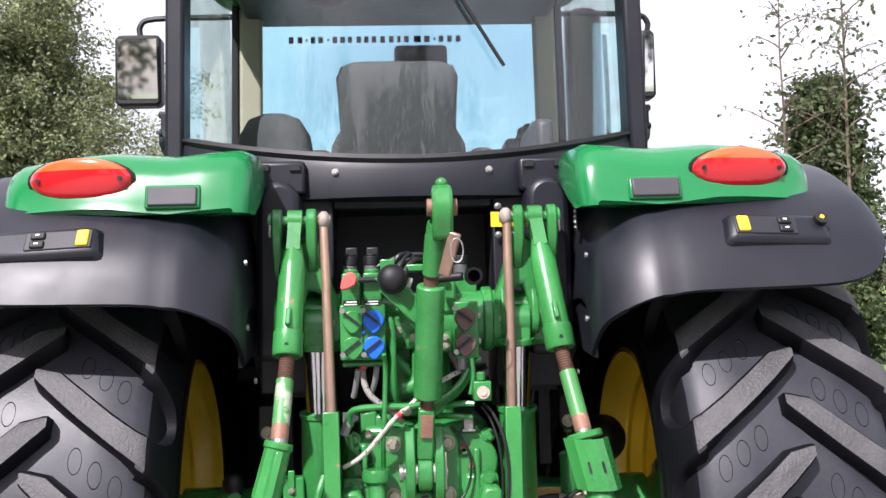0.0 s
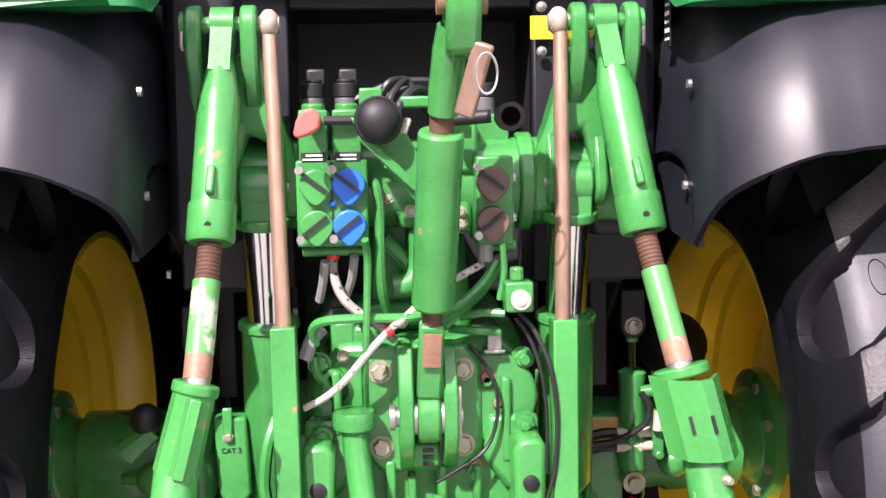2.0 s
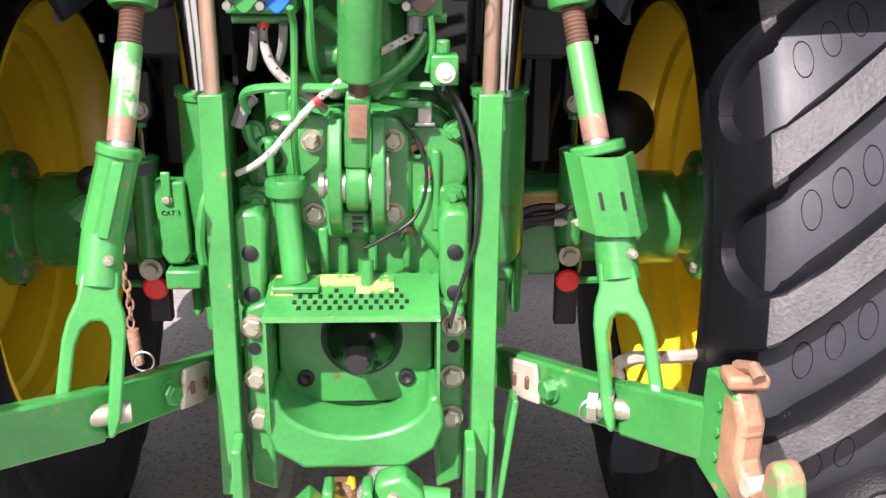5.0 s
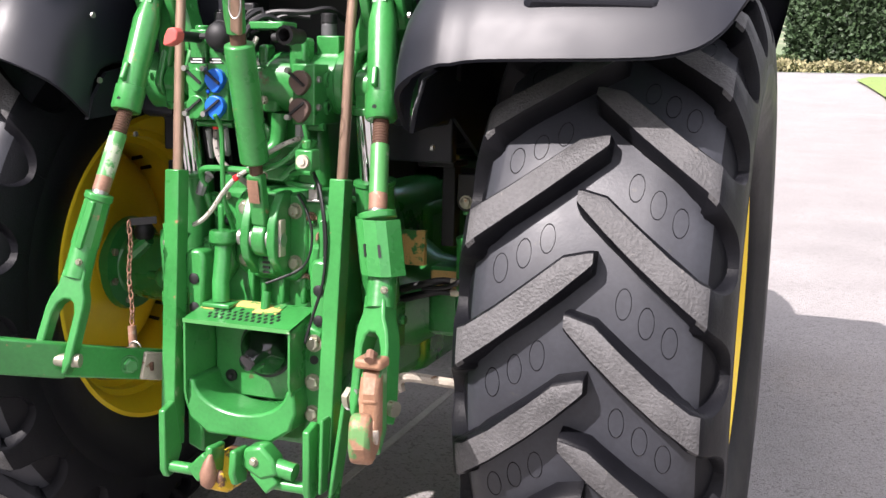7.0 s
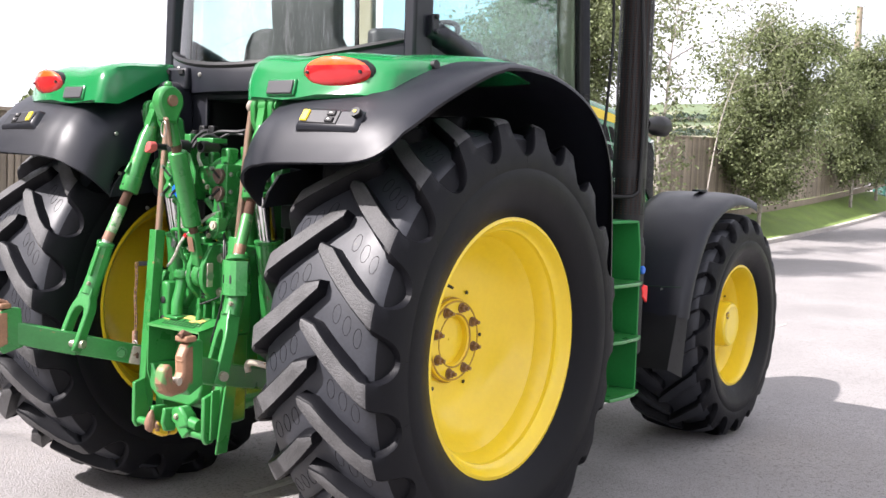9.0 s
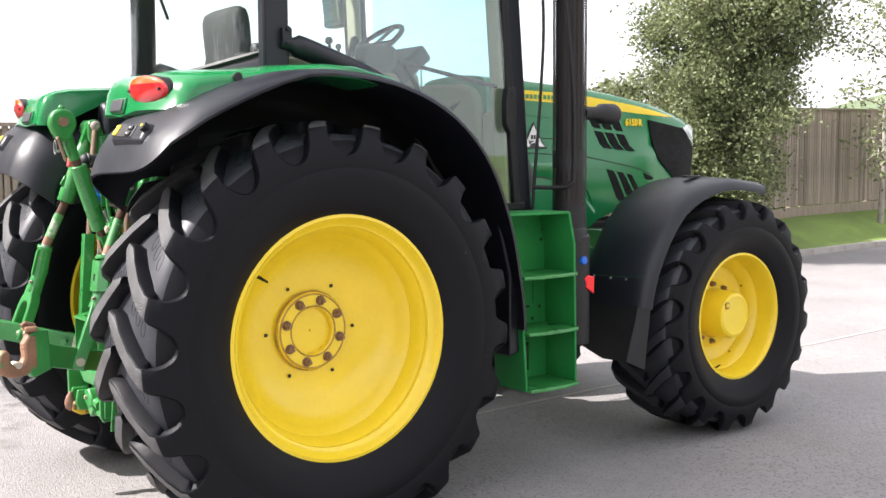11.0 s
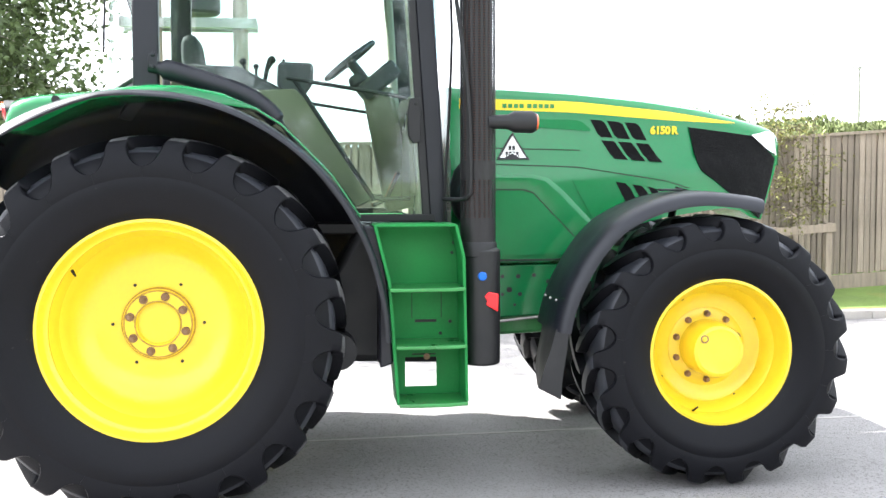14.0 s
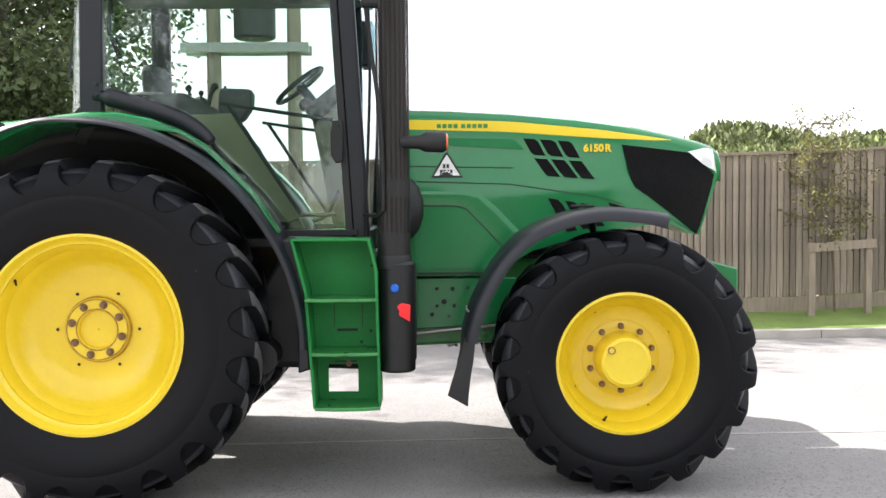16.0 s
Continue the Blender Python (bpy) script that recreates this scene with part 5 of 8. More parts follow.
part("lever", Shape().tube([(0.43, 0.46, 2.05), (0.43, 0.458, 2.10)], 0.008, 8).ball((0.43, 0.458, 2.115), 0.016), m_dark, pod)
part("lever", Shape().tube([(0.47, 0.60, 2.12), (0.47, 0.603, 2.150)], 0.008, 8), m_dark, pod)
rings = []
for z, w_, d in ((1.72, 0.11, 0.10), (1.85, 0.135, 0.13), (2.00, 0.14, 0.13), (2.10, 0.125, 0.12), (2.16, 0.09, 0.09), (2.18, 0.04, 0.04)):
    rings.append([(-0.46 + w_ * math.copysign(abs(math.cos(t)) ** 0.6, math.cos(t)), 0.26 + 0.5 * d * math.sin(t), z) for t in (2 * math.pi * k / 20 for k in range(20))])
part("passenger_seat", Shape().rings(rings).box((-0.45, 0.42, 1.70), (0.24, 0.30, 0.08)), m_seat, cab, "folded dark trainer seat", smooth=60)
column = part("steering_column", Shape().beam((0, 1.25, 1.35), (0, 1.12, 2.04), 0.16, 0.17), m_cream_shaded, cab, "steering column with dash, shade painted in", bevel=0.03)
part("instrument_pod", Shape().beam((0, 1.03, 2.005), (0, 1.225, 2.165), 0.27, 0.10).cyl((0, 1.02, 2.06), (0, 0.985, 2.12), 0.055, 0.04, seg=16), m_grey, column, "dark instrument pod behind the wheel", bevel=0.02)
part("pedal", Shape().box((0.16, 1.12, 1.40), (0.07, 0.10, 0.02), Matrix.Rotation(radians(28), 3, "X")).beam((0.16, 1.15, 1.41), (0.16, 1.22, 1.56), 0.02, 0.02), material("rusty_brown_pedal", (0.22, 0.10, 0.05), 0.7, var=0.3), cab, "worn brown brake pedal", bevel=0.006)
part("pedal", Shape().box((0.27, 1.12, 1.40), (0.07, 0.10, 0.02), Matrix.Rotation(radians(28), 3, "X")).beam((0.27, 1.15, 1.41), (0.27, 1.22, 1.56), 0.02, 0.02), m_dark, cab, "black pedal", bevel=0.006)
tilt = Matrix.Rotation(radians(38), 3, "X")
c = Vector((0, 0.965, 2.20))
part("steering_wheel", Shape().tube([c + tilt @ Vector((0.168 * math.cos(a), 0.168 * math.sin(a), 0)) for a in (2 * math.pi * k / 32 for k in range(33))], 0.015, 8)
     .beam(c + tilt @ Vector((-0.165, 0, 0)), c + tilt @ Vector((0.165, 0, 0)), 0.03, 0.012).beam(c, c + tilt @ Vector((0, 0.165, 0)), 0.03, 0.012).cyl(c, c + tilt @ Vector((0, 0, -0.16)), 0.03), m_grey, column, "black steering wheel")
dash = part("dash_housing", Shape().prism([(-0.25, 1.965), (-0.06, 1.985), (0.36, 1.975), (0.46, 1.945), (0.51, 1.88), (0.53, 1.44), (0.07, 1.41), (-0.18, 1.65)], "y", 1.255, 1.312), m_cream_shaded, cab, "moulded dash housing, shade painted in", bevel=0.025)
for i in range(4):
    part("vent_slot", Shape().beam((0.20 + 0.035 * i, 1.253, 1.80 + 0.01 * i), (0.27 + 0.035 * i, 1.253, 1.85 + 0.01 * i), 0.006, 0.010), m_grey, dash)
part("centre_mirror", Shape().box((0.10, 1.28, 2.62), (0.24, 0.04, 0.12)), m_dark, cab, bevel=0.02)
part("cab_lamp", Shape().ball((-0.30, 0.9, 2.80), 0.10, squash=(1, 1, 0.6)), m_grey, cab)

# ---- tractor: bonnet ----
HOOD_W = [(1.50, 0.30), (1.86, 0.295), (2.30, 0.285), (2.70, 0.268), (2.95, 0.25), (3.20, 0.215), (3.35, 0.185), (3.45, 0.150), (3.50, 0.105), (3.52, 0.06)]
HOOD_TOP = [(1.50, 2.03), (1.86, 2.02), (2.21, 2.0), (2.61, 1.965), (2.98, 1.915), (3.21, 1.865), (3.38, 1.825), (3.45, 1.80), (3.50, 1.77), (3.52, 1.745)]
HOOD_LOW = [(1.50, 1.06), (2.10, 1.06), (2.35, 1.20), (2.70, 1.30), (3.16, 1.36), (3.30, 1.285), (3.36, 1.28), (3.43, 1.50), (3.50, 1.66), (3.52, 1.69)]


def hood_x(y, z):
    w, = lerp_table(HOOD_W, y)
    t, = lerp_table(HOOD_TOP, y)
    d = t - z
    if d < 0.06:
        return w - 0.035 * ((0.06 - d) / 0.06) ** 2
    belly = 0.030 * ease((1.66 - z) / 0.05) if y < 3.2 else 0.030 * ease((1.66 - z) / 0.05) * ease((3.45 - y) / 0.25)
    return w + 0.035 * (d - 0.06) + belly * (0.6 if y > 2.9 else 1)


hood = Shape()
rings = []
for y in [1.50, 1.7, 1.86, 2.05, 2.21, 2.35, 2.5, 2.61, 2.75, 2.9, 2.98, 3.1, 3.2, 3.28, 3.35, 3.40, 3.45, 3.48, 3.50, 3.52]:
    t, = lerp_table(HOOD_TOP, y)
    lo, = lerp_table(HOOD_LOW, y)
    zs = [lo + (min(1.60, t - 0.10) - lo) * k / 4 for k in range(5)] + [min(1.66, t - 0.09), t - 0.08, t - 0.05, t - 0.025, t - 0.005]
    half = [(hood_x(y, z), z) for z in zs]
    tx = half[-1][0]
    half += [(tx * 0.75, t + 0.010), (tx * 0.3, t + 0.018)]
    rings.append([(x, y, z) for x, z in half] + [(-x, y, z) for x, z in reversed(half)])
hood.rings(rings)
bonnet = part("bonnet", hood, m_green, tractor, "long glossy green bonnet with a yellow stripe", smooth=32)


def poly_range(poly, y):
    zs = []
    for (y0, z0), (y1, z1) in zip(poly, poly[1:] + poly[:1]):
        if y0 != y1 and min(y0, y1) - 1e-9 <= y <= max(y0, y1) + 1e-9:
            zs.append(z0 + (z1 - z0) * (y - y0) / (y1 - y0))
    return min(zs), max(zs)


def on_hood(poly, out, depth=0.008, n=10, rows=3, side=1):
    """A panel of the outline poly (y, z) that follows the bonnet's side, standing out by out."""
    ys = sorted({min(p[0] for p in poly) + (max(p[0] for p in poly) - min(p[0] for p in poly)) * (0.002 + 0.996 * i / n) for i in range(n + 1)})
    s = Shape()
    top, low = [], []
    for y in ys:
        a, b = poly_range(poly, y)
        for k in range(rows + 1):
            z = a + (b - a) * k / rows
            top.append((side * (hood_x(y, z) + out), y, z))
            low.append((side * (hood_x(y, z) + out - depth), y, z))
    m, r, L = len(ys), rows + 1, len(top)
    f = []
    for i in range(m - 1):
        for k in range(rows):
            q = (i * r + k, (i + 1) * r + k, (i + 1) * r + k + 1, i * r + k + 1)
            f += [q, tuple(j + L for j in reversed(q))]
        f += [(i * r, (i + 1) * r, (i + 1) * r + L, i * r + L), (i * r + rows, i * r + rows + L, (i + 1) * r + rows + L, (i + 1) * r + rows)]
    f += [tuple([k for k in range(r)] + [k + L for k in reversed(range(r))]), tuple([(m - 1) * r + k for k in range(r)] + [(m - 1) * r + k + L for k in reversed(range(r))])]
    return s.add(top + low, f)


for side in (1, -1):
    part("stripe", on_hood([(1.55, 1.912), (1.55, 1.968), (2.21, 1.955), (2.75, 1.905), (3.19, 1.845), (3.17, 1.838), (2.75, 1.855), (2.21, 1.893)], 0.002, side=side, n=16), m_label, bonnet, "yellow stripe")
    part("grille", on_hood([(2.885, 1.815), (2.94, 1.58), (3.05, 1.505), (3.34, 1.285), (3.425, 1.53), (3.455, 1.64), (3.30, 1.768)], 0.010, 0.02, side=side, n=24, rows=6), m_mesh, bonnet, "black mesh side grille")
    part("headlight", on_hood([(3.285, 1.775), (3.40, 1.800), (3.465, 1.785), (3.468, 1.655), (3.38, 1.70)], 0.016, 0.02, side=side, n=10), m_lamp, bonnet, "clear headlight")
    for c0, c1 in ((0.0, 0.27), (0.34, 0.63), (0.70, 0.97)):
        for r0, r1 in ((0.0, 0.44), (0.53, 1.0)):
            P = lambda u, v: (2.30 + 0.29 * u + 0.105 * v + 0.03 * v * v, 1.855 - 0.02 * u - 0.22 * v)
            part("vent", on_hood([P(c0, r0), P(c1, r0), P(c1, r1), P(c0, r1)], 0.002, side=side, n=6), m_mesh, bonnet, "black air vent", smooth=0)
    for c0, c1 in ((0.0, 0.27), (0.38, 0.62), (0.73, 0.9)):
        P = lambda u, v: (2.44 + 0.26 * u + 0.10 * v, 1.505 - 0.04 * u - 0.20 * v * (1 - 0.4 * u))
        part("vent", on_hood([P(c0, 0), P(c1, 0), P(c1, 1), P(c0, 1)], 0.003, side=side, n=6), m_mesh, bonnet, "black air vent", smooth=0)
    for line in ([(1.56, 1.612), (2.21, 1.592), (2.74, 1.512), (3.16, 1.385), (3.31, 1.305)], [(1.56, 1.700), (2.05, 1.690), (2.24, 1.686)]):
        part("seam", on_hood(line + [(y, z - 0.006) for y, z in reversed(line)], 0.0015, 0.01, n=24, rows=1, side=side), m_seam, bonnet, smooth=0)
    part("lower_seam", on_hood([(1.56, 1.068), (2.12, 1.068), (2.12, 1.078), (1.56, 1.078)], 0.006, 0.01, n=8, rows=1, side=side), m_dark, bonnet, smooth=0)
    part("pressing", on_hood([(1.72, 1.825), (1.74, 1.86), (2.24, 1.853), (2.30, 1.80), (2.30, 1.79)], 0.005, 0.012, n=14, side=side), m_green, bonnet, smooth=25)
    # raised side cover inside a double seam
    part("side_cover", on_hood([(1.66, 1.10), (1.66, 1.458), (1.906, 1.455), (1.963, 1.438), (2.205, 1.185), (2.16, 1.10)], 0.010, 0.02, side=side, n=28, rows=5), m_green, bonnet, smooth=30, bevel=0.004)
    for line in ([(1.57, 1.532), (1.95, 1.529), (2.03, 1.511), (2.12, 1.432), (2.304, 1.239)], [(1.57, 1.470), (1.906, 1.467), (1.963, 1.450), (2.215, 1.187)]):
        part("seam", on_hood(line + [(y, z - 0.009) for y, z in reversed(line)], 0.0015, 0.01, n=28, rows=1, side=side), m_seam, bonnet, smooth=0)
    outer_l = [(1.57, 1.532), (1.95, 1.529), (2.03, 1.511), (2.12, 1.432), (2.21, 1.337), (2.304, 1.239)]
    inner_l = [(1.57, 1.470), (1.906, 1.467), (1.963, 1.450), (2.047, 1.362), (2.131, 1.275), (2.215, 1.187)]
    strip = []
    for (ya, za), (yb, zb) in zip(outer_l, inner_l):
        dy, dz = ya - yb, za - zb
        strip.append([(side * (hood_x(y_, z_) + o_), y_, z_) for y_, z_, o_ in ((ya + 0.35 * dy, za + 0.35 * dz, -0.004), (ya + 0.04 * dy, za + 0.04 * dz, 0.014), (ya - 0.05 * dy, za - 0.05 * dz, 0.015), (yb, zb, 0.001), (yb - 0.05 * dy, zb - 0.05 * dz, -0.012))])
    part("moulded_band", Shape().rings([[Vector(p_) for p_ in r_] for r_ in strip], False), m_green, bonnet, "pressed band round the side cover", smooth=30)
    part("pressing", on_hood([(2.185, 1.515), (2.42, 1.505), (2.45, 1.47), (2.353, 1.366), (2.30, 1.30)], 0.006, 0.012, n=14, side=side), m_green, bonnet, smooth=25, bevel=0.004)
    part("vent", on_hood([(2.795, 1.478), (2.81, 1.44), (2.86, 1.432), (2.935, 1.440)], 0.004, side=side, n=6), m_mesh, bonnet, "black air vent", smooth=0)
    # maker's lettering as plain blocks
    for i in range(9):
        yy = 1.795 + i * 0.0325 + (0.012 if i > 3 else 0)
        part("letter_bar", on_hood([(yy, 1.916), (yy + 0.024, 1.916), (yy + 0.024, 1.940), (yy, 1.940)], 0.004, 0.004, n=2, rows=1, side=side), m_cast, bonnet, smooth=0)
# model number
font = bpy.data.curves.new("model_number", "FONT")
font.body, font.size, font.extrude, font.align_x, font.align_y = "6150 R", 0.060, 0.002, "CENTER", "CENTER"
font.offset, font.space_word = 0.0026, 0.5
txt_ob = new("model_number", font)
txt_ob.matrix_world = Matrix.Translation((0.5, 0, 0))
dg = bpy.context.evaluated_depsgraph_get()
tm = bpy.data.meshes.new_from_object(txt_ob.evaluated_get(dg))
bpy.data.objects.remove(txt_ob)
tm.materials.clear()
tm.materials.append(m_label)
for side in (1, -1):
    t = part("model_number", tm, m_label, bonnet, "yellow figures 6150 R")
    ang = math.atan2(hood_x(2.64, 1.8) - hood_x(2.84, 1.8), 0.2)
    t.matrix_local = Matrix.Translation((side * (hood_x(2.735, 1.795) + 0.006), 2.735, 1.795)) @ Matrix.Rotation(side * (math.pi / 2 + ang) if side > 0 else -(math.pi / 2 + ang), 4, "Z") @ Matrix.Rotation(math.pi / 2, 4, "X")
# security triangle on the right side
tri = part("triangle_sticker", on_hood([(1.76, 1.63), (1.85, 1.785), (1.945, 1.63)], 0.003, side=1, n=12), m_dark, bonnet, "white triangle sticker with a dark border", smooth=0)
part("triangle_face", on_hood([(1.778, 1.64), (1.851, 1.765), (1.927, 1.64)], 0.005, 0.004, side=1, n=12), m_white, tri, smooth=0)
for y0, y1, z in ((1.829, 1.872, 1.695), (1.812, 1.89, 1.662)):
    for k in range(2 if y1 - y0 < 0.05 else 4):
        a = y0 + (y1 - y0) * k / (2 if y1 - y0 < 0.05 else 4)
        part("letter_bar", on_hood([(a, z - 0.012), (a + 0.014, z - 0.012), (a + 0.014, z + 0.012), (a, z + 0.012)], 0.007, 0.004, n=1, rows=1, side=1), m_dark, tri, smooth=0)

# ---- tractor: chassis, front end ----
chassis = part("chassis", Shape().prism([(1.30, 0.62), (3.35, 0.70), (3.35, 1.05), (2.4, 1.15), (1.30, 1.15)], "x", -0.24, 0.24), m_cast, tractor, "green cast chassis", bevel=0.02)
part("engine", Shape().box((0, 2.15, 0.95), (0.46, 1.2, 0.5)), m_dark, chassis, bevel=0.03)
part("gearbox", Shape().box((0, 0.70, 0.82), (0.50, 1.3, 0.56)).box((0, 0.1, 0.85), (0.46, 0.6, 0.6)), m_cast, chassis, bevel=0.05)
for side in (1, -1):
    fix = (lambda q: q) if side > 0 else (lambda q: q.mirrored())
    plate = part("side_frame", fix(Shape().prism([(1.62, 1.045), (2.30, 1.045), (2.45, 0.92), (2.30, 0.78), (1.62, 0.74)], "x", 0.30, 0.33)), m_green, chassis, "green side frame with bolt holes", bevel=0.008)
    for y, z, r in ((1.79, 0.98, 0.011), (1.88, 0.98, 0.013), (1.97, 0.985, 0.011), (1.79, 0.88, 0.010), (1.83, 0.905, 0.016), (1.89, 0.88, 0.012), (1.76, 0.83, 0.013), (1.86, 0.82, 0.008), (2.05, 0.95, 0.012)):
        part("bolt_hole", fix(Shape().cyl((0.325, y, z), (0.3315, y, z), r, seg=10)), m_dark, plate)
    part("side_rail", fix(Shape().tube([(0.36, 1.62, 0.72), (0.36, 2.2, 0.775), (0.36, 2.6, 0.80)], 0.008, 6)), m_steel, chassis)
part("front_axle", Shape().beam((-0.66, WB, 0.62), (0.66, WB, 0.62), 0.14, 0.16).cyl((0.50, WB, 0.64), (0.86, WB, 0.64), 0.13, seg=20).cyl((-0.50, WB, 0.64), (-0.86, WB, 0.64), 0.13, seg=20), m_cast, tractor, "green front axle", bevel=0.01)
part("front_hitch", Shape().prism([(3.20, 0.86), (3.20, 1.16), (3.36, 1.14), (3.56, 1.085), (3.56, 0.93), (3.40, 0.84)], "x", -0.30, 0.30), m_green, tractor, "green front linkage block", bevel=0.012)
for side in (1, -1):
    fix = (lambda q: q) if side > 0 else (lambda q: q.mirrored())
    shell = []
    for i in range(31):
        a = 74 + (172 - 74) * i / 30
        R = lerp_table([(66, 0.785), (72, 0.79), (90, 0.80), (110, 0.83), (130, 0.86), (150, 0.85), (172, 0.855)], a)[0]
        lift = 0.012 * ease((84 - a) / 12)
        ring_t, ring_l = [], []
        for x, d in ((0.60, 0.03), (0.63, 0.006), (0.68, 0.0), (0.84, -0.004), (0.98, 0.0), (1.05, 0.008), (1.085, 0.028), (1.095, 0.060)):
            for lst, r in ((ring_t, R - d + lift), (ring_l, R - d - 0.012)):
                lst.append((x, WB + r * math.cos(radians(a)), AXLE_F + r * math.sin(radians(a))))
        shell.append(ring_t + ring_l[::-1])
    fg = part("front_mudguard", fix(Shape().rings(shell)), m_black, tractor, "black moulded plastic front mudguard", smooth=50)
    flap = []
    for k, (y, z) in enumerate(((1.925, 0.78), (1.915, 0.68), (1.90, 0.59), (1.89, 0.51), (1.885, 0.44))):
        flap.append([(0.62, y + 0.03, z + 0.02 * k), (0.84, y - 0.01, z + 0.008 * k), (1.05, y - 0.012 * k, z + 0.012 * k), (1.09, y + 0.05, z), (1.09, y + 0.056, z), (1.05, y + 0.006 - 0.012 * k, z + 0.012 * k), (0.84, y - 0.004, z + 0.008 * k), (0.62, y + 0.036, z + 0.02 * k)])
    part("mud_flap", fix(Shape().rings(flap)), m_dark, fg, "black rubber mud flap", smooth=50)
    part("seam", fix(Shape().tube([(0.63, 1.972, 0.91), (0.68, 1.955, 0.915), (0.82, 1.950, 0.921), (0.95, 1.957, 0.926), (1.05, 1.970, 0.930)], 0.003, 6)), m_seam, fg)
    for x_, y_ in ((0.70, 1.950), (0.83, 1.946), (0.94, 1.952)):
        part("rivet", fix(Shape().cyl((x_, y_ + 0.006, 0.912), (x_, y_ - 0.005, 0.912), 0.008, 0.006, seg=10)), m_steel, fg)
    part("guard_stay", fix(Shape().tube([(0.45, WB, 0.95), (0.60, WB - 0.1, 1.30), (0.80, WB - 0.15, 1.42)], 0.02, 8)), m_dark, fg)
    part("step_plate", fix(Shape().box((0.88, 2.56, 1.462), (0.05, 0.12, 0.012))), m_black, fg, bevel=0.004)

# ---- tractor: exhaust, lamp, steps ----
ex = part("exhaust_pipe", Shape().lathe([(1.15, 0.070), (2.90, 0.070), (2.91, 0.060), (2.70, 0.056)], "z", (0.90, 1.560, 0), seg=28), m_pipe, tractor, "tall rusty exhaust pipe in a black perforated guard")
guard, cells, rows_n = Shape(), 44, 246
for j in range(rows_n):
    z = 1.15 + 0.18 * min(j, 1) + max(0, j - 1) * 0.0064
    ring = [(0.90 + 0.088 * math.cos(2 * math.pi * i / cells), 1.560 + 0.088 * math.sin(2 * math.pi * i / cells), z) for i in range(cells)]
    guard.v += ring
    solid = j == 0 or 1.515 < z < 1.60 or j > rows_n - 4
    for i in range(cells):
        if j < rows_n - 1 and (solid or i % 2 == 0 or j % 2 == 0):
            k = (i + 1) % cells
            guard.f.append((j * cells + i, j * cells + k, (j + 1) * cells + k, (j + 1) * cells + i))
part("perforated_guard", guard, m_heat, ex, "black perforated heat guard")
part("exhaust_collar", Shape().lathe([(1.13, 0.086), (1.14, 0.094), (1.20, 0.094), (1.21, 0.089)], "z", (0.90, 1.560, 0), seg=28), m_dark, ex)
can = part("exhaust_canister", Shape().lathe([(0.595, 0.085), (0.605, 0.096), (1.165, 0.096), (1.18, 0.080)], "z", (0.90, 1.575, 0), seg=28).box((0.80, 1.58, 0.90), (0.16, 0.19, 0.50)), m_dark, tractor, "black round exhaust canister", bevel=0.004)
part("filler_cap", Shape().lathe([(0, 0.022), (0.02, 0.022), (0.026, 0.017)], "x", (0.985, 1.566, 1.043), seg=16), m_blue, can, "blue filler cap")
part("isolator_tag", Shape().prism([(1.585, 0.90), (1.645, 0.865), (1.648, 0.955), (1.60, 0.965), (1.575, 0.945), (1.59, 0.922)], "x", 0.985, 1.0), m_red, can, "red plastic tag", bevel=0.006)
lamp = part("marker_lamp", Shape().lathe([(1.60, 0.032), (1.70, 0.036), (1.73, 0.052), (1.82, 0.055), (1.84, 0.046)], "y", (0.955, 0, 1.80), seg=20), m_dark, tractor, "black round marker lamp on an arm")
part("lamp_lens", Shape().lathe([(1.838, 0.046), (1.848, 0.040), (1.852, 0.01)], "y", (0.955, 0, 1.80), seg=20), m_lens_amber, lamp)
part("hand_rail", Shape().tube(smooth_path([(0.97, 1.40, 2.75), (0.985, 1.44, 2.4), (0.99, 1.50, 1.9), (0.985, 1.51, 1.50), (0.975, 1.50, 1.44), (0.93, 1.47, 1.42), (0.80, 1.40, 1.42)], 5), 0.011, 7), m_dark, tractor, "thin black grab rail")
cable = Shape().tube(smooth_path([(0.80, 1.42, 2.78), (0.83, 1.44, 2.3), (0.82, 1.43, 1.9), (0.80, 1.41, 1.5), (0.78, 1.40, 1.2)], 5), 0.008, 6)
part("cable", cable, m_hose, tractor)
part("air_intake", Shape().ball((0.42, 1.60, 1.45), 0.15, squash=(0.6, 0.8, 1.25)), m_dark, tractor, "dark round housing behind the exhaust", smooth=60)
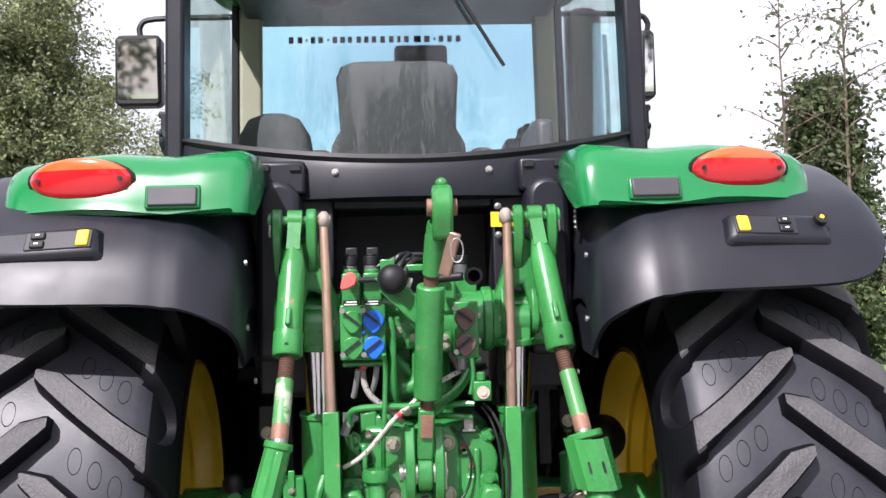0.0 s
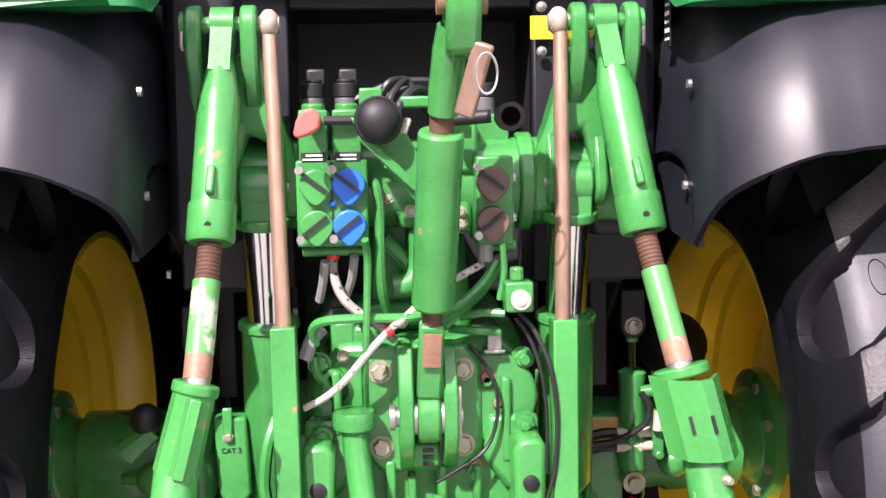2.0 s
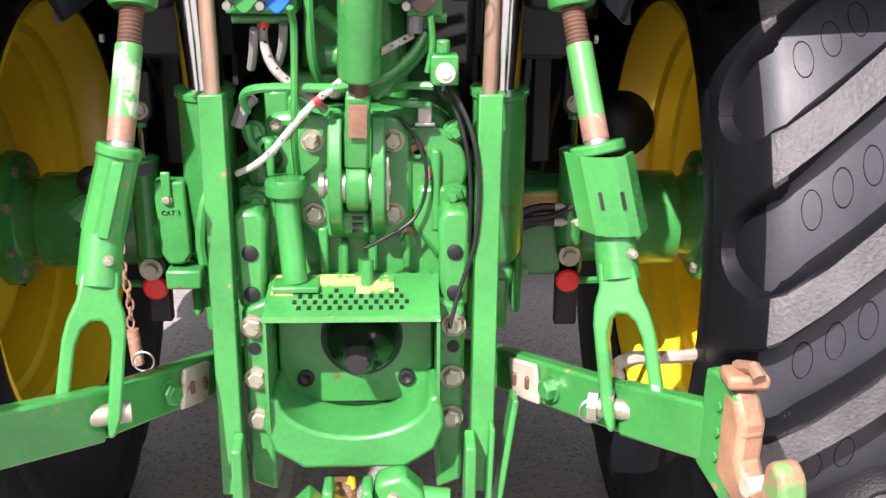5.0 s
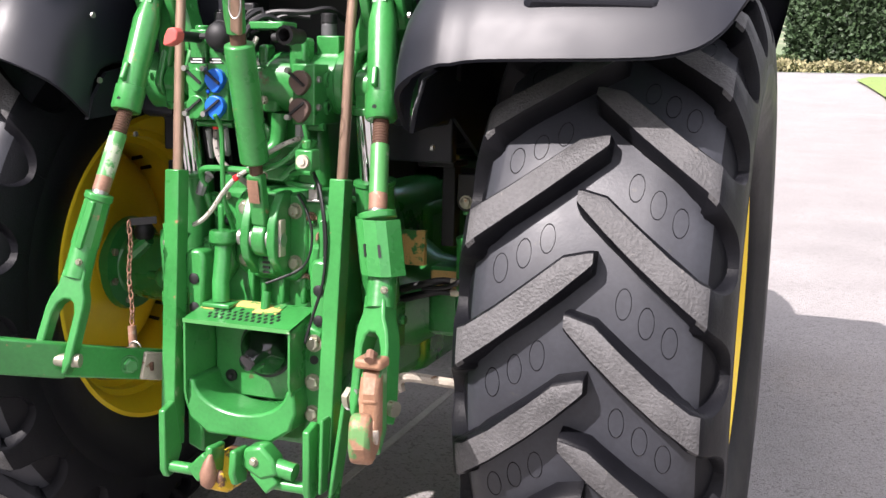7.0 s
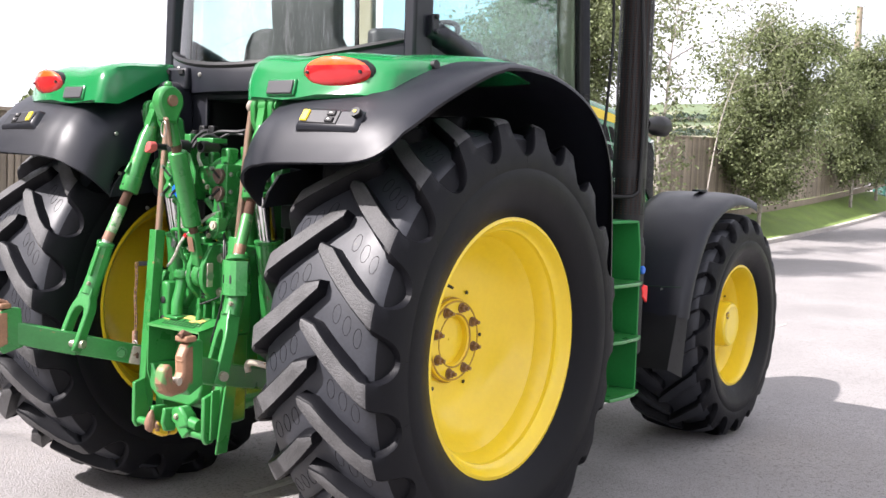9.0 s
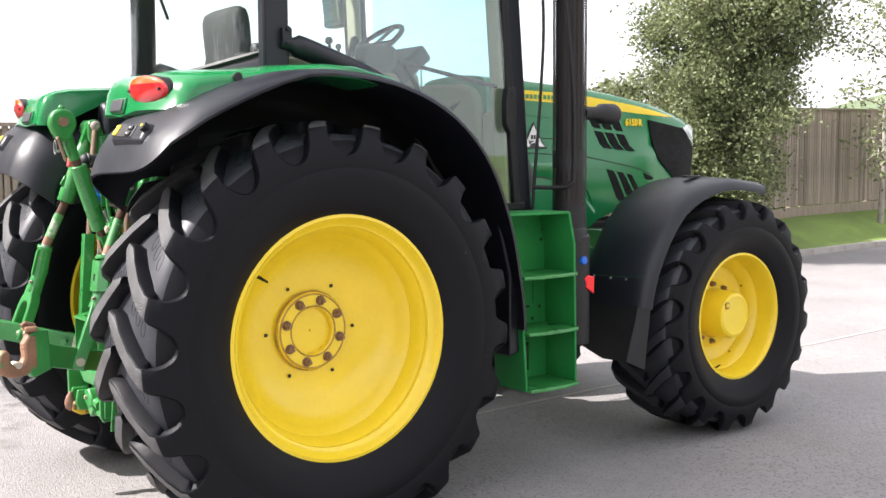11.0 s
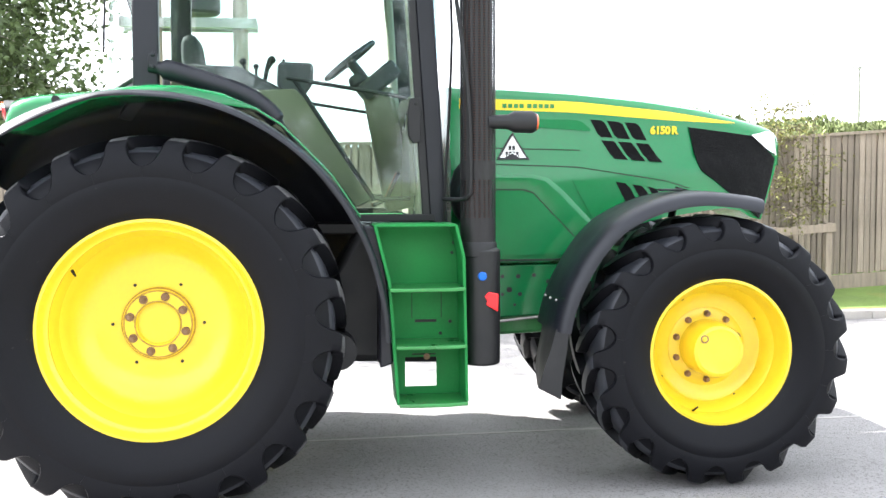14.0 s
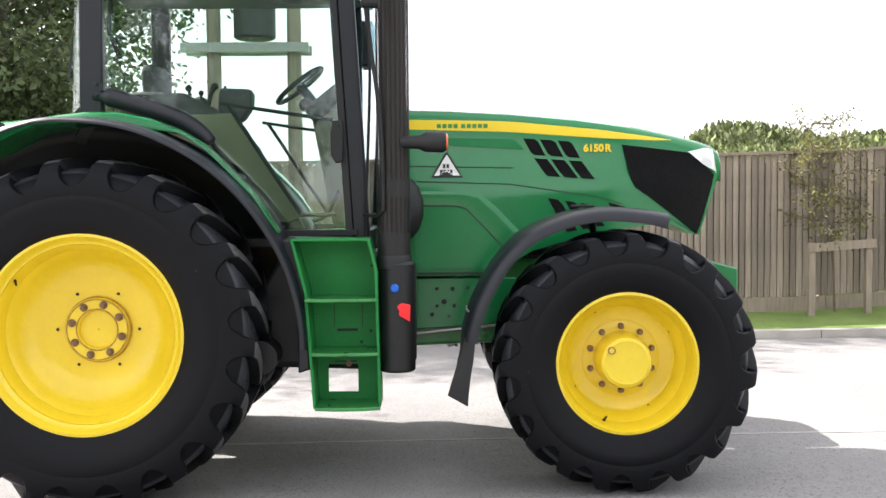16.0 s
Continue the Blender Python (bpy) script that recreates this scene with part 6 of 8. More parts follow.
for side in (1, -1):
    fix = (lambda q: q) if side > 0 else (lambda q: q.mirrored())
    st = part("cab_steps", fix(Shape().prism([(1.03, 1.30), (1.045, 1.30), (1.115, 1.02), (1.155, 0.42), (1.14, 0.42), (1.098, 1.02)], "x", 0.80, 1.03)), m_step, tractor, "green steel cab steps", bevel=0.003)
    part("side_plate", fix(Shape().prism([(1.425, 1.30), (1.44, 1.30), (1.478, 1.14), (1.492, 0.43), (1.478, 0.43), (1.463, 1.14)], "x", 0.80, 1.03)), m_step, st, bevel=0.003)
    part("top_edge", fix(Shape().box((0.915, 1.235, 1.297), (0.23, 0.39, 0.014))), m_step, st, bevel=0.003)
    for poly in ([(1.04, 1.29), (1.43, 1.29), (1.47, 1.13), (1.48, 0.70), (1.13, 0.70), (1.10, 1.02)], [(1.13, 0.70), (1.48, 0.70), (1.48, 0.62), (1.13, 0.62)], [(1.14, 0.62), (1.20, 0.62), (1.20, 0.47), (1.145, 0.47)],
                 [(1.36, 0.62), (1.48, 0.62), (1.48, 0.47), (1.36, 0.47)], [(1.145, 0.47), (1.48, 0.47), (1.48, 0.43), (1.15, 0.43)]):
        part("back_plate", fix(Shape().prism(poly, "x", 0.80, 0.812)), m_step, st, smooth=0)
    for z, y0, y1 in ((0.995, 1.105, 1.475), (0.715, 1.135, 1.483), (0.432, 1.15, 1.488)):
        part("tread", fix(Shape().prism([(0.80, y0), (1.06, y0), (1.075, y0 + 0.10), (1.075, y1 - 0.10), (1.05, y1), (0.80, y1)], "z", z - 0.018, z)), m_worn, st, "worn green step tread", bevel=0.004)
    for y, z in ((1.43, 0.80), (1.38, 0.74), (1.45, 1.2), (1.44, 1.15)):
        part("bolt_hole", fix(Shape().cyl((0.811, y, z), (0.815, y, z), 0.009, seg=8)), m_dark, st)
    part("access_seam", fix(Shape().box((0.8125, 1.235, 0.885), (0.003, 0.004, 0.13)).box((0.8125, 1.385, 0.885), (0.003, 0.004, 0.13)).box((0.8125, 1.31, 0.95), (0.003, 0.154, 0.004))), m_seam, st, smooth=0)
    part("grip_slot", fix(Shape().box((0.8125, 1.305, 0.805), (0.004, 0.11, 0.014))), m_dark, st, bevel=0.001)
    part("grip_slot", fix(Shape().box((0.8125, 1.295, 0.635), (0.004, 0.12, 0.007))), m_dark, st, bevel=0.001)
    part("latch_bolt", fix(Shape().hexnut((0.812, 1.31, 0.622), (1, 0, 0), 0.013, 0.012)), m_nut, st)
    part("latch_bolt", fix(Shape().hexnut((0.812, 1.25, 0.93), (1, 0, 0), 0.014, 0.004)), m_step, st)
    # tank and battery box behind the steps
    part("fuel_tank", fix(Shape().prism([(0.62, 0.66), (0.76, 0.60), (1.54, 0.575), (1.60, 0.64), (1.60, 1.20), (0.98, 1.28), (0.80, 1.0)], "x", 0.30, 0.78)), m_dark, tractor, "black plastic tank", bevel=0.04)
    part("lower_guard", fix(Shape().prism([(0.98, 1.30), (1.045, 1.29), (1.10, 1.02), (1.125, 0.62), (1.06, 0.60), (1.06, 1.0)], "x", 0.72, 1.0)), m_black, tractor, bevel=0.01)
part("reservoir", Shape().cyl((0.70, 0.86, 0.68), (0.98, 0.86, 0.68), 0.09, seg=20), m_dark, tractor, "black round air tank")
# ---- tractor: rear axle and gear housing ----
def bolts(parent, places, axis=(0, -1, 0), r=0.016, h=0.014, mat=None, label="hexagon bolt head"):
    for p in places:
        part("bolt", Shape().hexnut(p, axis, r, h), mat or m_bolt, parent, label)


housing = part("gear_housing", Shape().prism([(-0.19, 0.56), (-0.205, 0.90), (-0.20, 1.10), (-0.15, 1.17), (0.15, 1.17), (0.20, 1.12), (0.205, 0.90), (0.19, 0.56), (0.14, 0.50), (-0.14, 0.50)], "y", -0.455, 0.0), m_cast, tractor,
               "green cast rear gear housing", bevel=0.02)
part("housing_neck", Shape().prism([(-0.11, 1.15), (-0.09, 1.40), (0.09, 1.40), (0.11, 1.15)], "y", -0.36, -0.05), m_cast, housing, bevel=0.03)
for x0, z0, w_, h_ in ((-0.06, 0.90, 0.020, 0.10), (0.035, 0.90, 0.018, 0.08), (0.10, 0.90, 0.016, 0.07), (-0.02, 0.885, 0.016, 0.07), (0.155, 1.02, 0.018, 0.16), (-0.155, 1.06, 0.018, 0.12)):
    part("rib", Shape().box((x0, -0.468, z0), (w_, 0.04, h_)), m_cast, housing, bevel=0.006)
part("side_boss", Shape().prism([(0.12, 1.03), (0.215, 1.03), (0.215, 0.93), (0.16, 0.88), (0.11, 0.95)], "y", -0.485, -0.44), m_cast, housing, bevel=0.012)
part("side_boss", Shape().prism([(-0.12, 1.03), (-0.215, 1.03), (-0.215, 0.93), (-0.16, 0.88), (-0.11, 0.95)], "y", -0.485, -0.44), m_cast, housing, bevel=0.012)
part("cover", Shape().cyl((0.13, -0.45, 1.06), (0.13, -0.474, 1.06), 0.085, seg=28), m_cast, housing, bevel=0.006)
for sx in (1, -1):
    s = Shape().prism([(0.163, 0.815), (0.212, 0.815), (0.218, 0.99), (0.205, 1.005), (0.17, 1.005), (0.158, 0.985)], "y", -0.565, -0.44)
    if sx < 0:
        s = s.mirrored()
    b = part("mounting_lug", s, m_worn, housing, bevel=0.010)
    for z, m_ in ((0.925, m_dark), (0.845, m_dark)):
        part("plug", Shape().lathe([(-0.563, 0.015), (-0.569, 0.015), (-0.571, 0.010)], "y", (sx * 0.188, 0, z), seg=14), m_, b)
    # side plates beside the power take-off
    pl = part("hitch_plate", Shape().prism([(sx * 0.155, 0.44), (sx * 0.205, 0.46), (sx * 0.207, 0.82), (sx * 0.155, 0.84)][::sx], "y", -0.585, -0.45), m_cast, housing, bevel=0.008)
    bolts(pl, [(sx * 0.183, -0.587, 0.60), (sx * 0.184, -0.587, 0.685), (sx * 0.186, -0.587, 0.79)], r=0.018, h=0.016)
    part("plug", Shape().cyl((sx * 0.186, -0.58, 0.745), (sx * 0.186, -0.588, 0.745), 0.012, seg=12), m_dark, pl)
bolts(housing, [(0.12, -0.474, 1.10), (0.15, -0.474, 1.05), (0.10, -0.46, 0.93)], r=0.013, h=0.012, mat=m_rust, label="rusty bolt head")
bolts(housing, [(0.19, -0.487, 1.015), (0.188, -0.46, 1.13), (-0.18, -0.487, 1.0), (-0.185, -0.46, 1.13), (-0.175, -0.46, 0.79)], r=0.017, h=0.016, mat=m_cast)

# axle tubes and wheel flanges
for side in (1, -1):
    fix = (lambda q: q) if side > 0 else (lambda q: q.mirrored())
    ax = part("rear_axle_tube", fix(Shape().lathe([(0.20, 0.17), (0.26, 0.165), (0.32, 0.125), (0.44, 0.105), (0.56, 0.105), (0.575, 0.112), (0.73, 0.112), (0.736, 0.085), (0.80, 0.095)], "x", (0, -0.02, AXLE_R), seg=28)), m_cast, tractor, "green rear axle housing")
    fl = part("axle_flange", fix(Shape().lathe([(0.735, 0.085), (0.76, 0.095), (0.785, 0.115), (0.795, 0.155), (0.82, 0.160), (0.826, 0.145), (0.83, 0.10), (0.88, 0.095), (0.88, 0.02)], "x", (0, 0, AXLE_R), seg=32)), m_cast, ax)
    for k in range(8):
        a = radians(20 + 45 * k)
        part("bolt", fix(Shape().hexnut((0.796, 0.132 * math.cos(a), AXLE_R + 0.128 * math.sin(a)), (-1, 0, 0), 0.014, 0.014)), m_bolt, fl)
    part("axle_pad", fix(Shape().box((0.42, -0.10, AXLE_R + 0.008), (0.16, 0.14, 0.205))), m_cast, ax, bevel=0.015)
    part("axle_cap", fix(Shape().ball((0.560, -0.165, AXLE_R - 0.002), 0.036).cyl((0.585, -0.165, AXLE_R), (0.625, -0.160, AXLE_R), 0.014, seg=12)), m_cast, ax)
    part("red_reflector", fix(Shape().lathe([(-0.262, 0.027), (-0.268, 0.027), (-0.272, 0.022), (-0.273, 0.004)], "y", (0.466 if side > 0 else 0.438, 0.09 if side > 0 else 0, 0.726 if side > 0 else 0.750), seg=20)), m_red, tractor, "round red reflector")
    part("reflector_bracket", fix(Shape().box((0.466, -0.155, 0.700), (0.052, 0.03, 0.17)) if side > 0 else Shape().box((0.435, -0.24, 0.745), (0.05, 0.03, 0.16))), m_dark, tractor, bevel=0.006)
    part("pipe_bracket", fix(Shape().tube(smooth_path([(0.49, -0.17, 0.724), (0.545, -0.16, 0.722), (0.572, -0.155, 0.712), (0.578, -0.15, 0.690), (0.572, -0.15, 0.58)], 4), 0.0085, 6)), m_cast, tractor)
part("brake_accumulator", Shape().ball((0.600, -0.02, 1.055), 0.078, seg=22), m_dark, tractor, "shiny black round accumulator", smooth=60)
part("grease_cap", Shape().ball((-0.540, -0.300, 0.995), 0.032), m_dark, tractor, "old dark rubber cap")
part("axle_stub", Shape().tube([(-0.524, -0.300, 0.973), (-0.582, -0.300, 0.929)], [0.02, 0.028], 10), m_cast, tractor)
# dark platforms behind the cylinders
for sx in (1, -1):
    part("valve_rail", Shape().box((sx * 0.375, -0.16, 1.24), (0.11, 0.12, 0.018)).box((sx * 0.395, -0.14, 1.115), (0.04, 0.05, 0.23)), m_dark, tractor, bevel=0.004)
    part("dark_valve", Shape().box((sx * 0.37, -0.14, 1.36), (0.10, 0.10, 0.14)), m_dark, tractor, bevel=0.01)
    bolts(tractor, [(sx * 0.41, -0.16, 1.249)], axis=(0, 0, 1), r=0.014, h=0.014)
    # trailer brake rams beside the housing
    rx, ry = (0.462, -0.19) if sx > 0 else (-0.44, -0.262)
    ram = part("assist_ram", Shape().lathe([(0.815, 0.018), (0.825, 0.028), (1.015, 0.028), (1.022, 0.030), (1.034, 0.030), (1.042, 0.018)], "z", (rx, ry, 0), seg=18), m_cast, tractor, "small green ram with a bright rod")
    part("ram_rod", Shape().cyl((rx, ry, 1.03), (rx, ry, 1.112), 0.008, seg=10), m_chrome, ram)
    part("ram_eye", Shape().prism([(rx + 0.028 * math.cos(radians(q)), 1.136 + 0.028 * math.sin(radians(q))) for q in range(180, 361, 20)] + [(rx + 0.026, 1.215), (rx - 0.026, 1.215)], "y", ry - 0.014, ry + 0.014), m_dark, ram, "dark hanger plate", bevel=0.004)
    part("ram_collar", Shape().cyl((rx, ry, 1.100), (rx, ry, 1.116), 0.013, seg=12), m_cast, ram)
    part("ram_pin", Shape().hexnut((rx, ry - 0.014, 1.136), (0, -1, 0), 0.015, 0.012), m_bolt, ram)
    part("ram_foot", Shape().cyl((rx, ry - 0.024, 0.797), (rx, ry + 0.02, 0.797), 0.024, seg=18).cyl((rx, ry - 0.036, 0.797), (rx, ry - 0.02, 0.797), 0.014, seg=12), m_bolt, ram, "pale steel foot joint")
for z in (0.876, 0.906):
    part("hose_end", Shape().cyl((0.425, -0.205, z), (0.460, -0.205, z), 0.0115, seg=12).cyl((0.460, -0.205, z), (0.478, -0.205, z), 0.014, seg=6).cyl((0.478, -0.205, z), (0.512, -0.205, z), 0.011, seg=12), m_pale, tractor, "bright hose coupling")
    part("hose", Shape().tube(smooth_path([(0.27, -0.20, z - 0.035), (0.34, -0.215, z - 0.012), (0.39, -0.207, z), (0.425, -0.205, z)], 4), 0.011, 8), m_hose, tractor)
part("port_block", Shape().box((0.512, -0.205, 0.905), (0.024, 0.040, 0.10)).cyl((0.512, -0.222, 0.862), (0.512, -0.236, 0.862), 0.010, seg=10), m_cast, tractor, "green port block", bevel=0.004)
part("elbow", Shape().tube(smooth_path([(0.478, -0.215, 0.995), (0.502, -0.225, 1.000), (0.522, -0.240, 0.990), (0.535, -0.248, 0.975)], 4), 0.014, 10).ball((0.537, -0.248, 0.968), 0.036, seg=16), m_cast, tractor, "flaking green pipe elbow", smooth=50)
part("black_hose", Shape().tube(smooth_path([(0.470, -0.235, 1.000), (0.486, -0.240, 0.975), (0.484, -0.240, 0.945), (0.470, -0.235, 0.925), (0.420, -0.225, 0.895), (0.34, -0.215, 0.882)], 5), 0.007, 8), m_hose, tractor, "thin black hose")
part("steel_sleeve", Shape().cyl((0.508, -0.236, 0.958), (0.506, -0.236, 0.918), 0.011, seg=12), m_pale, tractor)
part("primer_patch", Shape().box((0.395, -0.1705, 0.905), (0.09, 0.003, 0.05)), m_ochre, tractor, smooth=0)
part("primer_plate", Shape().box((0.30, -0.22, 1.0), (0.10, 0.02, 0.10)), m_ochre, tractor)

# ---- tractor: lift cylinders, lift arms, guide bars ----
shaft = part("rockshaft", Shape().cyl((-0.40, -0.40, 1.455), (0.40, -0.40, 1.455), 0.082, seg=28), m_cast, tractor, "green lift shaft", bevel=0.006)
for sx in (1, -1):
    fix = (lambda q: q) if sx > 0 else (lambda q: q.mirrored())
    part("shaft_collar", fix(Shape().cyl((0.185, -0.40, 1.455), (0.215, -0.40, 1.455), 0.092, seg=28)), m_cast, shaft, bevel=0.006)
    # arm
    arm = part("lift_arm", fix(Shape().prism([(0.205, 1.40), (0.20, 1.47), (0.235, 1.56), (0.262, 1.65), (0.272, 1.70), (0.30, 1.70), (0.345, 1.66), (0.352, 1.58), (0.345, 1.48), (0.33, 1.42), (0.30, 1.55), (0.255, 1.53), (0.25, 1.40)], "y", -0.485, -0.40)), m_cast, tractor,
               "green cast lift arm", bevel=0.014)
    for x0 in (0.272, 0.366):
        ear = [(-0.50 + 0.033 * math.cos(radians(a)), 1.738 + 0.033 * math.sin(radians(a))) for a in range(0, 181, 20)] + [(-0.53, 1.68), (-0.49, 1.60), (-0.42, 1.56), (-0.40, 1.62), (-0.455, 1.70)]
        part("ear", fix(Shape().prism(ear, "x", x0, x0 + 0.028)), m_cast, arm, bevel=0.006)
    part("ear_bridge", fix(Shape().prism([(-0.49, 1.60), (-0.42, 1.56), (-0.40, 1.64), (-0.45, 1.67)], "x", 0.26, 0.395)), m_cast, arm, bevel=0.012)
    part("pin", fix(Shape().cyl((0.235, -0.50, 1.737), (0.405, -0.50, 1.737), 0.015, seg=14).cyl((0.392, -0.50, 1.737), (0.402, -0.50, 1.737), 0.024, seg=14)), m_cast, arm)
    part("split_pin", fix(Shape().tube([(0.397, -0.53, 1.725), (0.400, -0.52, 1.70), (0.398, -0.515, 1.695)], 0.004, 5)), m_steel, arm)
    # clevis that holds the ram eye
    for x0 in (0.232, 0.318):
        ch = [(-0.47 + 0.045 * math.cos(radians(a)), 1.455 + 0.045 * math.sin(radians(a))) for a in range(180, 361, 20)] + [(-0.42, 1.53), (-0.48, 1.55)]
        part("cheek", fix(Shape().prism(ch, "x", x0, x0 + 0.022)), m_cast, arm, bevel=0.006)
    part("clevis_pin", fix(Shape().cyl((0.228, -0.47, 1.455), (0.346, -0.47, 1.455), 0.017, seg=14)), m_steel, arm)
    cyl_ = part("lift_cylinder", fix(Shape().tube([(0.283, -0.375, 0.855), (0.283, -0.380, 0.875), (0.278, -0.418, 1.19), (0.278, -0.4185, 1.195), (0.278, -0.420, 1.205)], [0.040, 0.052, 0.052, 0.057, 0.057], 28)), m_cast, tractor, "green hydraulic lift cylinder", smooth=40)
    part("cylinder_rod", fix(Shape().cyl((0.278, -0.420, 1.20), (0.278, -0.462, 1.40), 0.039, seg=24)), m_chrome, cyl_, "bright chromed rod")
    part("rod_eye", fix(Shape().cyl((0.256, -0.468, 1.452), (0.314, -0.468, 1.452), 0.042, seg=22).beam((0.285, -0.466, 1.39), (0.285, -0.468, 1.45), 0.056, 0.07, (0, 1, 0)).cyl((0.278, -0.458, 1.385), (0.278, -0.462, 1.405), 0.052, seg=22)), m_cast, cyl_, bevel=0.004)
    part("cylinder_foot", fix(Shape().box((0.283, -0.37, 0.845), (0.05, 0.06, 0.06)).cyl((0.255, -0.37, 0.82), (0.315, -0.37, 0.82), 0.035, seg=18)), m_cast, cyl_, bevel=0.008)
    part("cylinder_bracket", fix(Shape().box((0.262, -0.35, 0.76), (0.09, 0.12, 0.11)).box((0.325, -0.36, 0.80), (0.02, 0.08, 0.13))), m_cast, cyl_, bevel=0.012)
    part("bolt", fix(Shape().hexnut((0.336, -0.36, 0.82), (1, 0, 0), 0.014, 0.014)), m_cast, cyl_)
    # guide bar and its rusty hanger rod
    off = 0.011 if sx > 0 else 0.003
    part("guide_bar", fix(Shape().beam((0.237 + off, -0.560, 1.218), (0.227 + off, -0.620, 0.468), 0.043, 0.050, (0, -1, 0))), m_worn, tractor, "long green flat steel guide bar", bevel=0.003)
    rod = part("hanger_rod", fix(Shape().tube([(0.252 + 0.3 * off, -0.505, 1.735), (0.246 + 0.6 * off, -0.522, 1.60), (0.241 + off, -0.540, 1.40), (0.237 + off, -0.556, 1.215)], [0.0125, 0.0135, 0.014, 0.014], 12)), m_bar, tractor, "brown rusty hanger rod")
    part("rod_eye", fix(Shape().ball((0.252, -0.502, 1.738), 0.026, seg=18, squash=(0.72, 1, 1)).cyl((0.234, -0.502, 1.738), (0.270, -0.502, 1.738), 0.013, seg=14)), m_eye, rod, "pale worn steel eye")

# ---- tractor: lift rods and lower links ----
def lift_rod(top, mid, low, cover, foot, wide, toward):
    top, mid, low, cover, foot = map(Vector, (top, mid, low, cover, foot))
    d = (mid - top)
    rod = part("lift_rod", Shape().tube([top + d * 0.18, top + d * 0.32, top + d * 0.36, top + d * 0.84], [0.022, 0.033, 0.036, 0.036], 20).prism(
        [(top.y + 0.030 * math.cos(radians(a)), top.z + 0.030 * math.sin(radians(a))) for a in range(0, 360, 20)], "x", top.x - 0.02, top.x + 0.02).beam(top - d * 0.02, top + d * 0.24, 0.036, 0.05, (0, -1, 0)), m_worn, tractor, "green adjustable lift rod", smooth=40)
    part("collar", Shape().tube([top + d * 0.83, top + d * 0.835, top + d * 0.985, top + d], [0.036, 0.040, 0.040, 0.036], 20), m_worn, rod)
    part("collar_hole", Shape().cyl(top + d * 0.91 + Vector((0, -0.038, 0)), top + d * 0.91 + Vector((0, -0.0425, 0)), 0.006, seg=8), m_dark, rod)
    part("handle_lug", Shape().beam(top + d * 0.66 + Vector((0, -0.034, 0)), top + d * 0.78 + Vector((0, -0.042, 0)), 0.014, 0.024, (0, -1, 0)), m_worn, rod, bevel=0.004)
    e = low - mid
    th = []
    n = 22
    for k in range(n + 1):
        th.append((mid + e * (-0.05 + 0.33 * k / n), 0.0205 if k % 2 else 0.0185))
    part("thread", Shape().tube([p for p, _ in th], [r for _, r in th], 14), m_thread, rod, "rusty threaded rod")
    part("sleeve", Shape().cyl(mid + e * 0.28, mid + e * 0.80, 0.0225, seg=16), m_bare, rod, "green sleeve with paint worn off")
    part("worn_end", Shape().cyl(mid + e * 0.80, mid + e * 0.97, 0.0222, seg=16), m_rust, rod)
    part("end_seal", Shape().cyl(mid + e * 0.95, mid + e * 1.03, 0.021, seg=16), m_steel, rod)
    f = cover - low
    part("cover_cap", Shape().tube([low - f * 0.02, low + f * 0.12], [0.046, 0.046] if wide else [0.037, 0.037], 20), m_worn, rod, bevel=0.004)
    if wide:
        outline = [(0.058 * math.sin(radians(a)), -0.054 * math.cos(radians(a))) for a in (-86, -40, -16, 16, 40, 86)]
        inner = [(0.9 * x, 0.9 * y) for x, y in reversed(outline)]
        c = part("cover", Shape().rings([[low + f * k + Vector((x, y, 0)) for x, y in outline + inner] for k in (0.08, 1.06)]), m_worn, rod, "flat-sided green guard with slots", smooth=0)
        for ang in (-19, 19):
            v = Vector((math.sin(radians(ang)), -math.cos(radians(ang)), 0)) * 0.0545
            part("slot", Shape().beam(low + f * 0.50 + v, low + f * 0.72 + v, 0.006, 0.004, v), m_dark, c)
    else:
        c = part("cover", Shape().tube([low + f * 0.10, low + f * 1.02], [0.033, 0.036], 10), m_worn, rod, "green guard sleeve", smooth=0)
        part("rib", Shape().beam(low + f * 0.12 + Vector((0.010, -0.034, 0)), low + f * 1.02 + Vector((0.010, -0.037, 0)), 0.018, 0.012, (0, -1, 0)), m_worn, c, bevel=0.002)
    g = foot - cover
    part("lower_tube", Shape().tube([cover, cover + g * 0.30], [0.034, 0.036], 18), m_worn, rod)
    bolts(rod, [cover + g * 0.13 + Vector((0.02, -0.034, 0))], axis=(0.4, -1, 0), r=0.007, h=0.012)
    # forked foot: a neck that widens into two arms
    s = Vector(toward).normalized()
    n_ = s.cross(g).normalized()
    yoke = [(-0.030, 0.22), (-0.033, 0.36), (-0.045, 0.46), (-0.050, 0.56), (-0.053, 1.02), (-0.046, 1.12), (-0.036, 1.12), (-0.031, 1.02), (-0.028, 0.60), (-0.020, 0.52), (-0.008, 0.485), (0.008, 0.485), (0.020, 0.52), (0.028, 0.60), (0.031, 1.02), (0.036, 1.12), (0.046, 1.12), (0.053, 1.02), (0.050, 0.56), (0.045, 0.46), (0.033, 0.36), (0.030, 0.22)]
    part("fork", Shape().rings([[cover + g * b_ + s * a_ + n_ * w_ for a_, b_ in yoke] for w_ in (-0.026, 0.026)]), m_worn, rod, "forked green foot of the lift rod", bevel=0.006)
    s = s * 0.040
    part("fork_pin", Shape().cyl(foot - s * 1.7, foot + s * 1.7, 0.018, seg=14).cyl(foot - s * 1.9, foot - s * 1.5, 0.026, seg=6), m_bolt, rod, "steel fork pin")
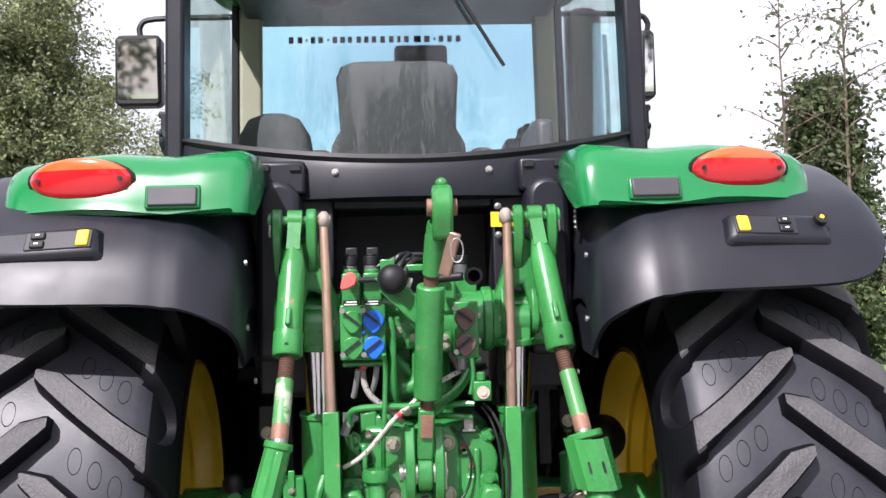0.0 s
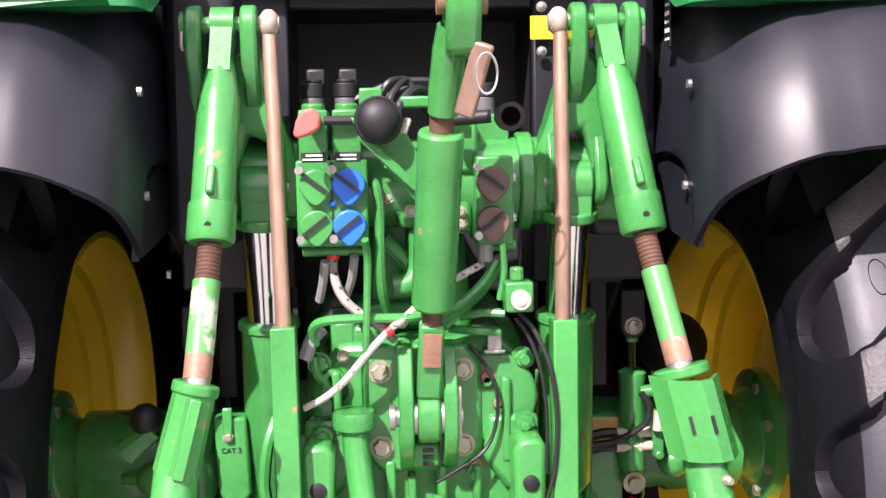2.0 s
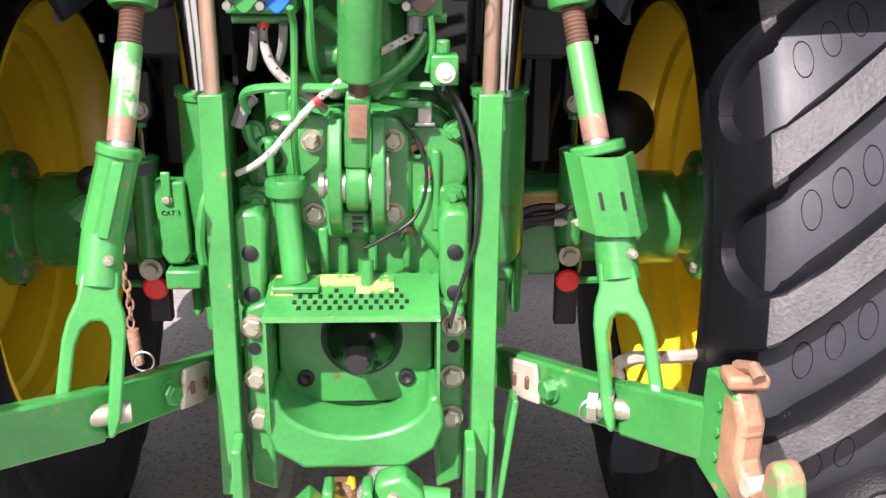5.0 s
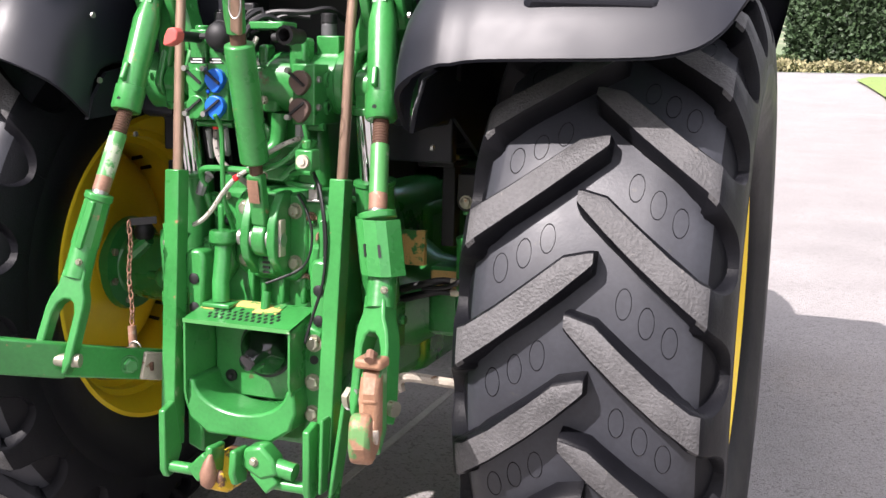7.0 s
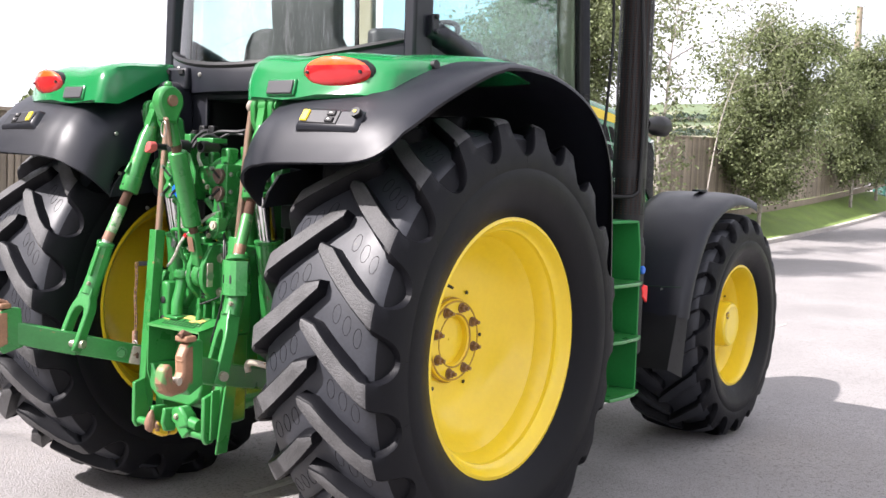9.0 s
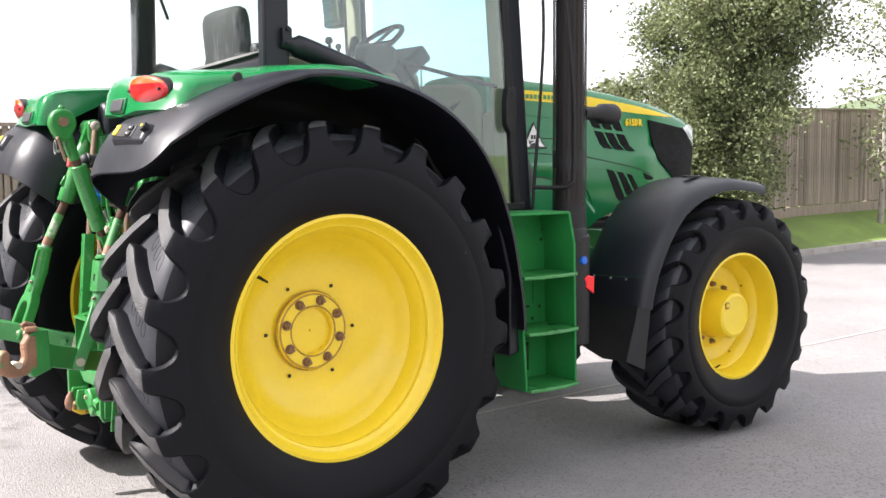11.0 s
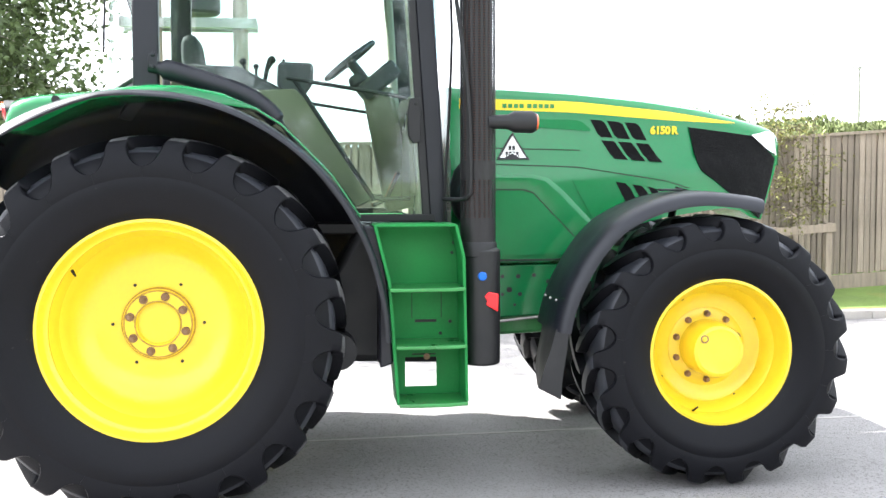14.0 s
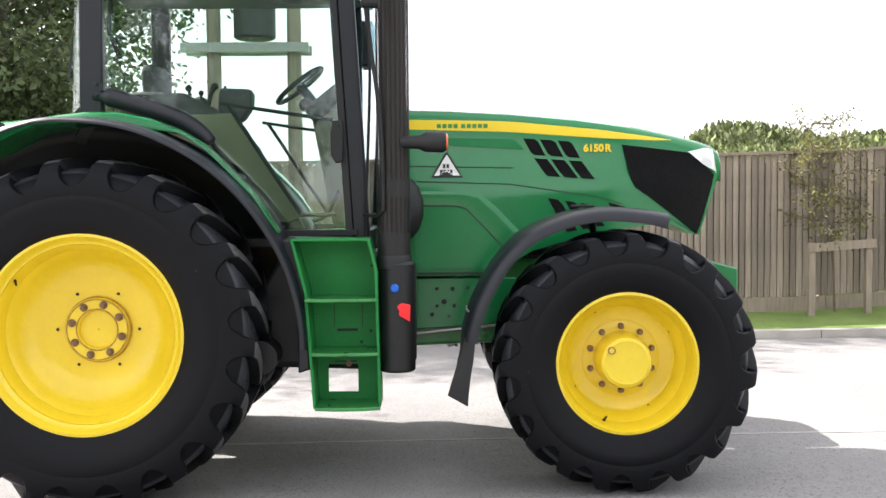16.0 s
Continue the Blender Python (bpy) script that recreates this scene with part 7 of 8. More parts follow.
    part("lock_plate", Shape().beam(foot - s * 1.42 + Vector((0.02, 0, -0.03)), foot - s * 1.42 + Vector((0.02, 0, 0.03)), 0.05, 0.008, s), m_steel, rod)
    part("ring_clip", Shape().tube([foot - s * 1.75 + Vector((0.02 * math.cos(a), 0, 0.02 * math.sin(a) - 0.01)) for a in (2 * math.pi * q / 16 for q in range(17))], 0.003, 5), m_steel, rod)


lift_rod((-0.330, -0.500, 1.738), (-0.347, -0.632, 1.372), (-0.362, -0.728, 1.160), (-0.395, -0.750, 1.028), (-0.420, -0.852, 0.742), False, (0.95, 0.30, 0))
lift_rod((0.332, -0.500, 1.738), (0.378, -0.612, 1.372), (0.414, -0.708, 1.158), (0.442, -0.735, 1.030), (0.472, -0.852, 0.742), True, (0.95, -0.30, 0))


def lower_link(front, eye, rear, sx):
    front, eye, rear = Vector(front), Vector(eye), Vector(rear)
    lk = part("lower_link", Shape().beam(front, eye, 0.034, 0.085).beam(eye - (rear - eye).normalized() * 0.03, rear, 0.034, 0.092), m_worn, tractor, "green steel lower link arm", bevel=0.006)
    along = (rear - eye).normalized()
    b = front.lerp(eye, 0.62)
    side = Vector((0, 0, 1)).cross(along).normalized() * (0.018 * (1 if sx > 0 else -1))
    if side.y > 0:
        side = -side
    bolts(lk, [b + side], axis=side, r=0.020, h=0.024, mat=m_cast)
    cl = part("clamp_plate", Shape().beam(front.lerp(eye, 0.38) + side * 1.3, front.lerp(eye, 0.55) + side * 1.3, 0.012, 0.078), m_pale, lk, "pale worn steel clamp", bevel=0.008)
    for w_ in (0.42, 0.50):
        p_ = front.lerp(eye, w_) + side * 1.6
        part("clamp_slot", Shape().box(p_, (0.014, 0.010, 0.026)), m_thread, cl, bevel=0.004)
    # claw hook at the tail
    u = Vector((0.24 * sx, -0.97, 0)).normalized()
    n = Vector((-u.y, u.x, 0))
    at = lambda s_, z, w_: rear + u * s_ + Vector((0, 0, z)) + n * w_
    plate_poly = [(-0.03, -0.06), (0.05, -0.085), (0.075, -0.05), (0.065, 0.09), (0.03, 0.105), (-0.02, 0.10)]
    part("hook_cheek", Shape().rings([[at(a, b_, -0.020) for a, b_ in plate_poly], [at(a, b_, 0.020) for a, b_ in plate_poly]]), m_worn, lk, bevel=0.006)
    claw_poly = [(1.15 * a, b_ * (0.66 if b_ < 0 else 0.92)) for a, b_ in [(0.025, 0.10), (0.055, 0.10), (0.075, 0.06), (0.072, 0.0), (0.085, -0.035), (0.106, -0.042), (0.122, -0.022), (0.125, 0.035), (0.143, 0.048), (0.163, 0.03), (0.172, -0.03), (0.157, -0.082), (0.118, -0.110), (0.065, -0.105), (0.022, -0.072)]]
    hk = part("claw_hook", Shape().rings([[at(a, b_, -0.021) for a, b_ in claw_poly], [at(a, b_, 0.021) for a, b_ in claw_poly]]), m_claw, lk, "rusty worn claw hook", bevel=0.010)
    part("latch", Shape().beam(at(0.050, 0.095, 0), at(0.078, 0.03, 0), 0.036, 0.024).box(at(0.05, 0.112, 0), (0.06, 0.05, 0.022)), m_claw, hk, bevel=0.007)
    part("latch_roller", Shape().cyl(at(0.112, -0.024, -0.024), at(0.112, -0.024, 0.024), 0.014, seg=14), m_pale, hk)
    part("latch_lever", Shape().tube([at(0.03, 0.12, 0), at(0.07, 0.135, 0), at(0.085, 0.125, 0)], 0.010, 8), m_rust, hk)
    for z in (0.06, 0.02, -0.02):
        part("rivet", Shape().cyl(at(0.03, z, -0.022 * sx), at(0.03, z, -0.026 * sx), 0.007, seg=8), m_cast, lk)


lower_link((-0.235, -0.330, 0.610), (-0.420, -0.850, 0.742), (-0.540, -1.030, 0.790), -1)
lower_link((0.235, -0.330, 0.610), (0.472, -0.850, 0.742), (0.556, -1.030, 0.795), 1)
part("link_hanger", Shape().beam((0.30, -0.62, 0.66), (0.26, -0.63, 0.36), 0.012, 0.06, (0, 1, 0)), m_worn, tractor, bevel=0.004)
part("stabiliser_hook", Shape().tube(smooth_path([(0.478, -0.70, 0.728), (0.472, -0.70, 0.752), (0.500, -0.70, 0.768), (0.60, -0.66, 0.752), (0.68, -0.60, 0.735)], 4), 0.0125, 8), m_pale, tractor, "pale worn stabiliser hook")

# ---- tractor: top link ----
tb = part("top_link_bracket", Shape().prism([(-0.112, 0.965), (-0.112, 1.125), (-0.085, 1.165), (0.085, 1.165), (0.112, 1.125), (0.112, 0.965), (0.075, 0.925), (-0.075, 0.925)], "y", -0.482, -0.45), m_cast, tractor, "green top link bracket", bevel=0.010)
bolts(tb, [(-0.075, -0.481, 1.117), (0.075, -0.481, 1.117), (-0.075, -0.481, 0.976), (0.075, -0.481, 0.976)], r=0.017, h=0.017)
for x0, x1 in ((-0.043, -0.017), (0.036, 0.061)):
    ear = [(-0.47, 0.935), (-0.515, 0.945), (-0.562, 0.995), (-0.572, 1.03), (-0.568, 1.085), (-0.545, 1.135), (-0.520, 1.168), (-0.47, 1.172)]
    part("ear", Shape().prism(ear, "x", x0, x1), m_cast, tb, "thick green bracket cheek", bevel=0.004)
part("bracket_web", Shape().prism([(-0.47, 0.93), (-0.515, 0.945), (-0.520, 0.985), (-0.49, 1.01), (-0.47, 1.01)], "x", -0.03, 0.03), m_cast, tb, bevel=0.006)
for k in range(4):
    part("letter_bar", Shape().box((0.008, -0.520, 0.952 + 0.013 * k), (0.020, 0.004, 0.006)), m_dark, tb)
part("pivot_pin", Shape().cyl((-0.056, -0.535, 1.045), (0.070, -0.535, 1.045), 0.018, seg=16).cyl((-0.060, -0.535, 1.045), (-0.050, -0.535, 1.045), 0.024, seg=16).cyl((-0.017, -0.535, 1.045), (-0.011, -0.535, 1.045), 0.033, seg=20).cyl((0.031, -0.535, 1.045), (0.037, -0.535, 1.045), 0.033, seg=20), m_steel, tb, "bright steel pivot pin")
part("pin_plate", Shape().box((0.064, -0.535, 1.050), (0.008, 0.032, 0.100)), m_pale, tb, bevel=0.004)
toplink = part("top_link", Shape().cyl((0.031, -0.688, 1.548), (0.018, -0.592, 1.252), 0.0375, seg=24), m_worn, tractor, "green top link with chipped paint", bevel=0.006)
part("thread", Shape().tube([(0.0327, -0.70, 1.585), (0.0318, -0.695, 1.570), (0.031, -0.69, 1.545)], 0.020, 12), m_thread, toplink)
part("thread", Shape().cyl((0.018, -0.594, 1.256), (0.016, -0.580, 1.215), 0.018, seg=12), m_thread, toplink)
part("end_bar", Shape().beam((0.016, -0.585, 1.222), (0.010, -0.548, 1.085), 0.044, 0.032, (0, -1, 0)).prism([(-0.535 + 0.040 * math.cos(radians(a)), 1.045 + 0.048 * math.sin(radians(a))) for a in range(0, 360, 20)], "x", -0.010, 0.030), m_worn, toplink, bevel=0.006)
part("worn_patch", Shape().beam((0.0155, -0.603, 1.205), (0.0135, -0.588, 1.145), 0.032, 0.003, (0, -1, 0.26)), m_rust, toplink)
part("hook_neck", Shape().tube([(0.033, -0.702, 1.575), (0.036, -0.715, 1.61), (0.043, -0.735, 1.67), (0.052, -0.75, 1.70)], [0.024, 0.026, 0.027, 0.03], 14), m_worn, toplink, smooth=40)
eye = [(-0.762 + 0.060 * math.cos(radians(a)), 1.738 + 0.062 * math.sin(radians(a))) for a in range(-40, 221, 15)] + [(-0.79, 1.66), (-0.735, 1.655)]
part("hook_eye", Shape().prism(eye, "x", 0.034, 0.086), m_worn, toplink, "worn green hook eye", bevel=0.010)
part("eye_bush", Shape().cyl((0.022, -0.765, 1.742), (0.098, -0.765, 1.742), 0.022, seg=16), m_rust, toplink)
part("eye_knob", Shape().ball((0.060, -0.762, 1.803), 0.016), m_worn, toplink)
part("latch_plate", Shape().beam((0.090, -0.795, 1.675), (0.062, -0.750, 1.570), 0.014, 0.032, (1, -0.4, 0)), m_bar, toplink, "rusty latch plate", bevel=0.004)
part("latch_ring", Shape().tube([(0.092 + 0.016 * math.cos(a), -0.806, 1.630 + 0.030 * math.sin(a)) for a in (2 * math.pi * q / 16 for q in range(17))], 0.002, 5), m_steel, toplink)

# ---- tractor: remote valve blocks ----
def cap_cover(parent, x, z, mat, y=-0.548):
    pear = [(0.029 * math.cos(radians(a)) * (1.0 if a < 180 else 1.0), 0.029 * math.sin(radians(a)) - 0.004) for a in range(0, 360, 20)]
    pear = [(px, pz if pz > 0 else pz * (1.25 - 0.5 * abs(px) / 0.029)) for px, pz in pear]
    c = part("dust_cap", Shape().prism([(x + px, z + pz) for px, pz in pear], "y", y - 0.016, y + 0.01), mat, parent, bevel=0.003)
    s_ = -1 if z > 1.43 else 1
    part("cap_lever", Shape().beam((x - 0.026, y - 0.019, z - s_ * 0.020), (x + 0.018, y - 0.019, z + s_ * 0.014), 0.006, 0.009, (0, -1, 0)), m_dark, c)
    part("cap_pivot", Shape().cyl((x - 0.027, y - 0.012, z - s_ * 0.024), (x - 0.027, y - 0.028, z - s_ * 0.024), 0.0075, seg=10), m_steel, c)


left = part("valve_block", Shape().box((-0.150, -0.488, 1.428), (0.123, 0.115, 0.150)), m_cast, tractor, "green remote valve block with capped couplings", bevel=0.004)
part("block_seam", Shape().box((-0.150, -0.546, 1.428), (0.003, 0.004, 0.145)), m_dark, left)
for x, z, m_ in ((-0.177, 1.463, m_cast), (-0.121, 1.463, m_blue), (-0.177, 1.393, m_cast), (-0.121, 1.393, m_blue)):
    cap_cover(left, x, z, m_)
part("blue_button", Shape().ball((-0.149, -0.548, 1.428), 0.006), m_blue, left)
for x in (-0.180, -0.122):
    up = part("valve_slice", Shape().box((x, -0.488, 1.545), (0.050, 0.11, 0.088)).cyl((x, -0.52, 1.555), (x, -0.52, 1.60), 0.020, seg=16), m_cast, left, bevel=0.004)
    part("data_plate", Shape().box((x, -0.545, 1.508), (0.043, 0.003, 0.016)), m_dark, up)
    for k in range(2):
        part("letter_bar", Shape().box((x - 0.002 + 0.003 * k, -0.5475, 1.504 + 0.007 * k), (0.034 - 0.006 * k, 0.002, 0.003)), m_white, up)
    sol = part("solenoid", Shape().cyl((x * 1.03, -0.415, 1.575), (x * 1.03, -0.415, 1.614), 0.0205, seg=18), m_sleeve_grey, left, "grey solenoid", bevel=0.002)
    part("solenoid_cap", Shape().cyl((x * 1.03, -0.415, 1.614), (x * 1.03, -0.415, 1.640), 0.022, seg=18).cyl((x * 1.03, -0.415, 1.640), (x * 1.03, -0.415, 1.647), 0.017, seg=14), m_dark, sol, bevel=0.002)
    part("plug", Shape().box((x * 1.03 + 0.004, -0.370, 1.644), (0.035, 0.03, 0.050)), m_dark, sol, bevel=0.005)
right = part("valve_block", Shape().box((0.132, -0.473, 1.427), (0.064, 0.145, 0.155)).box((0.140, -0.385, 1.53), (0.066, 0.08, 0.10)), m_cast, tractor, "green remote valve block with brown caps", bevel=0.004)
for z in (1.463, 1.393):
    cap_cover(right, 0.127, z, m_brown)
part("data_plate", Shape().box((0.132, -0.4265, 1.503), (0.042, 0.003, 0.014)), m_white, right)
for k in range(4):
    part("letter_bar", Shape().box((0.118 + 0.009 * k, -0.4285, 1.503), (0.005, 0.002, 0.006)), m_dark, right)
sol = part("solenoid", Shape().cyl((0.130, -0.395, 1.575), (0.130, -0.395, 1.612), 0.0205, seg=18), m_sleeve_grey, right, "grey solenoid", bevel=0.002)
part("solenoid_cap", Shape().cyl((0.130, -0.395, 1.612), (0.130, -0.395, 1.638), 0.022, seg=18), m_dark, sol, bevel=0.002)
# ports and bolts on the side of the block, and a control lever behind it
for z in (1.465, 1.395):
    part("port", Shape().lathe([(0.160, 0.012), (0.172, 0.012), (0.172, 0.020), (0.160, 0.020)], "x", (0, -0.475, z), seg=18, closed=True), m_cast, right)
    part("port_hole", Shape().cyl((0.1645, -0.475, z), (0.1665, -0.475, z), 0.012, seg=14), m_dark, right)
    part("bolt", Shape().hexnut((0.164, -0.525, z), (1, 0, 0), 0.008, 0.008), m_steel, right)
    part("bolt", Shape().hexnut((0.164, -0.425, z), (1, 0, 0), 0.009, 0.009), m_cast, right)
part("control_lever", Shape().tube([(0.180, -0.36, 1.535), (0.182, -0.37, 1.50), (0.182, -0.38, 1.44), (0.182, -0.38, 1.41)], 0.006, 8).ball((0.182, -0.38, 1.405), 0.012), m_worn, tractor, "bent green control lever")
part("pressure_port", Shape().lathe([(-0.585, 0.018), (-0.62, 0.018), (-0.635, 0.0235), (-0.668, 0.0235), (-0.669, 0.016), (-0.65, 0.013), (-0.63, 0.002)], "y", (0.145, 0, 1.570), seg=20), m_dark, tractor, "dark open hydraulic port")
part("pressure_port", Shape().cyl((0.05, -0.55, 1.568), (0.125, -0.56, 1.573), 0.012, seg=12), m_dark, tractor)
for x0, x1, z in ((-0.206, -0.098, 1.342), (0.105, 0.172, 1.344)):
    part("drain_rail", Shape().cyl((x0, -0.505, z), (x1, -0.505, z), 0.010, seg=12), m_cast, tractor)
sock = part("trailer_socket", Shape().ball((-0.068, -0.622, 1.568), 0.0355, seg=22, squash=(1, 0.75, 1)).cyl((-0.068, -0.56, 1.568), (-0.068, -0.61, 1.568), 0.032, seg=20), m_dark, tractor, "round black trailer socket", smooth=50)
part("socket_lid_ring", Shape().tube([(-0.068 + 0.0365 * math.cos(a), -0.613, 1.568 + 0.0365 * math.sin(a)) for a in (2 * math.pi * q / 24 for q in range(25))], 0.004, 6), m_hose, sock)
part("socket_bracket", Shape().prism([(-0.115, 1.575), (-0.02, 1.545), (0.02, 1.47), (0.02, 1.42), (0.0, 1.42), (-0.10, 1.545)], "y", -0.585, -0.578), m_cast, tractor, "green bracket plate", bevel=0.003)
part("socket_strap", Shape().beam((-0.10, -0.60, 1.545), (0.0, -0.60, 1.45), 0.008, 0.014), m_cast, tractor)
kn = part("lever_knob", Shape().prism([(-0.205, 1.545), (-0.198, 1.540), (-0.180, 1.545), (-0.163, 1.555), (-0.160, 1.575), (-0.172, 1.588), (-0.190, 1.585), (-0.200, 1.568)], "y", -0.665, -0.63), m_faded, tractor, "faded red plastic knob", bevel=0.008)
part("knob_stem", Shape().cyl((-0.178, -0.64, 1.567), (-0.178, -0.52, 1.567), 0.014, seg=12).cyl((-0.16, -0.56, 1.57), (-0.08, -0.56, 1.57), 0.008, seg=10), m_dark, kn)

# ---- tractor: pipes and hoses ----
def pipe(name, pts, r, mat, label="", n=5, seg=8):
    line = smooth_path(pts, n)
    ob = part(name, Shape().tube(line, r, seg), mat, tractor, label)
    if name == "braided_hose":
        # dark flecks of the braid
        marks, run = Shape(), 0.0
        for a, b in zip(line, line[1:]):
            a, b = Vector(a), Vector(b)
            run += (b - a).length
            if run > 0.022:
                run = 0.0
                d = (b - a).normalized()
                marks.cyl(a + r * Vector((0.4, -0.55, 0.2)), a + d * 0.006 + r * Vector((0.2, -0.55, 0.4)), r * 0.42, seg=6)
        tagged(part("braid_fleck", marks, m_hose, ob), kind="stuff")
    return ob


m_braid = material("pale_braided_hose", (0.42, 0.40, 0.35), 0.7, var=0.4, scale=60, spots=(0.12, 0.10, 0.08), spot_at=0.60, spot_scale=60)
m_grime_hose = material("dusty_grey_hose", (0.24, 0.22, 0.20), 0.75, var=0.4, scale=40)
m_sleeve = material("grey_hose_sleeve", (0.20, 0.20, 0.20), 0.6, var=0.2)
pipe("braided_hose", [(-0.153, -0.500, 1.339), (-0.153, -0.505, 1.301), (-0.138, -0.520, 1.261), (-0.109, -0.535, 1.234), (-0.070, -0.530, 1.205), (-0.049, -0.500, 1.179)], 0.0085, m_grime_hose, "dusty grey hose")
part("hose_clip", Shape().cyl((-0.153, -0.500, 1.335), (-0.153, -0.500, 1.327), 0.0115, seg=10), m_red, tractor)
pipe("braided_hose", [(0.111, -0.520, 1.314), (0.075, -0.540, 1.298), (0.021, -0.540, 1.269), (-0.023, -0.550, 1.232), (-0.063, -0.560, 1.201), (-0.098, -0.560, 1.164), (-0.138, -0.550, 1.116), (-0.174, -0.540, 1.085), (-0.210, -0.530, 1.066)], 0.0065, m_braid, "pale braided hose")
part("hose_clip", Shape().cyl((-0.052, -0.562, 1.209), (-0.062, -0.563, 1.202), 0.008, seg=10), m_red, tractor)
pipe("steel_pipe", [(-0.167, -0.520, 1.325), (-0.173, -0.500, 1.283), (-0.181, -0.480, 1.250)], 0.008, m_sleeve)
pipe("steel_pipe", [(-0.115, -0.520, 1.333), (-0.121, -0.500, 1.292), (-0.132, -0.480, 1.259)], 0.008, m_sleeve)
pipe("steel_pipe", [(-0.095, -0.600, 1.369), (-0.092, -0.575, 1.329), (-0.096, -0.565, 1.222), (-0.101, -0.550, 1.140), (-0.102, -0.500, 1.057)], 0.0065, m_cast, "thin green pipe")
pipe("steel_pipe", [(-0.091, -0.500, 1.463), (-0.076, -0.520, 1.459), (-0.070, -0.520, 1.420), (-0.070, -0.520, 1.352), (-0.068, -0.500, 1.271), (-0.058, -0.470, 1.221)], 0.009, m_cast, "green pipe")
pipe("steel_pipe", [(-0.190, -0.500, 1.173), (-0.191, -0.520, 1.207), (-0.164, -0.540, 1.223), (-0.096, -0.550, 1.227), (-0.019, -0.550, 1.227), (0.059, -0.550, 1.245), (0.109, -0.540, 1.282), (0.135, -0.530, 1.320)], 0.0085, m_cast, "green pipe running across")
pipe("steel_pipe", [(0.042, -0.500, 1.203), (0.072, -0.500, 1.227), (0.113, -0.500, 1.267), (0.143, -0.500, 1.311)], 0.011, m_cast)
pipe("steel_pipe", [(-0.046, -0.450, 1.269), (-0.016, -0.450, 1.273), (0.000, -0.440, 1.303), (0.005, -0.440, 1.374)], 0.022, m_cast, "wide green pipe", seg=14)
pipe("steel_pipe", [(-0.065, -0.450, 1.356), (-0.035, -0.440, 1.324), (-0.010, -0.430, 1.291)], 0.014, m_cast)
pipe("steel_pipe", [(0.142, -0.560, 1.352), (0.146, -0.550, 1.302), (0.137, -0.550, 1.253)], 0.006, m_cast)
pipe("steel_pipe", [(0.072, -0.500, 1.217), (0.111, -0.520, 1.226), (0.149, -0.530, 1.226)], 0.008, m_cast)
pipe("steel_pipe", [(0.053, -0.480, 1.192), (0.102, -0.500, 1.190), (0.143, -0.500, 1.187)], 0.008, m_cast)
pipe("steel_pipe", [(-0.177, -0.500, 1.203), (-0.195, -0.500, 1.183), (-0.209, -0.500, 1.148)], 0.013, m_sleeve, "grey hose sleeve")
pipe("steel_pipe", [(-0.195, -0.490, 1.151), (-0.187, -0.480, 1.112), (-0.153, -0.460, 1.081)], 0.009, m_cast)
part("drain_cup", Shape().ball((-0.153, -0.460, 1.077), 0.02), m_hose, tractor)
pipe("black_hose", [(0.170, -0.560, 1.230), (0.195, -0.580, 1.200), (0.218, -0.600, 1.140), (0.228, -0.605, 1.060), (0.222, -0.610, 0.958), (0.196, -0.612, 0.872), (0.176, -0.620, 0.796)], 0.0042, m_hose, "thin black hose")
pipe("black_hose", [(0.165, -0.550, 1.220), (0.188, -0.565, 1.185), (0.206, -0.580, 1.125), (0.214, -0.585, 1.050), (0.213, -0.585, 0.95)], 0.0035, m_hose)
pipe("corrugated_hose", [(0.088, -0.490, 1.164), (0.117, -0.500, 1.124), (0.136, -0.505, 1.073), (0.133, -0.505, 1.016), (0.110, -0.510, 0.970), (0.057, -0.530, 0.941), (0.021, -0.545, 0.926)], 0.0036, m_hose, "thin black corrugated cable")
pipe("black_cable", [(-0.055, -0.550, 1.577), (-0.041, -0.530, 1.616), (-0.016, -0.500, 1.640), (-0.001, -0.500, 1.613), (0.025, -0.500, 1.576)], 0.006, m_hose)
pipe("black_cable", [(-0.040, -0.550, 1.567), (-0.025, -0.530, 1.603), (0.008, -0.500, 1.624), (0.055, -0.450, 1.587)], 0.008, m_hose)
pipe("black_cable", [(-0.064, -0.500, 1.604), (-0.048, -0.500, 1.635), (-0.021, -0.480, 1.643)], 0.007, m_hose)
pipe("pale_cable", [(-0.016, -0.520, 1.571), (-0.027, -0.530, 1.534), (-0.008, -0.530, 1.496)], 0.007, m_braid)
pipe("black_cable", [(-0.111, -0.420, 1.609), (-0.028, -0.420, 1.640), (0.061, -0.400, 1.642), (0.116, -0.360, 1.652), (0.141, -0.300, 1.618)], 0.008, m_hose)
pipe("black_cable", [(-0.104, -0.400, 1.584), (-0.014, -0.380, 1.633), (0.056, -0.360, 1.631)], 0.007, m_hose)
# casting bolts and a plugged port
for x_, y_, z_, r_ in ((0.121, -0.47, 1.092, 0.011), (0.151, -0.47, 1.042, 0.011), (0.191, -0.47, 1.13, 0.012), (0.186, -0.50, 1.014, 0.010), (0.099, -0.47, 0.917, 0.012), (-0.18, -0.50, 1.006, 0.011)):
    part("bolt", Shape().cyl((x_, y_, z_), (x_, y_ - 0.004, z_), r_ * 1.5, seg=14).hexnut((x_, y_ - 0.004, z_), (0, -1, 0), r_, 0.012), m_cast, tractor, "dirty bolt head on the casting")
part("port", Shape().lathe([(0.0, 0.011), (0.0, 0.02), (0.012, 0.02), (0.012, 0.011)], "y", (-0.159, -0.482, 1.103), seg=18, closed=True), m_cast, tractor)
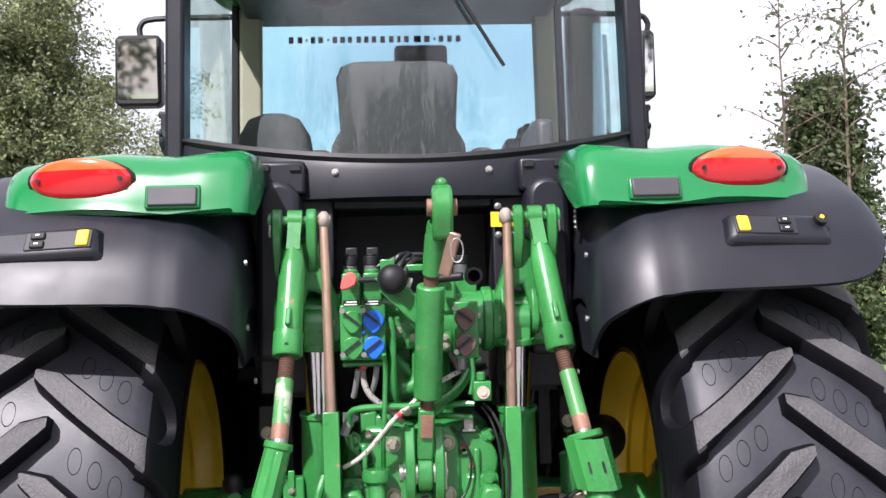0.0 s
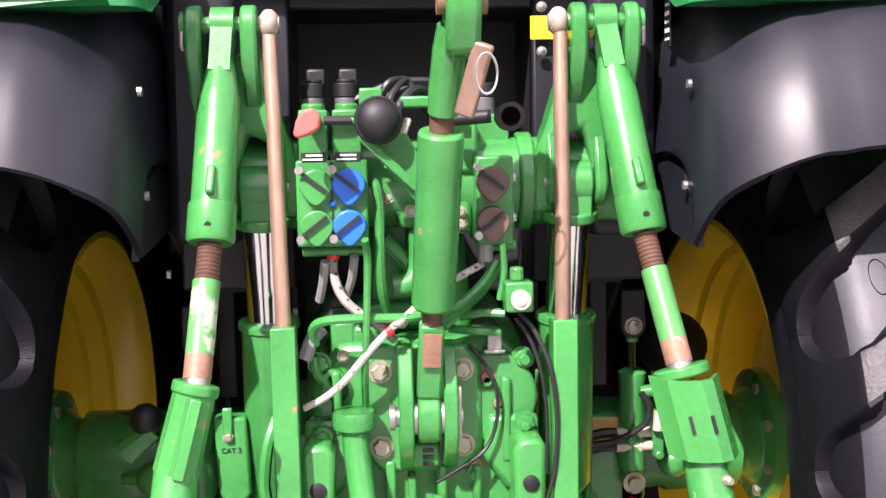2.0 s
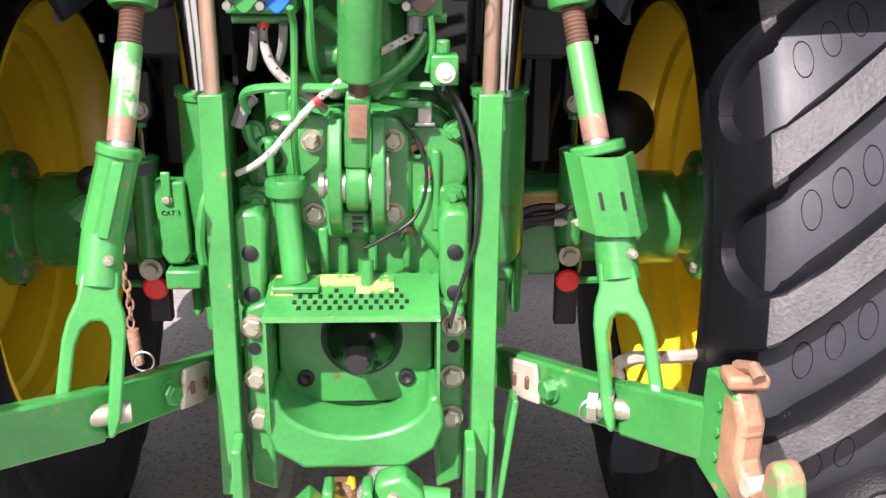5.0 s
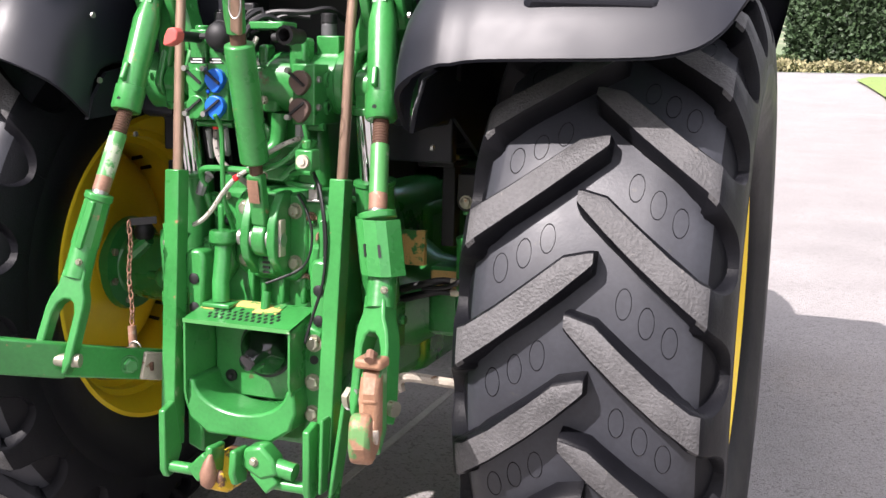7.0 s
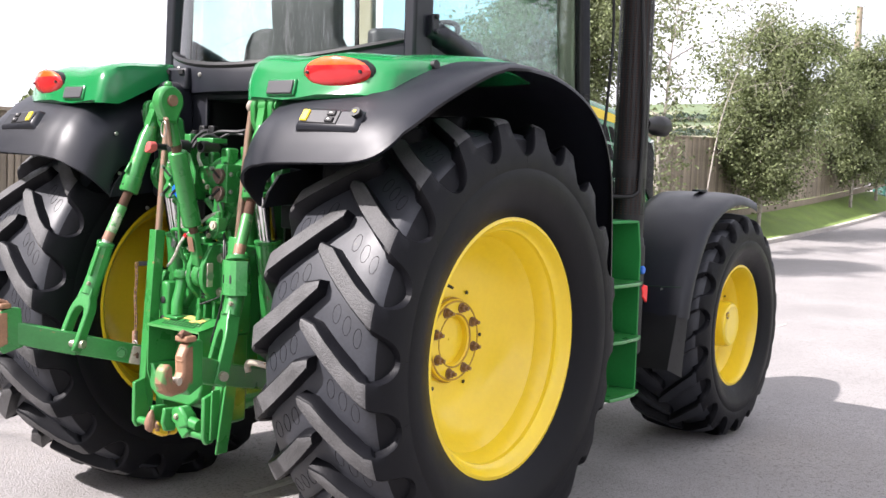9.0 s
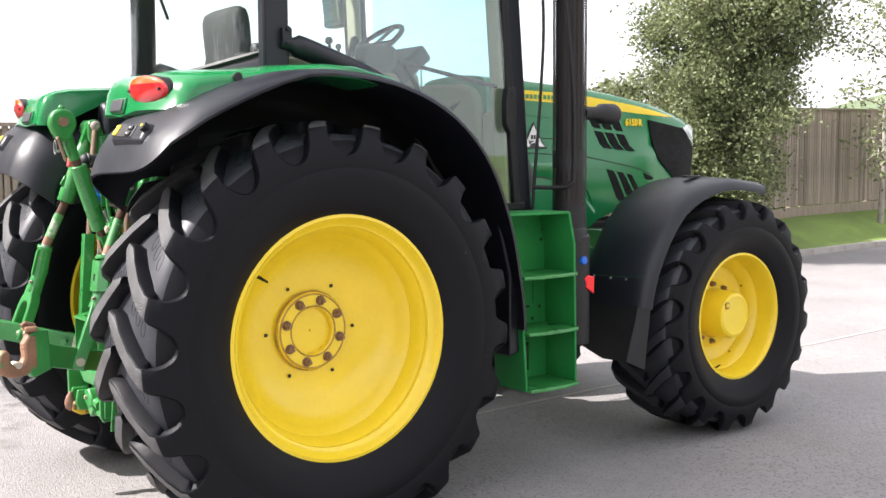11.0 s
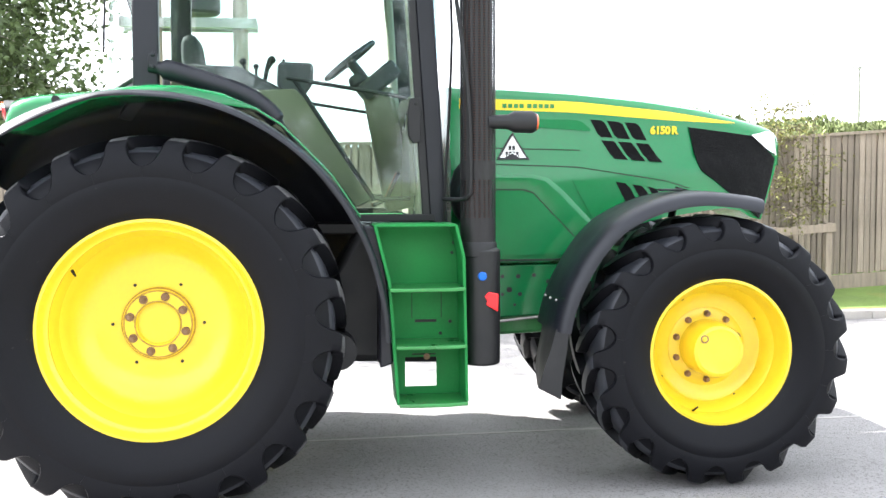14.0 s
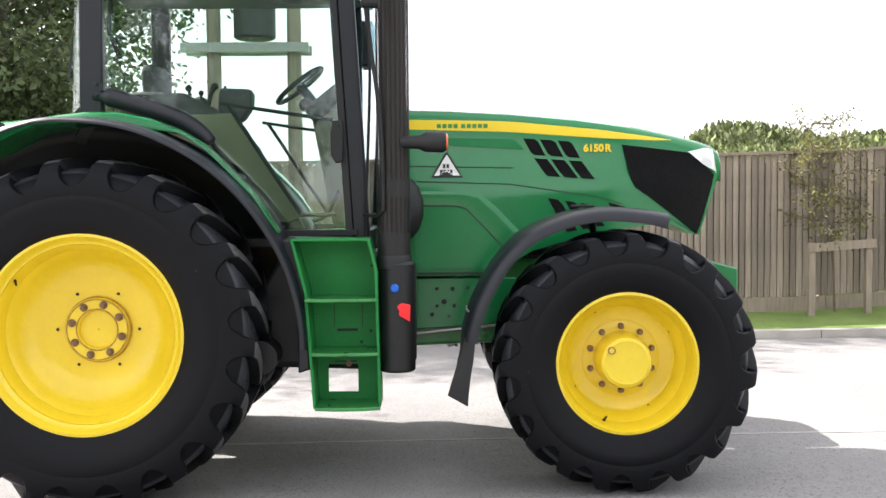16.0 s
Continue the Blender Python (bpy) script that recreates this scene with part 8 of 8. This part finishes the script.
# junction blocks and fittings
blk = part("manifold", Shape().box((0.165, -0.585, 1.265), (0.048, 0.045, 0.052)).cyl((0.163, -0.585, 1.29), (0.163, -0.585, 1.315), 0.012, seg=10), m_cast, tractor, "green pipe junction block", bevel=0.004)
part("manifold_plug", Shape().cyl((0.166, -0.606, 1.262), (0.166, -0.618, 1.262), 0.017, seg=16).cyl((0.166, -0.616, 1.262), (0.166, -0.622, 1.262), 0.009, seg=10), m_pale, blk)
part("fitting", Shape().box((0.134, -0.480, 1.171), (0.028, 0.03, 0.04)).box((0.134, -0.480, 1.149), (0.04, 0.03, 0.008)), m_steel, tractor, bevel=0.003)
part("fitting", Shape().cyl((0.116, -0.530, 1.350), (0.115, -0.530, 1.320), 0.014, seg=10), m_sleeve, tractor)
for c_, sz in (((-0.032, -0.440, 1.475), (0.03, 0.05, 0.16)), ((-0.013, -0.440, 1.405), (0.05, 0.05, 0.06)), ((0.083, -0.450, 1.424), (0.03, 0.05, 0.12)), ((0.084, -0.460, 1.523), (0.05, 0.06, 0.10)), ((-0.142, -0.420, 1.157), (0.05, 0.05, 0.10)), ((-0.101, -0.420, 1.156), (0.05, 0.05, 0.08)), ((0.028, -0.380, 1.341), (0.10, 0.06, 0.12)), ((-0.05, -0.360, 1.205), (0.14, 0.06, 0.05))):
    part("valve_casting", Shape().box(c_, sz), m_cast, tractor, bevel=0.010)
for c_ in ((-0.053, -0.470, 1.434), (-0.013, -0.490, 1.408), (0.075, -0.490, 1.406), (0.077, -0.490, 1.384), (-0.033, -0.460, 1.203), (-0.141, -0.470, 1.145)):
    bolts(tractor, [c_], r=0.009, h=0.010)
part("suspension_ring", Shape().tube([Vector((-0.053, -0.475, 1.434)) + Vector((0.010 * math.cos(a), 0, 0.010 * math.sin(a))) for a in (2 * math.pi * q / 12 for q in range(13))], 0.003, 5), m_steel, tractor)
part("control_plate", Shape().box((0.02, -0.50, 1.60), (0.10, 0.08, 0.02)).box((-0.08, -0.52, 1.60), (0.04, 0.05, 0.05)), m_cast, tractor, bevel=0.004)

# ---- tractor: power take-off and pick-up hitch ----
filler = part("oil_filler", Shape().lathe([(1.016, 0.026), (1.026, 0.0385), (1.048, 0.0395), (1.056, 0.036), (1.060, 0.005)], "z", (-0.123, -0.520, 0), seg=20), m_cast, tractor, "green oil filler with a round cap")
part("filler_tube", Shape().tube([(-0.123, -0.520, 1.03), (-0.120, -0.530, 0.98), (-0.112, -0.555, 0.92), (-0.108, -0.560, 0.868)], 0.0235, 16), m_cast, filler, smooth=50)
part("filler_flange", Shape().box((-0.105, -0.565, 0.862), (0.085, 0.06, 0.012)), m_cast, filler, bevel=0.003)
lie = Matrix.Rotation(radians(12), 3, "X")
for c_, d_ in (((-0.105, -0.552), (0.085, 0.050)), ((-0.025, -0.545), (0.085, 0.036)), ((0.040, -0.560), (0.070, 0.060)), ((-0.130, -0.580), (0.040, 0.030))):
    part("primer_patch", Shape().box((c_[0], c_[1], 0.8690 + 0.208 * (c_[1] + 0.52)), (*d_, 0.003), lie), m_ochre, housing, "patch of yellow primer", smooth=0)
part("sensor", Shape().cyl((0.025, -0.560, 0.85), (0.025, -0.548, 0.905), 0.013, seg=12), m_cast, housing)
shield = part("pto_shield", Shape().prism([(-0.52, 0.868), (-0.52, 0.862), (-0.664, 0.832), (-0.666, 0.838)], "x", -0.158, 0.158), m_worn, tractor, "green guard box over the power take-off", bevel=0.0)
for sx in (1, -1):
    part("shield_side", Shape().prism([(-0.52, 0.865), (-0.665, 0.838), (-0.668, 0.69 if sx > 0 else 0.64), (-0.655, 0.66 if sx > 0 else 0.60), (-0.52, 0.62)], "x", sx * 0.152, sx * 0.158), m_worn, shield)
part("shield_lip", Shape().beam((-0.158, -0.667, 0.834), (0.158, -0.667, 0.834), 0.004, 0.010), m_bare, shield)
holes = Shape()
for r_ in range(4):
    for k in range(12 - (r_ % 2)):
        if r_ == 0 and k % 2:
            continue
        x = -0.105 + 0.0185 * k + (0.009 if r_ % 2 else 0)
        yy = -0.580 - 0.019 * r_
        zz = 0.862 - (yy + 0.52) * -0.208 + 0.0065
        holes.box((x, yy, zz), (0.0075, 0.012, 0.0025), Matrix.Rotation(radians(12), 3, "X"))
tagged(part("shield_hole", holes, m_dark, shield), kind="stuff")
back = part("pto_plate", Shape().prism([(-0.15, 0.60), (-0.15, 0.85), (0.15, 0.85), (0.15, 0.60)], "y", -0.525, -0.45), m_cast, tractor, bevel=0.006)
part("pto_bore", Shape().lathe([(-0.5255, 0.079), (-0.531, 0.079), (-0.532, 0.070), (-0.528, 0.02)], "y", (0.012, 0, 0.742), seg=32), m_dark, back)
part("pto_cap", Shape().tube([(0.012, -0.525, 0.742), (0.011, -0.545, 0.741), (0.0105, -0.560, 0.739), (0.010, -0.572, 0.737), (0.008, -0.585, 0.732), (0.007, -0.618, 0.722), (0.006, -0.624, 0.721)], [0.074, 0.070, 0.060, 0.042, 0.030, 0.026, 0.018], 28), m_gloss, back, "shiny black power take-off cap", smooth=45)
for x in (-0.098, 0.098):
    part("bolt_recess", Shape().lathe([(-0.524, 0.017), (-0.531, 0.017), (-0.532, 0.010), (-0.527, 0.002)], "y", (x, 0, 0.655), seg=16), m_dark, back)
saddle = [(0.138 * math.cos(radians(a_)), 0.672 + 0.078 * math.sin(radians(a_))) for a_ in range(180, 361, 15)]
shelf = part("pickup_frame", Shape().prism(saddle + [(0.160, 0.676), (0.168, 0.615), (0.150, 0.565), (0.095, 0.528), (-0.095, 0.528), (-0.150, 0.565), (-0.168, 0.615), (-0.160, 0.676)], "y", -0.655, -0.52), m_cast, tractor, "green pick-up hitch frame", bevel=0.008)
part("lower_body", Shape().prism([(-0.17, 0.60), (0.17, 0.60), (0.17, 0.52), (0.10, 0.47), (-0.10, 0.47), (-0.17, 0.52)], "y", -0.50, -0.30), m_cast, shelf, bevel=0.02)
for sx in (1, -1):
    part("hitch_stub", Shape().prism([(-0.64, 0.60), (-0.69, 0.585), (-0.69, 0.42), (-0.675, 0.395), (-0.64, 0.40), (-0.61, 0.46)], "x", sx * 0.205, sx * 0.225), m_worn, tractor, "green hitch side plate", bevel=0.004)
    part("cross_pin", Shape().cyl((sx * 0.21, -0.665, 0.425), (sx * 0.10, -0.665, 0.425), 0.016, seg=14).beam((sx * 0.12, -0.665, 0.42), (sx * 0.07, -0.665, 0.47), 0.05, 0.06, (0, 1, 0)), m_worn, tractor, bevel=0.006)
    part("clevis_plate", Shape().prism([(-0.655, 0.515), (-0.725, 0.52), (-0.735, 0.46), (-0.72, 0.425), (-0.67, 0.42)], "x", -0.022 + sx * 0.036, -0.022 + sx * 0.036 + 0.020), m_worn, shelf, bevel=0.006)
claw = [(y_, z_ + 0.018) for y_, z_ in ((-0.60, 0.47), (-0.60, 0.40), (-0.64, 0.375), (-0.70, 0.375), (-0.735, 0.395), (-0.74, 0.43), (-0.725, 0.45), (-0.71, 0.42), (-0.68, 0.415), (-0.66, 0.44), (-0.65, 0.47))]
part("pickup_hook", Shape().prism(claw, "x", -0.055, 0.0), material("chipped_yellow_paint", (0.66, 0.42, 0.02), 0.55, var=0.2, scale=10, spots=(0.12, 0.06, 0.035), spot_at=0.52, spot_scale=16), tractor, "chipped yellow pick-up hook", bevel=0.010)
part("hook_keeper", Shape().tube([(-0.034, -0.735, 0.505), (-0.036, -0.740, 0.485), (-0.038, -0.742, 0.455), (-0.04, -0.740, 0.43), (-0.04, -0.735, 0.415)], [0.005, 0.015, 0.023, 0.020, 0.008], 14), m_rust, tractor, "rusty hook keeper", smooth=50)
lev = part("release_bracket", Shape().prism([(0.03, 0.47), (0.04, 0.52), (0.09, 0.535), (0.125, 0.50), (0.14, 0.46), (0.09, 0.44)], "y", -0.70, -0.64), m_worn, tractor, "green release bracket", bevel=0.010)
part("release_ram", Shape().cyl((0.10, -0.67, 0.475), (0.175, -0.67, 0.465), 0.024, seg=16), m_worn, lev)
bolts(lev, [(0.072, -0.70, 0.49)], r=0.010, h=0.010)
part("hitch_stub_tail", Shape().beam((0.255, -0.66, 0.62), (0.25, -0.66, 0.42), 0.010, 0.042, (0, 1, 0)), m_worn, tractor, bevel=0.004)
# spare hook box, chain and pin
box_ = part("hook_box", Shape().prism([(-0.385, 1.03), (-0.325, 1.03), (-0.318, 0.885), (-0.335, 0.862), (-0.365, 0.862), (-0.378, 0.885)], "y", -0.445, -0.40), m_cast, tractor, "narrow green holder stamped CAT 3", bevel=0.006)
part("holder_tongue", Shape().box((-0.358, -0.448, 1.025), (0.018, 0.008, 0.05)), m_worn, box_, bevel=0.003)
bolts(box_, [(-0.358, -0.448, 0.995)], r=0.008, h=0.008)
stamp = bpy.data.curves.new("stamp", "FONT")
stamp.body, stamp.size, stamp.extrude, stamp.align_x, stamp.align_y = "CAT 3", 0.0135, 0.0006, "CENTER", "CENTER"
so = new("stamp", stamp)
sm = bpy.data.meshes.new_from_object(so.evaluated_get(bpy.context.evaluated_depsgraph_get()))
bpy.data.objects.remove(so)
sm.materials.clear()
sm.materials.append(m_dark)
st_ = part("stamp", sm, m_dark, box_, "dark stamped letters CAT 3")
st_.matrix_local = Matrix.Translation((-0.353, -0.4465, 0.968)) @ Matrix.Rotation(math.pi / 2, 4, "X")
part("holder_foot", Shape().box((-0.335, -0.43, 0.835), (0.07, 0.06, 0.04)), m_cast, box_, bevel=0.006)
link = Shape()
for k in range(16):
    c_ = Vector((-0.430 + 0.004 * math.sin(k * 0.6), -0.52, 1.05 - 0.0185 * k))
    ang = 0 if k % 2 else math.pi / 2
    link.tube([c_ + Vector((0.0065 * math.cos(a) * math.cos(ang), 0.0065 * math.cos(a) * math.sin(ang), 0.0125 * math.sin(a))) for a in (2 * math.pi * q / 10 for q in range(11))], 0.0024, 5)
tagged(part("chain", link, m_rust, tractor, "thin rusty chain"), kind="stuff")
part("chain_pin", Shape().cyl((-0.425, -0.525, 0.76), (-0.418, -0.53, 0.69), 0.012, seg=12), m_rust, tractor, "rusty spare pin")
part("pin_ring", Shape().tube([(-0.405 + 0.02 * math.cos(a), -0.54, 0.70 + 0.02 * math.sin(a)) for a in (2 * math.pi * q / 16 for q in range(17))], 0.002, 5), m_steel, tractor)
part("chain_bracket", Shape().beam((-0.44, -0.50, 1.055), (-0.38, -0.46, 1.06), 0.012, 0.02), m_dark, tractor)
part("cylinder_hose", Shape().tube(smooth_path([(-0.285, -0.500, 0.884), (-0.288, -0.500, 0.927), (-0.280, -0.500, 0.990), (-0.265, -0.480, 1.036)], 5), 0.011, 8), m_cast, tractor)
part("copper_plate", Shape().box((-0.20, -0.46, 0.86), (0.02, 0.05, 0.14)), m_rust, tractor)
